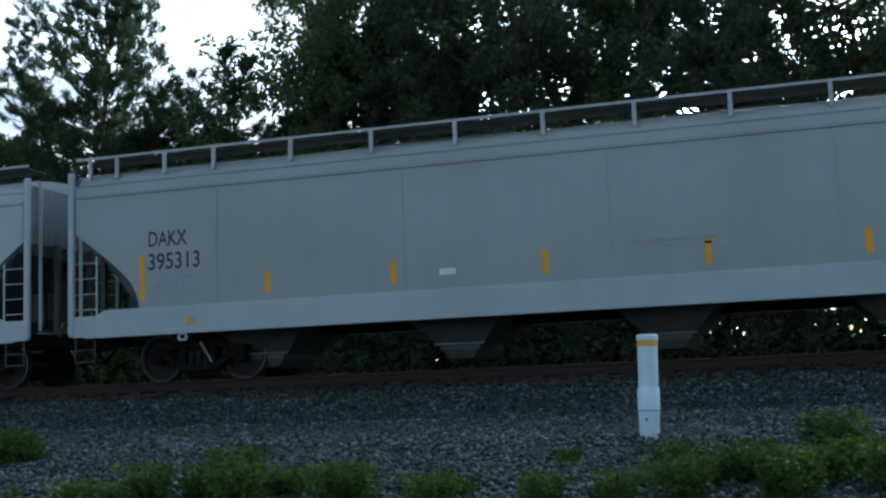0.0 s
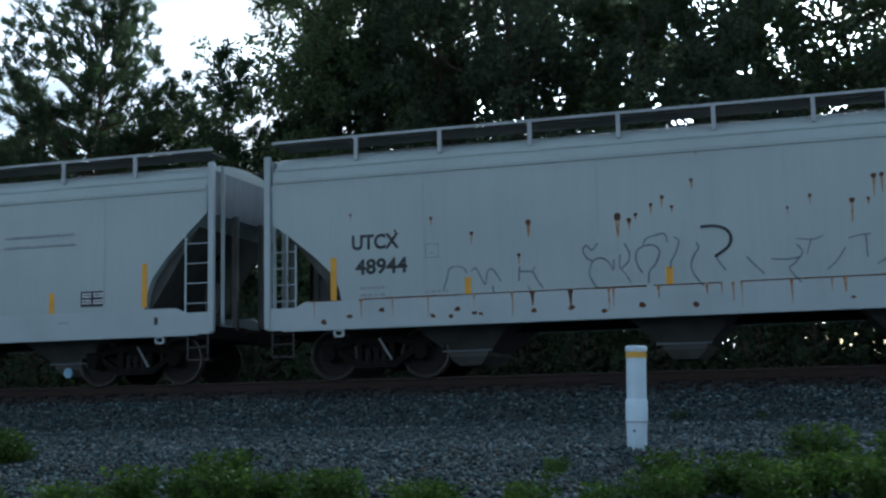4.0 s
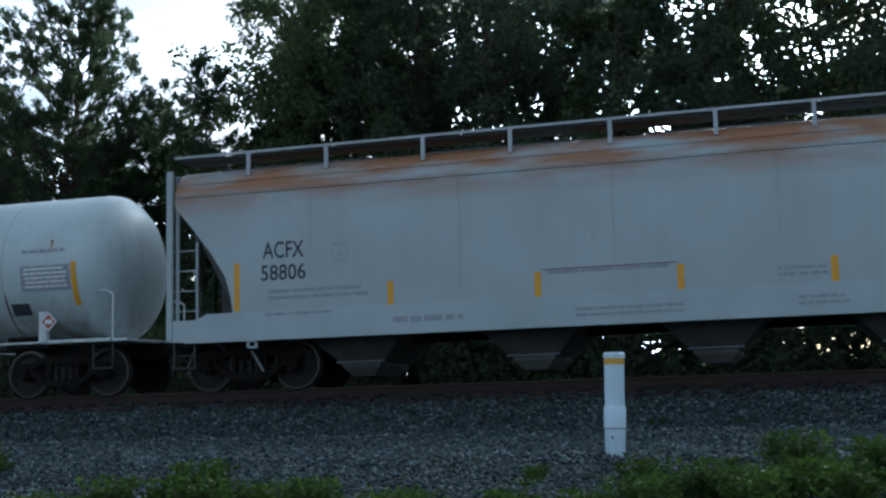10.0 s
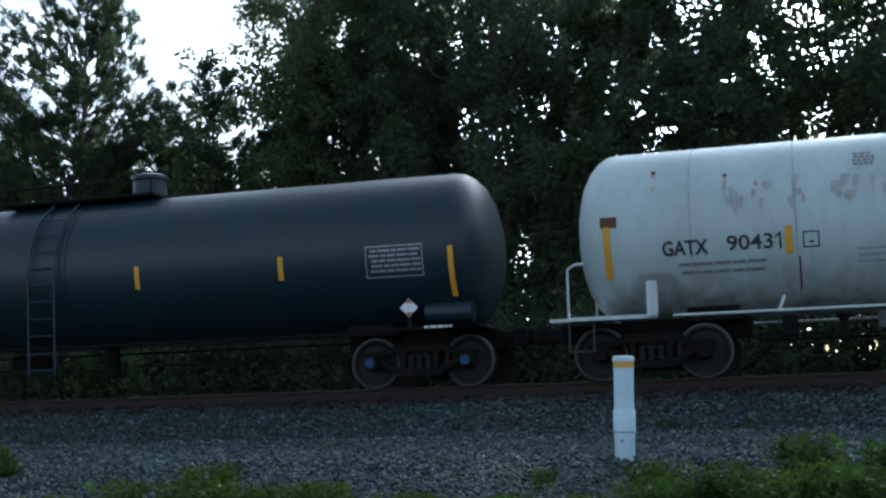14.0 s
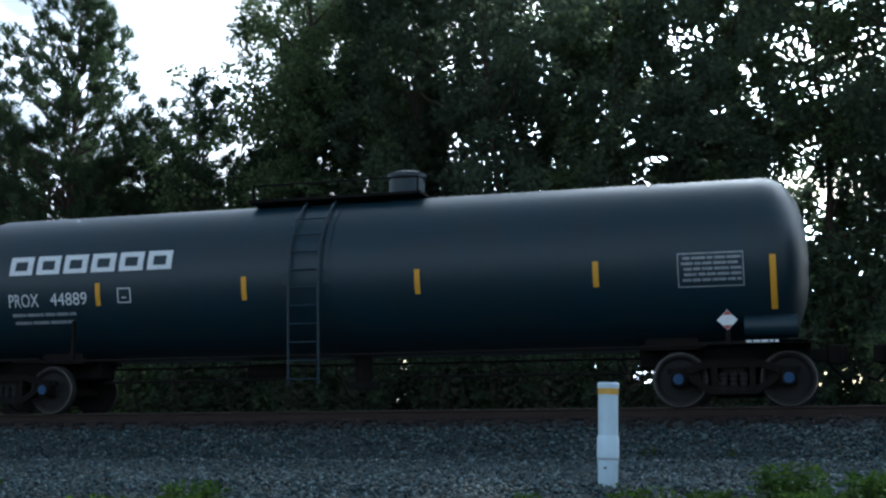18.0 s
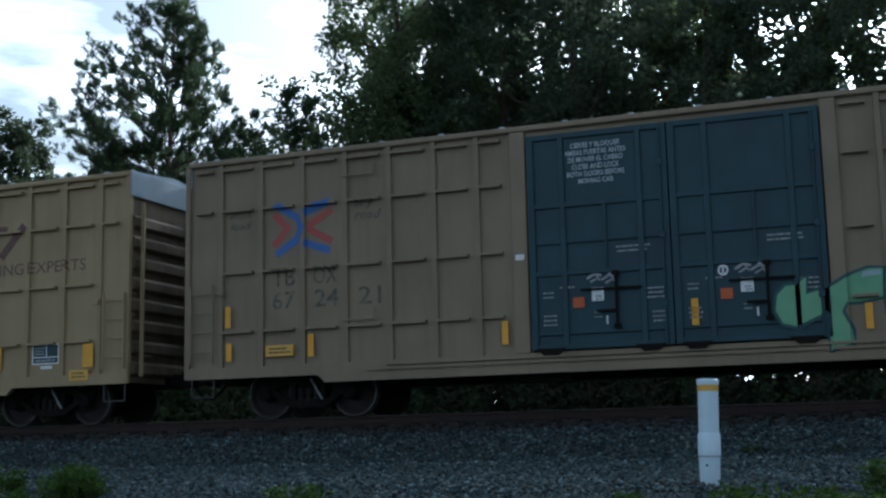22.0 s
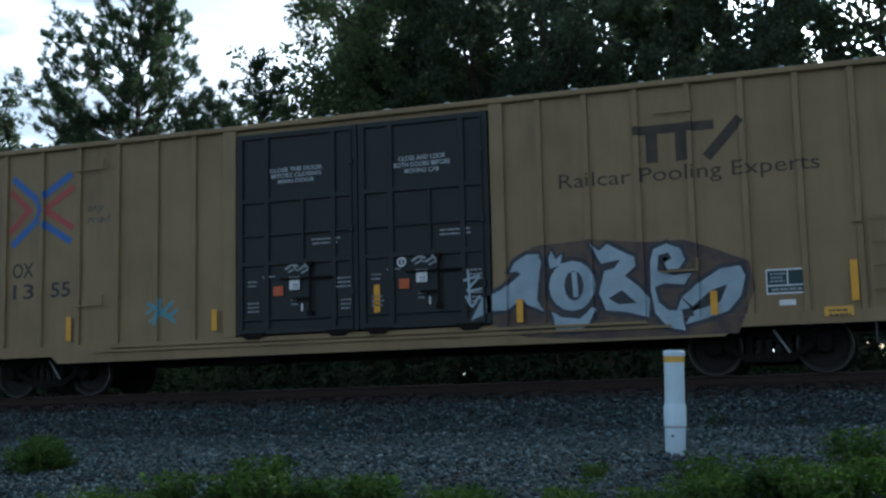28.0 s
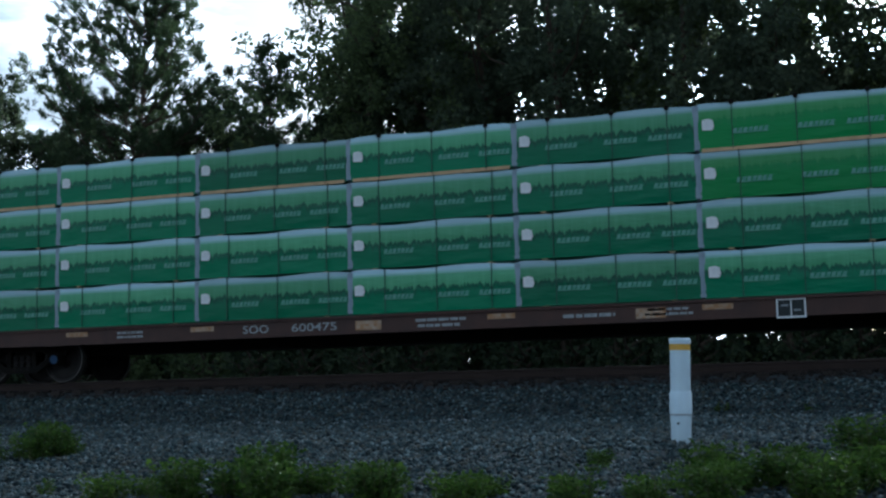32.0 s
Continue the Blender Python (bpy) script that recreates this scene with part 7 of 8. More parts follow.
for q in range(6, -1, -1):
    x = -0.31 + 0.083 * q
    teeth += [(x + 0.062, 0.262), (x + 0.090, 0.335), (x + 0.026, 0.335), (x, 0.262)]
name_bar = Shape().add([(x, -0.641, z) for x, z in teeth], [tuple(range(len(teeth)))])
PRINT_ME = name_bar.mesh("printed_name", material("pale print", (0.13, 0.32, 0.24), 0.45, dark=(0.03, 0.20, 0.11), scale=14.0, amount=0.9))
EDGE = Shape().box(-1.50, 1.50, -0.632, -0.60, -0.03, 0.03).mesh("bare_edge", M_TIMBER)
rnd = random.Random(21)
for side in (-1, 1):
    for col in range(7):
        for row in range(4):
            z = 1.046 + 0.822 * row
            bundle = thing("lumber_bundle", "lumber bundle in green printed wrap, strapped and stacked", "lumber bundle", "bundles on the flat car")
            TRAIN.append((bundle, K + 9.53 - 3.17 * col, side * 0.97, z, 0 if side < 0 else 180))
            lime = (col, row) in ((1, 2), (1, 3), (0, 2))
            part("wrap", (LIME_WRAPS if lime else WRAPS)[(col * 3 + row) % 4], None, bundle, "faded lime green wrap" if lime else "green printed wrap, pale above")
            for e in (-1, 1):
                part("end_fold", FOLD, None, bundle, "pale folded wrap end", at=pose(e * 1.555, 0, 0, 0, 0, 3 * e))
            for x in (-0.95, 0.10, 1.12):
                x += rnd.uniform(-0.06, 0.06)
                part("strap", STRAP, None, bundle, "thin dark strap", at=pose(x, 0, 0))
                if row == 3:
                    part("edge_clip", CLIP, None, bundle, "black edge protector under the strap", at=pose(x, 0, 0))
            for x in (-1.1, 1.1):
                part("batten", BATTEN, None, bundle, at=pose(x, 0, 0))
            slip = rnd.uniform(-0.1, 0.1)
            for x in (-0.62, 0.42, 1.18):
                part("printed_name", PRINT_ME, None, bundle, "pale printed name bar", at=pose(x + slip, 0, 0))
            if rnd.random() < 0.8:
                part("paper_label", LABEL_TAG, None, bundle, "white paper label")
            if row == 3 and rnd.random() < 0.7:
                part("bare_edge", EDGE, None, bundle, "bare lumber edge under the wrap")


# ---- ground, track and the white marker post ----
PROFILE = [(-400, -1.9), (-20, -1.8), (4.0, -1.70), (6.5, -1.52), (9.3, -1.295), (12.5, -1.02), (16.0, -0.965), (19.15, -0.90), (19.35, -0.88), (TRACK_Y - 1.50, -0.36), (TRACK_Y - 1.40, -0.33), (TRACK_Y - 1.2, -0.22), (TRACK_Y + 1.3, -0.22), (TRACK_Y + 2.9, -1.0), (30, -1.15), (60, -1.0), (3000, -1.0)]


def ground_z(x, y):
    for (ya, za), (yb, zb) in zip(PROFILE, PROFILE[1:]):
        if y <= yb:
            z = za + (zb - za) * (y - ya) / (yb - ya)
            break
    near = 1.0 if 0 < y < 21 else 0.0
    return z + near * 0.035 * noise.noise(Vector((x * 0.5, y * 0.5, 0))) + near * 0.018 * noise.noise(Vector((x * 2.1, y * 2.1, 3)))


ys = sorted({p[0] for p in PROFILE} | {4.0 + 0.4 * i for i in range(42)} | {TRACK_Y - 1.45 + 0.2 * i for i in range(4)} | {-100.0, 0.0, 90.0, 200.0, 700.0})
xs = [-3000, -900, -300, -120, -60] + [-40 + 0.6 * i for i in range(95)] + [20, 40, 80, 200, 700, 3000]
pts = [(x, y, ground_z(x, y)) for x in xs for y in ys]
n = len(ys)
fs = [(i * n + k, (i + 1) * n + k, (i + 1) * n + k + 1, i * n + k + 1) for i in range(len(xs) - 1) for k in range(n - 1)]
tagged(new("ground", Shape().add(pts, fs).mesh("ground", M_GROUND, True)), "grey gravelly earth rising to the ballast shoulder", "ground", kind="structure")


def scatter(name, count, x0, x1, y0, y1, size, seed, mat):
    """Loose stones of eight faces each, lying on the ground."""
    r = np.random.RandomState(seed)
    base = np.array([(1, 0, 0), (-1, 0, 0), (0, 1, 0), (0, -1, 0), (0, 0, 1), (0, 0, -1)], float)
    tri = np.array([(0, 2, 4), (2, 1, 4), (1, 3, 4), (3, 0, 4), (2, 0, 5), (1, 2, 5), (3, 1, 5), (0, 3, 5)])
    Y = r.uniform(y0, y1, count)
    P = np.column_stack([r.uniform(x0, x1, count) * (0.35 + 0.65 * Y / y1), Y])
    z = np.array([ground_z(a, b) for a, b in P])
    z += size * 0.9 * r.uniform(0, 1, count) ** 3
    s = size * r.uniform(0.45, 1.35, (count, 1, 1)) * r.uniform(0.6, 1.2, (count, 6, 1))
    v = base[None] * s * np.array([1.0, 0.85, 0.65])
    v += r.normal(0, size * 0.16, v.shape)
    a, b = r.uniform(0, 6.283, count), r.uniform(-0.6, 0.6, count)
    ca, sa, cb, sb = np.cos(a), np.sin(a), np.cos(b), np.sin(b)
    x, y, zz = v[..., 0], v[..., 1], v[..., 2]
    y, zz = y * cb[:, None] - zz * sb[:, None], y * sb[:, None] + zz * cb[:, None]
    v = np.stack([x * ca[:, None] - y * sa[:, None] + P[:, 0:1], x * sa[:, None] + y * ca[:, None] + P[:, 1:2], zz + z[:, None] + size * 0.25], -1)
    faces = (tri[None] + (np.arange(count) * 6)[:, None, None]).reshape(-1, 3)
    me = bpy.data.meshes.new(name)
    me.vertices.add(count * 6)
    me.vertices.foreach_set("co", v.reshape(-1))
    me.loops.add(len(faces) * 3)
    me.loops.foreach_set("vertex_index", faces.reshape(-1))
    me.polygons.add(len(faces))
    me.polygons.foreach_set("loop_start", np.arange(len(faces)) * 3)
    me.update(calc_edges=True)
    me.materials.append(mat)
    return new(name, me)


tagged(scatter("gravel", 17500, -18, 3.2, 19.2, TRACK_Y - 1.46, 0.038, 4, M_STONE), "bluish grey crushed stone on the ballast shoulder", "gravel", kind="stuff")
tagged(scatter("gravel", 560, -18, 3.2, 19.18, 19.30, 0.040, 5, M_STONE_PALE), "pale line of dusty stones at the shoulder's foot", "gravel", kind="stuff")
tagged(scatter("gravel", 57000, -17.3, 2.4, 12.0, 19.5, 0.037, 1, M_STONE), "bluish grey crushed stone ballast", "gravel", kind="stuff")
tagged(scatter("gravel", 25000, -10.8, 1.4, 7.5, 12.2, 0.030, 2, M_STONE), "grey crushed stone between the weeds", "gravel", kind="stuff")
tagged(scatter("gravel", 12500, -20, 4.5, TRACK_Y - 1.50, TRACK_Y + 1.3, 0.042, 3, M_STONE_DARK), "dark crushed stone between the rails", "gravel", kind="stuff")

track = thing("track", "rusty rails on creosoted timber sleepers", "railway track", kind="structure")
for y in (-0.755, 0.755):
    o = [(-0.07, -0.175), (0.07, -0.175), (0.07, -0.160), (0.012, -0.135), (0.012, -0.045), (0.036, -0.035), (0.036, -0.006), (0.026, 0.0), (-0.026, 0.0), (-0.036, -0.006), (-0.036, -0.035), (-0.012, -0.045), (-0.012, -0.135), (-0.07, -0.160)]
    part("rail", Shape().loft([[(x, TRACK_Y + y + a, b) for a, b in o] for x in (-320, -60, -20, 0, 20, 300)]), M_RAIL, track, "rust-brown steel rail")
    part("rail_head", Shape().box(-320, 300, TRACK_Y + y - 0.022, TRACK_Y + y + 0.022, -0.004, 0.003), M_RAIL_TOP, track, "bright worn rail head")
TIE = Shape().box(-0.11, 0.11, -1.28, 1.28, -0.17, 0.0, 0.012).mesh("sleeper", M_TIE)
PLATE = Shape().box(-0.09, 0.09, -0.16, 0.16, 0.0, 0.012).box(-0.05, -0.03, 0.08, 0.10, 0.012, 0.04).box(0.03, 0.05, -0.10, -0.08, 0.012, 0.04).mesh("tie_plate", M_RAIL)
for i in range(92):
    x = -38 + 0.53 * i
    part("sleeper", TIE, None, track, at=pose(x, TRACK_Y, -0.185, 0, 0, math.sin(i * 1.7) * 0.8))
    part("tie_plate", PLATE, None, track, at=pose(x, TRACK_Y - 0.755, -0.187))

post = thing("marker_post", "white plastic marker post with an amber band, weathered", "marker post", at=pose(-1.936, 12.5, 0, 0, 1.6, 0))
pz = -1.022
part("pipe", Shape().lathe([(0.42, 0.0), (0.42, 0.098), (1.02, 0.100), (1.022, 0.06)], 28, "z"), M_PVC, post, smooth=True, at=pose(0, 0, pz))
part("sleeve", Shape().lathe([(0.30, 0.09), (0.302, 0.110), (0.505, 0.110), (0.52, 0.100)], 28, "z"), M_PVC, post, "white pipe sleeve", smooth=True, at=pose(0, 0, pz))
part("foot", Shape().lathe([(-0.25, 0.060), (0.0, 0.075), (0.07, 0.098), (0.297, 0.104)], 28, "z"), M_PVC, post, "white pipe foot, tapering into the stones", smooth=True, at=pose(0, 0, pz))
part("joint", Shape().lathe([(0.288, 0.100), (0.289, 0.1085), (0.300, 0.1085), (0.301, 0.100)], 28, "z"), M_FADED, post, "dark joint line", at=pose(0, 0, pz))
part("band", Shape().lathe([(0.925, 0.097), (0.926, 0.1025), (0.985, 0.1025), (0.986, 0.097)], 28, "z"), M_BAND, post, "amber plastic band", at=pose(0, 0, pz))
part("cap", Shape().lathe([(0.988, 0.09), (0.989, 0.108), (1.03, 0.108), (1.045, 0.095), (1.05, 0.0)], 28, "z"), M_PVC, post, "white pipe cap", smooth=True, at=pose(0, 0, pz))
part("screw", Shape().rod((-0.01, -0.100, 0.21), (-0.01, -0.112, 0.21), 0.012, 8), M_STEEL, post, at=pose(0, 0, pz))


# ---- plants ----
def cards(points, ways, length, width, seed):
    """Leaf-shaped rhombs at points, each along its way; arrays of size n x 3."""
    r = np.random.RandomState(seed)
    n = len(points)
    ways = ways / np.linalg.norm(ways, axis=1, keepdims=True)
    side = np.cross(ways, r.normal(size=(n, 3)))
    side /= np.linalg.norm(side, axis=1, keepdims=True) + 1e-9
    L = (length * r.uniform(0.6, 1.3, n))[:, None]
    Wd = (width * r.uniform(0.6, 1.3, n))[:, None]
    up = np.cross(side, ways)
    v = np.stack([points - ways * L / 2, points + side * Wd / 2 + up * Wd * 0.15, points + ways * L / 2, points - side * Wd / 2 + up * Wd * 0.15], 1)
    return v.reshape(-1, 3)


def cards_mesh(name, v, mat):
    n = len(v) // 4
    me = bpy.data.meshes.new(name)
    me.vertices.add(4 * n)
    me.vertices.foreach_set("co", v.reshape(-1))
    me.loops.add(4 * n)
    me.loops.foreach_set("vertex_index", np.arange(4 * n))
    me.polygons.add(n)
    me.polygons.foreach_set("loop_start", np.arange(n) * 4)
    me.update(calc_edges=True)
    me.materials.append(mat)
    return me


def limb(s, a, b, r0, r1, rnd, bend=0.12, steps=4):
    """A tapered, slightly crooked limb; returns its points."""
    a, b = Vector(a), Vector(b)
    pts, k = [], (b - a).length * bend
    for i in range(steps + 1):
        u = i / steps
        w = Vector((rnd.uniform(-k, k), rnd.uniform(-k, k), rnd.uniform(-k, k) * 0.5)) * (0 < i < steps) * 0.5
        pts.append(a.lerp(b, u) + w)
    for i in range(steps):
        s.rod(pts[i], pts[i + 1], r0 + (r1 - r0) * i / steps, 7, r0 + (r1 - r0) * (i + 1) / steps)
    return pts


def broadleaf_meshes(seed, height, radius, low, leaves, leaf=0.30, open_=0.0):
    """Trunk and crown: clumps of leaves at the ends of limbs, uneven in outline."""
    rnd, r = random.Random(seed), np.random.RandomState(seed)
    s = Shape()
    limb(s, (0, 0, -0.3), (rnd.uniform(-0.5, 0.5), 0, height * 0.86), 0.26, 0.06, rnd, 0.03, 6)
    clumps = []
    for i in range(46):
        u = (i + rnd.random()) / 46
        z = low + (height - low) * u
        reach = radius * math.sqrt(max(0.06, 1 - (2 * u - 0.85) ** 2 * 0.75)) * rnd.uniform(0.35, 1.08)
        a = i * 2.4 + rnd.uniform(-0.5, 0.5)
        end = (reach * math.cos(a), reach * math.sin(a), z)
        if i % 2 == 0:
            limb(s, (0, 0, max(1.0, z - reach * 0.55)), end, 0.07, 0.015, rnd)
        clumps.append((end, rnd.uniform(0.75, 1.5) * radius / 4.2))
    if not open_:
        for i in range(14):
            clumps.append(((rnd.uniform(-1, 1) * radius * 0.4, rnd.uniform(-1, 1) * radius * 0.4, low + (height - low) * rnd.uniform(0.1, 0.9)), radius * 0.42))
    weight = np.array([c[1] ** 2 for c in clumps])
    which = r.choice(len(clumps), leaves, p=weight / weight.sum())
    C, R = np.array([c[0] for c in clumps]), np.array([c[1] for c in clumps])
    d = r.normal(size=(leaves, 3))
    d /= np.linalg.norm(d, axis=1, keepdims=True)
    # sub-clumps give the outline its tufts
    tuft = r.normal(size=(len(clumps), 9, 3))
    tuft /= np.linalg.norm(tuft, axis=2, keepdims=True)
    t = tuft[which, r.randint(0, 9, leaves)]
    pos = C[which] + (t * 0.72 + d * 0.42 * r.uniform(0.2, 1.0, (leaves, 1))) * R[which][:, None]
    v = cards(pos, d + np.array([0, 0, -0.3]), leaf, leaf * 0.62, seed)
    return s.mesh("trunk", M_BARK, True), v


def pine_meshes(seed, height, reach_left, reach_right, boughs, twigs, lean=0.25):
    """A straight trunk, boughs that climb outwards, and brushes of needles bunched at the twigs' ends. reach_left, reach_right: (height, reach) up the crown."""
    rnd, r = random.Random(seed), np.random.RandomState(seed)
    s = Shape()
    limb(s, (0, 0, -0.3), (lean, 0, height * 0.98), 0.20, 0.025, rnd, 0.008, 8)
    low, high = reach_left[0][0], reach_left[-1][0]
    pos, way = [], []
    for i in range(boughs):
        u = (i + rnd.random()) / boughs
        z = low + (high - low) * u
        a = i * 2.399 + rnd.uniform(-0.5, 0.5)
        side = reach_right if math.cos(a) > 0 else reach_left
        wide = float(np.interp(z, [w[0] for w in side], [w[1] for w in side]))
        reach = wide * (rnd.uniform(0.40, 0.95) if i % 3 else rnd.uniform(0.90, 1.05))
        end = Vector((lean * z / height + reach * math.cos(a), min(reach, 3.5) * math.sin(a), z))
        foot = max(0.25 * height, z - reach * rnd.uniform(0.35, 0.65) * (1.0 if u < 0.6 else 1.6))
        pts = limb(s, (lean * foot / height, 0, foot), end, 0.045, 0.014, rnd, 0.14)
        n = max(2, int(twigs * (0.35 + 0.65 * reach / 4.0)))
        for k in range(n):
            q = 1.0 if k == 0 else 1 - 0.62 * rnd.random() ** 1.1
            j = min(int(q * 4), 3)
            p = Vector(pts[j]).lerp(Vector(pts[j + 1]), q * 4 - j)
            o = Vector((rnd.gauss(0, 0.30) + 0.12 * math.cos(a), rnd.gauss(0, 0.30), abs(rnd.gauss(0.20, 0.20)))) * (1.0 if k else 0.3)
            tip = p + o
            if k:
                s.rod(p, tip, 0.012, 4, 0.006)
            for h in range(rnd.randint(3, 5)):
                heart = tip + Vector((rnd.gauss(0, 0.10), rnd.gauss(0, 0.10), rnd.gauss(0.02, 0.09)))
                lead = (o * 0.6 + Vector((math.cos(a) * 0.30 + rnd.gauss(0, 0.25), math.sin(a) * 0.30, 0.65))).normalized()
                for b in range(18):
                    w = (lead * rnd.uniform(0.4, 1.3) + Vector((rnd.gauss(0, 0.6), rnd.gauss(0, 0.6), rnd.gauss(0, 0.5)))).normalized()
                    pos.append(heart + lead * 0.22 * rnd.uniform(-0.4, 0.8) + w * 0.10)
                    way.append(w)
    v = cards(np.array(pos), np.array(way), 0.26, 0.042, seed)
    return s.mesh("trunk", M_BARK, True), v


def cut_holes(v, origin, holes, turn):
    """Leaves leave openings where the crown is thin: (x, z, half width, half height) at the tree's depth."""
    q = v.reshape(-1, 4, 3).mean(1)
    ct, st = math.cos(radians(turn)), math.sin(radians(turn))
    c = np.column_stack([q[:, 0] * ct - q[:, 1] * st, q[:, 0] * st + q[:, 1] * ct, q[:, 2]]) + np.array(origin)
    r = np.random.RandomState(len(v) % 1000)
    c = np.column_stack([c[:, 0] * 48 / c[:, 1], c[:, 1], (c[:, 2] + 0.5) * 48 / c[:, 1] - 0.5])   # openings run aslant through the wood
    waves = np.random.RandomState(5)
    rag = sum(np.sin(q * (c[:, 0] * math.cos(w) + c[:, 2] * math.sin(w)) + f) for q, w, f in zip(waves.uniform(12, 42, 10), waves.uniform(0, 3.14, 10), waves.uniform(0, 6.28, 10))) / math.sqrt(5)
    patchy = sum(np.sin(q * (c[:, 0] * math.cos(w) + c[:, 2] * math.sin(w)) + f) for q, w, f in zip(waves.uniform(0.8, 3.2, 6), waves.uniform(0, 3.14, 6), waves.uniform(0, 6.28, 6))) / math.sqrt(3)
    keep = np.ones(len(c), bool)
    for x, z, a, b in holes:
        keep &= ((c[:, 0] - x) / a) ** 2 + ((c[:, 2] - z) / b) ** 2 + 0.85 * rag > 0.25
    # the thinner crowns let small lights through
    thin = (c[:, 0] > -5.5) & (c[:, 2] > 8.5)
    keep &= ~(thin & (rag < -1.45) & (patchy > 0.75))
    keep &= ~((c[:, 2] > 6.0) & (rag < -1.9) & (patchy > 0.5))
    keep |= r.uniform(0, 1, len(c)) < 0.08
    return v.reshape(-1, 4, 3)[keep].reshape(-1, 3)


def plant_tree(name, label, category, x, y, made, mat, holes=(), group="", turn=0.0):
    trunk, v = made
    z = ground_z(x, y)
    tree = thing(name, label, category, group, at=pose(x, y, z, 0, 0, turn))
    part("trunk", trunk, None, tree, "grey-brown trunk and limbs")
    if len(holes):
        v = cut_holes(v, (x, y, z), holes, turn)
    part("crown", cards_mesh("crown", v, mat), None, tree, "uneven leafy crown")
    return tree


HOLES = [(-13.6, 14.6, 0.45, 0.9), (-13.3, 11.3, 0.7, 1.0), (-10.5, 11.7, 1.0, 1.0), (-7.7, 11.1, 0.25, 0.3), (-5.3, 10.2, 0.7, 0.22), (-3.9, 15.2, 1.1, 0.7), (-4.2, 13.6, 0.3, 0.8), (-4.5, 11.2, 0.3, 0.35), (-2.7, 12.0, 0.6, 0.4), (0.2, 14.4, 1.4, 0.8), (0.4, 12.6, 1.5, 0.6), (0.2, 10.1, 1.0, 0.45), (2.3, 9.8, 0.8, 0.5), (3.6, 14.2, 2.2, 1.5)]
HOLES += [(-17.9, 10.4, 0.6, 0.5), (-18.7, 9.8, 0.5, 0.4), (-17.2, 10.0, 0.4, 0.6), (-16.7, 8.3, 0.6, 0.7), (-17.2, 7.1, 0.4, 0.4), (-15.3, 16.4, 0.5, 0.4), (-17.5, 11.6, 0.3, 0.25), (-22.3, 9.9, 0.35, 0.3), (-0.2, 8.0, 0.5, 0.5), (-1.6, 4.2, 0.8, 0.5), (0.3, 7.0, 0.5, 0.4), (-2.1, 8.6, 0.3, 0.4)]
HOLES += [(-5.8, 1.8, 1.0, 0.55), (-3.7, 1.6, 0.9, 0.35), (-0.8, 2.0, 0.6, 0.5), (0.1, 1.6, 0.5, 0.4), (-12.0, 1.6, 0.4, 0.25), (-9.7, 1.4, 0.3, 0.2), (-20.4, 1.3, 0.15, 0.15), (2.2, 1.6, 0.6, 0.45), (-25.6, 14.8, 2.6, 3.4)]
TALL_LEFT = [(6.0, 2.0), (9.0, 4.6), (12.0, 5.2), (14.0, 5.3), (15.2, 5.7), (16.1, 5.9), (16.4, 3.9), (17.7, 4.2), (18.1, 2.9), (19.2, 2.0), (19.6, 0.9), (20.0, 0.2)]
TALL_RIGHT = [(6.0, 1.8), (9.0, 3.6), (12.0, 4.4), (13.2, 4.6), (14.8, 4.1), (15.6, 2.5), (16.5, 2.6), (18.3, 2.0), (18.9, 1.3), (19.6, 0.6), (20.0, 0.2)]
YOUNG = [(3.0, 1.2), (8.0, 1.7), (11.5, 1.5), (13.4, 1.05), (14.2, 0.6), (15.0, 0.15)]
plant_tree("pine_tree", "tall pine tree with a rounded crown against the sky", "pine tree", -30.4, 46.0, pine_meshes(3, 20.1, TALL_LEFT, TALL_RIGHT, 170, 15, 0.7), M_NEEDLE)
plant_tree("pine_tree", "slender young pine beside the broad-leaved trees", "pine tree", -23.4, 45.0, pine_meshes(8, 15.1, YOUNG, YOUNG, 60, 14), M_NEEDLE)
BIG = [broadleaf_meshes(11, 24.0, 5.4, 5.5, 52000, 0.22), broadleaf_meshes(12, 22.0, 4.8, 4.5, 42000, 0.22), broadleaf_meshes(13, 21.0, 4.6, 4.0, 46000, 0.20, open_=1.0), broadleaf_meshes(14, 13.4, 3.6, 1.2, 56000, 0.20), broadleaf_meshes(17, 15.6, 3.0, 1.5, 36000, 0.20)]
BACK = [broadleaf_meshes(15, 24.0, 5.6, 4.5, 21000, 0.36), broadleaf_meshes(16, 22.0, 5.2, 4.0, 20000, 0.36)]
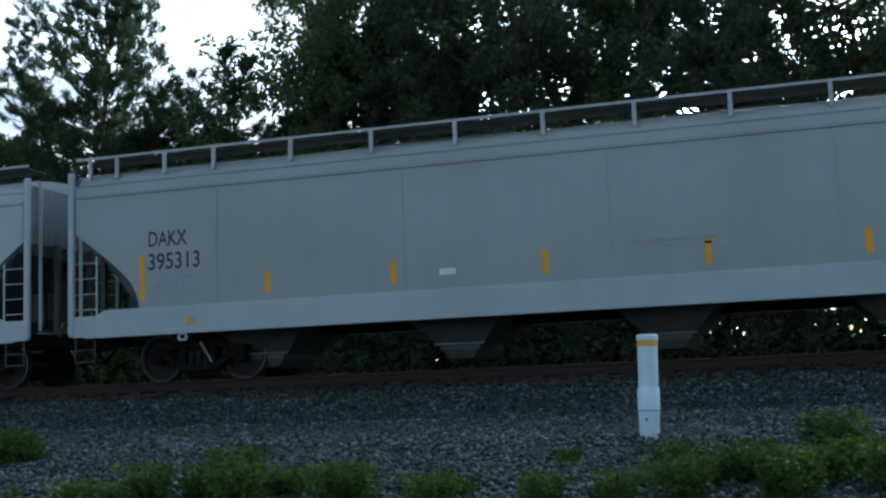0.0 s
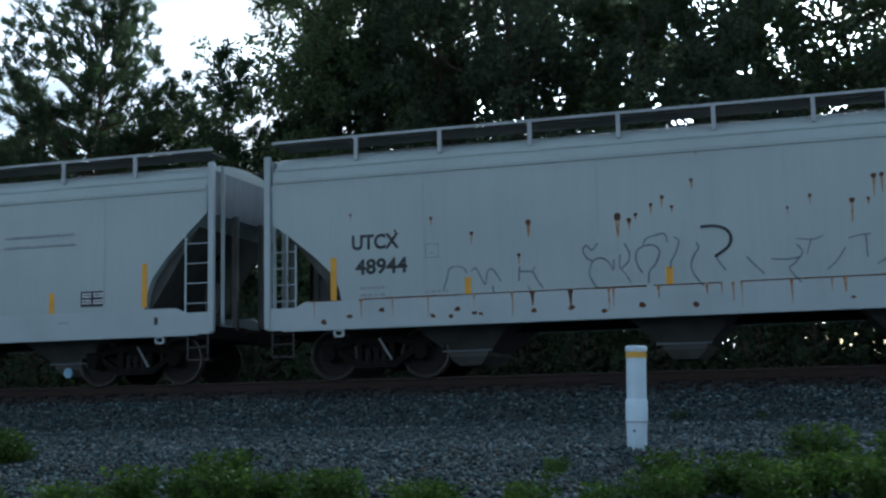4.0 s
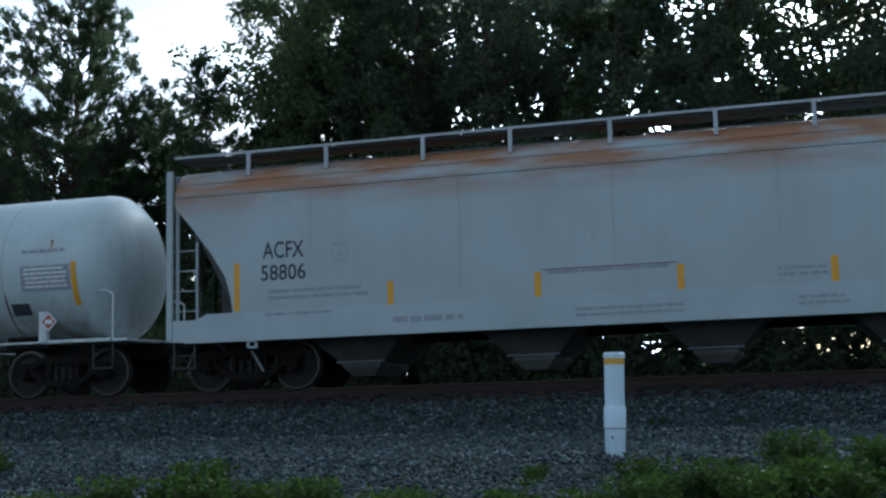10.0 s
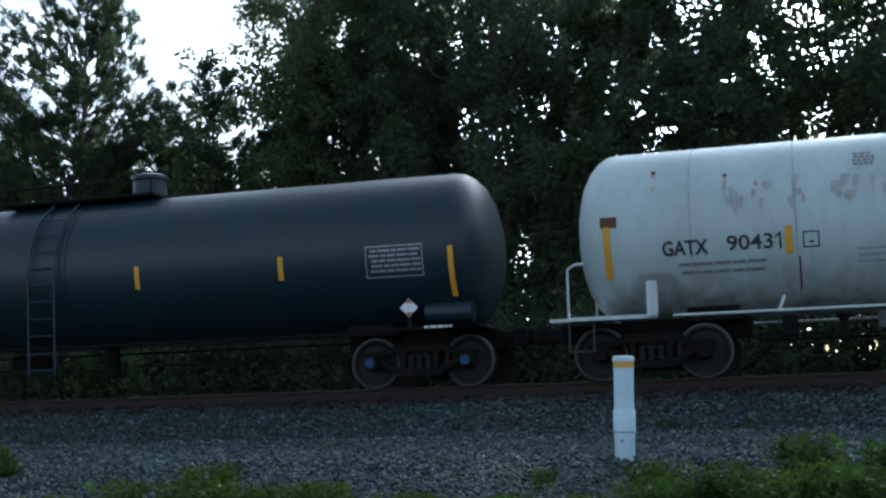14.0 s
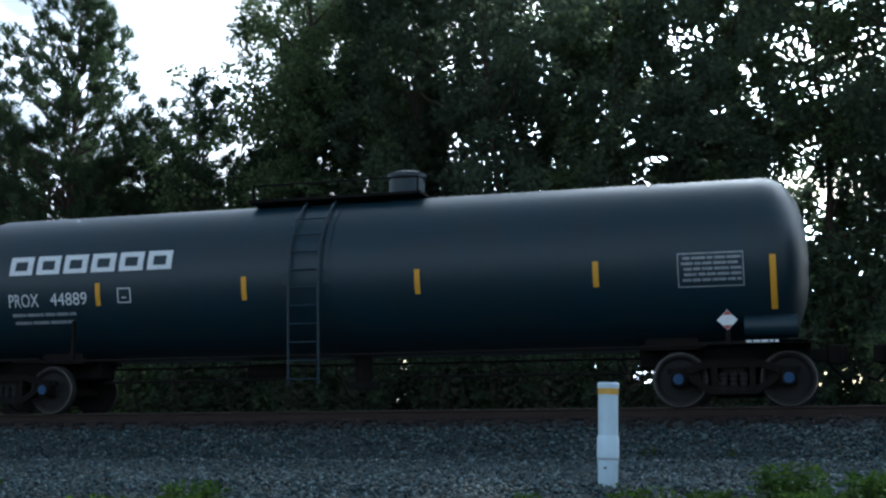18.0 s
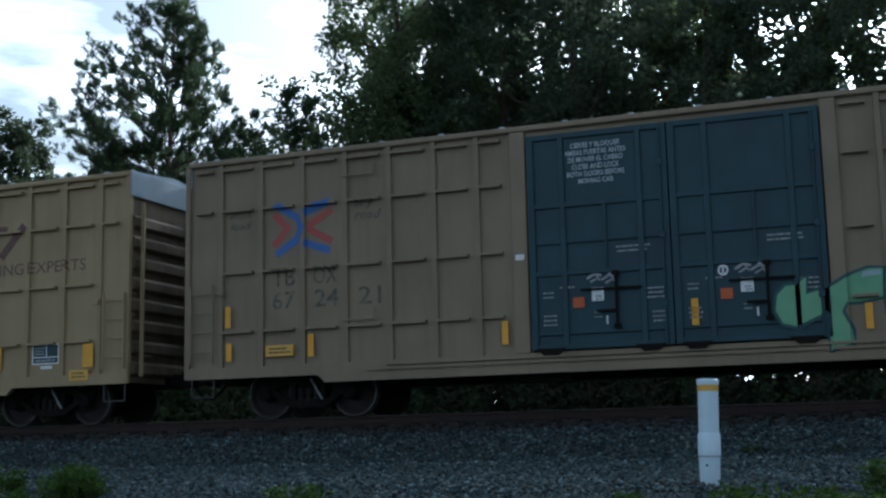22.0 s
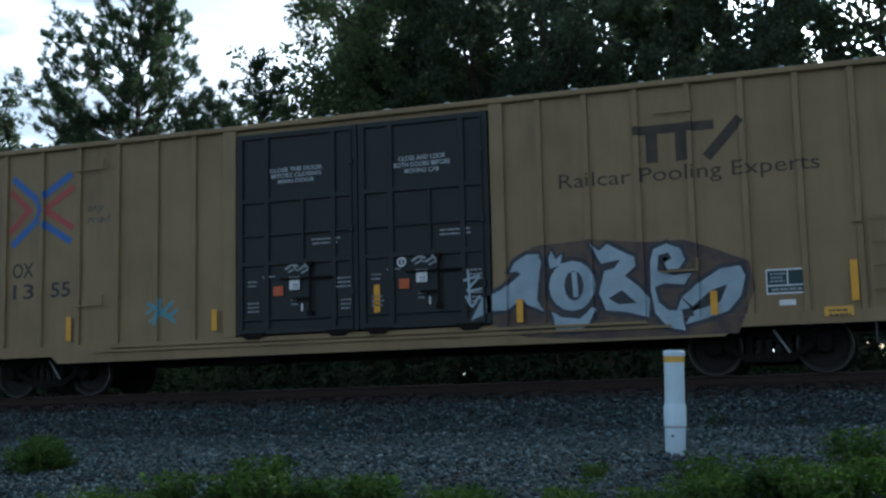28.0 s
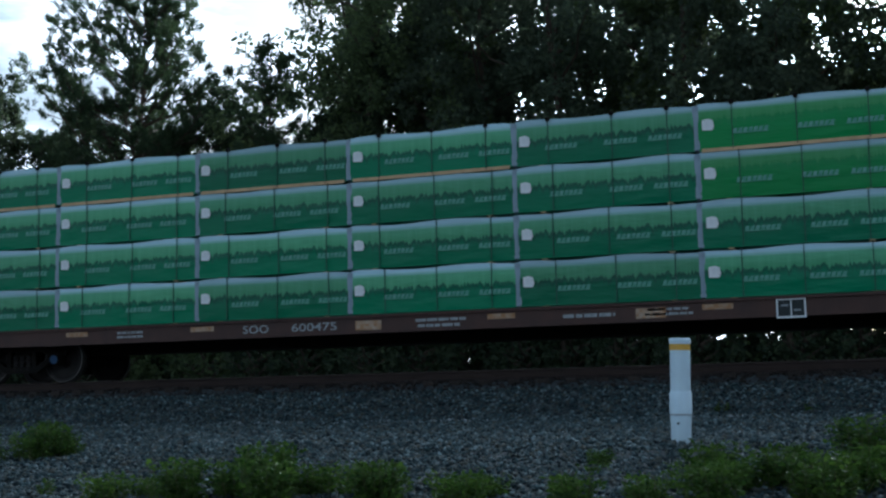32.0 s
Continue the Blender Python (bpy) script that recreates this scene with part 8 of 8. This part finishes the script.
# Trees at x 9.5 and 14 are out of view, kept for shade.
STAND = [(-19.5, 46.5, BIG[0], M_LEAF_PALE, 0), (-15.2, 49.0, BIG[1], M_LEAF, 0), (-11.6, 47.0, BIG[0], M_LEAF, 0), (-6.8, 49.5, BIG[2], M_LEAF_PALE, 1), (-3.6, 48.0, BIG[1], M_LEAF, 0), (1.2, 50.0, BIG[2], M_LEAF_PALE, 1), (4.8, 47.0, BIG[1], M_LEAF, 0), (9.5, 49.0, BACK[1], M_LEAF, 0), (14.0, 48.0, BACK[1], M_LEAF, 0), (-38.0, 46.0, BIG[4], M_LEAF_SHADED, 0), (-43.6, 48.0, BIG[3], M_LEAF_SHADED, 0), (-22.5, 56.0, BACK[1], M_LEAF, 0), (-17.6, 57.0, BACK[0], M_LEAF, 0), (-12.5, 58.0, BACK[0], M_LEAF, 0), (-8.5, 57.0, BACK[1], M_LEAF, 0), (-3.0, 58.0, BACK[0], M_LEAF, 0), (2.5, 57.0, BACK[1], M_LEAF, 0), (7.5, 58.0, BACK[0], M_LEAF, 0), (-35.0, 48.5, BIG[3], M_LEAF_SHADED, 0), (-31.8, 50.5, BIG[3], M_LEAF_SHADED, 0), (-27.8, 50.0, BIG[3], M_LEAF_SHADED, 0), (-21.6, 49.5, BIG[3], M_LEAF_SHADED, 0), (-18.9, 47.5, BIG[4], M_LEAF_SHADED, 0)]
TURNS = (0, 25, 140, 60, 200, 310, 80, 10, 250, 0, 120, 30, 70, 190, 240, 290, 45, 130, 0, 100, 205, 300, 60)
for (x, y, made, m, open_), turn in zip(STAND, TURNS):
    plant_tree("broadleaf_tree", "open broad-leaved tree with light through its crown" if open_ else "dense dark broad-leaved tree, back-lit", "tree", x, y, made, m, HOLES, "trees behind the line", turn=turn)

SHRUBS = [broadleaf_meshes(31, 4.4, 2.3, 0.1, 3400, 0.23), broadleaf_meshes(32, 3.4, 1.9, 0.0, 3200, 0.18), broadleaf_meshes(33, 6.5, 2.6, 0.2, 3800, 0.29)]
rnd = random.Random(77)
x = -46.0
while x < 12:
    for y, b in ((rnd.uniform(37.5, 39.5), 1), (rnd.uniform(41, 43), 0), (rnd.uniform(44, 45.5), 2)):
        xx = x + rnd.uniform(-0.8, 0.8)
        plant_tree("shrub", "leafy shrub in the shade behind the track", "shrub", xx, y, SHRUBS[b], M_LEAF_PALE if rnd.random() < 0.12 else M_LEAF_SHADED, HOLES, "shrubs behind the track")
    x += 2.3


def weed_mesh(seed, height, radius, leaves, leaf):
    r = np.random.RandomState(seed)
    s = Shape()
    P, Wy = [], []
    stems = max(4, int(leaves / 26))
    for i in range(stems):
        a, q = r.uniform(0, 6.283), radius * r.uniform(0.0, 0.75)
        foot = np.array([q * math.cos(a), q * math.sin(a), -0.03])
        tip = foot + np.array([radius * 0.55 * math.cos(a) * r.uniform(0, 1), radius * 0.55 * math.sin(a) * r.uniform(0, 1), height * r.uniform(0.55, 1.0)])
        s.rod(tuple(foot), tuple(tip), 0.006, 4, 0.002)
        for k in range(leaves // stems):
            u = r.uniform(0.15, 1.0)
            d = r.normal(size=3) * np.array([1, 1, 0.5]) + np.array([0, 0, 0.35])
            P.append(foot + (tip - foot) * u + d * leaf * 0.5)
            Wy.append(d)
    return s.mesh("stem", M_STRAW), cards_mesh("leaves", cards(np.array(P), np.array(Wy), leaf, leaf * 0.45, seed), M_WEED)


WEEDS = [weed_mesh(51, 0.62, 0.42, 1000, 0.095), weed_mesh(52, 0.46, 0.36, 700, 0.085), weed_mesh(53, 0.24, 0.14, 140, 0.045), weed_mesh(54, 0.10, 0.20, 100, 0.045)]
WEED_AT = [(-4.91, 9.48, 0, 1.0), (-5.13, 9.26, 1, 1.0), (-4.41, 9.28, 1, 0.9), (-4.40, 9.80, 2, 1.3), (-3.86, 9.30, 1, 0.9), (-3.95, 9.24, 1, 0.8), (-3.16, 9.26, 1, 0.6), (-2.94, 9.28, 1, 0.6), (-2.37, 10.58, 3, 1.4), (-2.40, 10.86, 2, 0.6), (-2.44, 19.60, 2, 1.0), (-1.18, 19.60, 3, 1.2), (-1.40, 10.52, 1, 0.9), (-1.11, 9.78, 1, 0.9), (-1.39, 9.64, 1, 0.8), (-0.82, 9.88, 0, 0.8), (-0.71, 10.86, 2, 1.3), (-0.21, 10.86, 0, 1.0), (-0.31, 9.68, 1, 1.0), (0.05, 9.96, 1, 1.0), (0.39, 10.24, 0, 1.0), (-0.14, 10.08, 1, 1.0), (-8.96, 11.98, 0, 0.9), (-9.02, 11.76, 1, 1.0), (-8.77, 12.08, 1, 0.6), (-9.98, 13.28, 0, 0.8), (-9.93, 13.62, 1, 0.6), (-10.21, 12.40, 1, 1.0), (-6.91, 9.20, 2, 1.0), (-2.37, 9.30, 1, 0.6), (-5.50, 9.18, 2, 1.2), (-5.88, 9.16, 1, 0.6), (-2.44, 11.00, 1, 0.5), (0.48, 10.18, 0, 0.9), (-5.4, 8.9, 0, 0.9), (-4.6, 8.8, 0, 0.9), (-3.7, 8.9, 0, 0.8), (-3.0, 8.8, 1, 0.9), (-2.2, 8.9, 1, 0.8), (-1.2, 9.0, 0, 0.8), (-0.5, 9.1, 0, 0.9), (0.2, 9.3, 0, 0.9), (-6.1, 8.9, 1, 0.8), (-1.7, 9.0, 1, 0.8), (0.7, 9.6, 0, 0.9), (1.1, 10.4, 0, 0.9), (-11.2, 13.0, 0, 0.8), (-9.3, 11.4, 1, 0.7), (0.78, 10.78, 1, 0.9)]
for k, (x, y, b, q) in enumerate(WEED_AT):
    weed = thing("weed", "bushy green weed growing in the gravel" if b < 2 else "small green sprig in the gravel", "weed", "weeds beside the line", at=pose(x, y, ground_z(x, y), 0, 0, 77 * k) @ Matrix.Scale(q * (0.74 if b < 2 else 0.85), 4))
    tagged(part("stem", WEEDS[b][0], None, weed), kind="stuff")
    tagged(part("foliage", WEEDS[b][1], None, weed), kind="stuff")


# ---- what moves: the train rolls along the track, its wheels turn ----
def motions():
    for car, at, *rest in TRAIN:
        y, z, turn = rest or (0.0, 0.0, 0)
        walk(car, [(t, pose(at + s, TRACK_Y + y, z, 0, 0, turn)) for t, s in ROLLED])
    times, way = [t for t, _ in ROLLED], [s for _, s in ROLLED]
    for axle, x in ROLLERS:
        rows = []
        for i in range(321):
            t = i / 10
            rows.append((t, pose(x, 0, WHEEL_R, 0, math.degrees(np.interp(t, times, way) / WHEEL_R) % 360, 0)))
        walk(axle, rows)


motions()
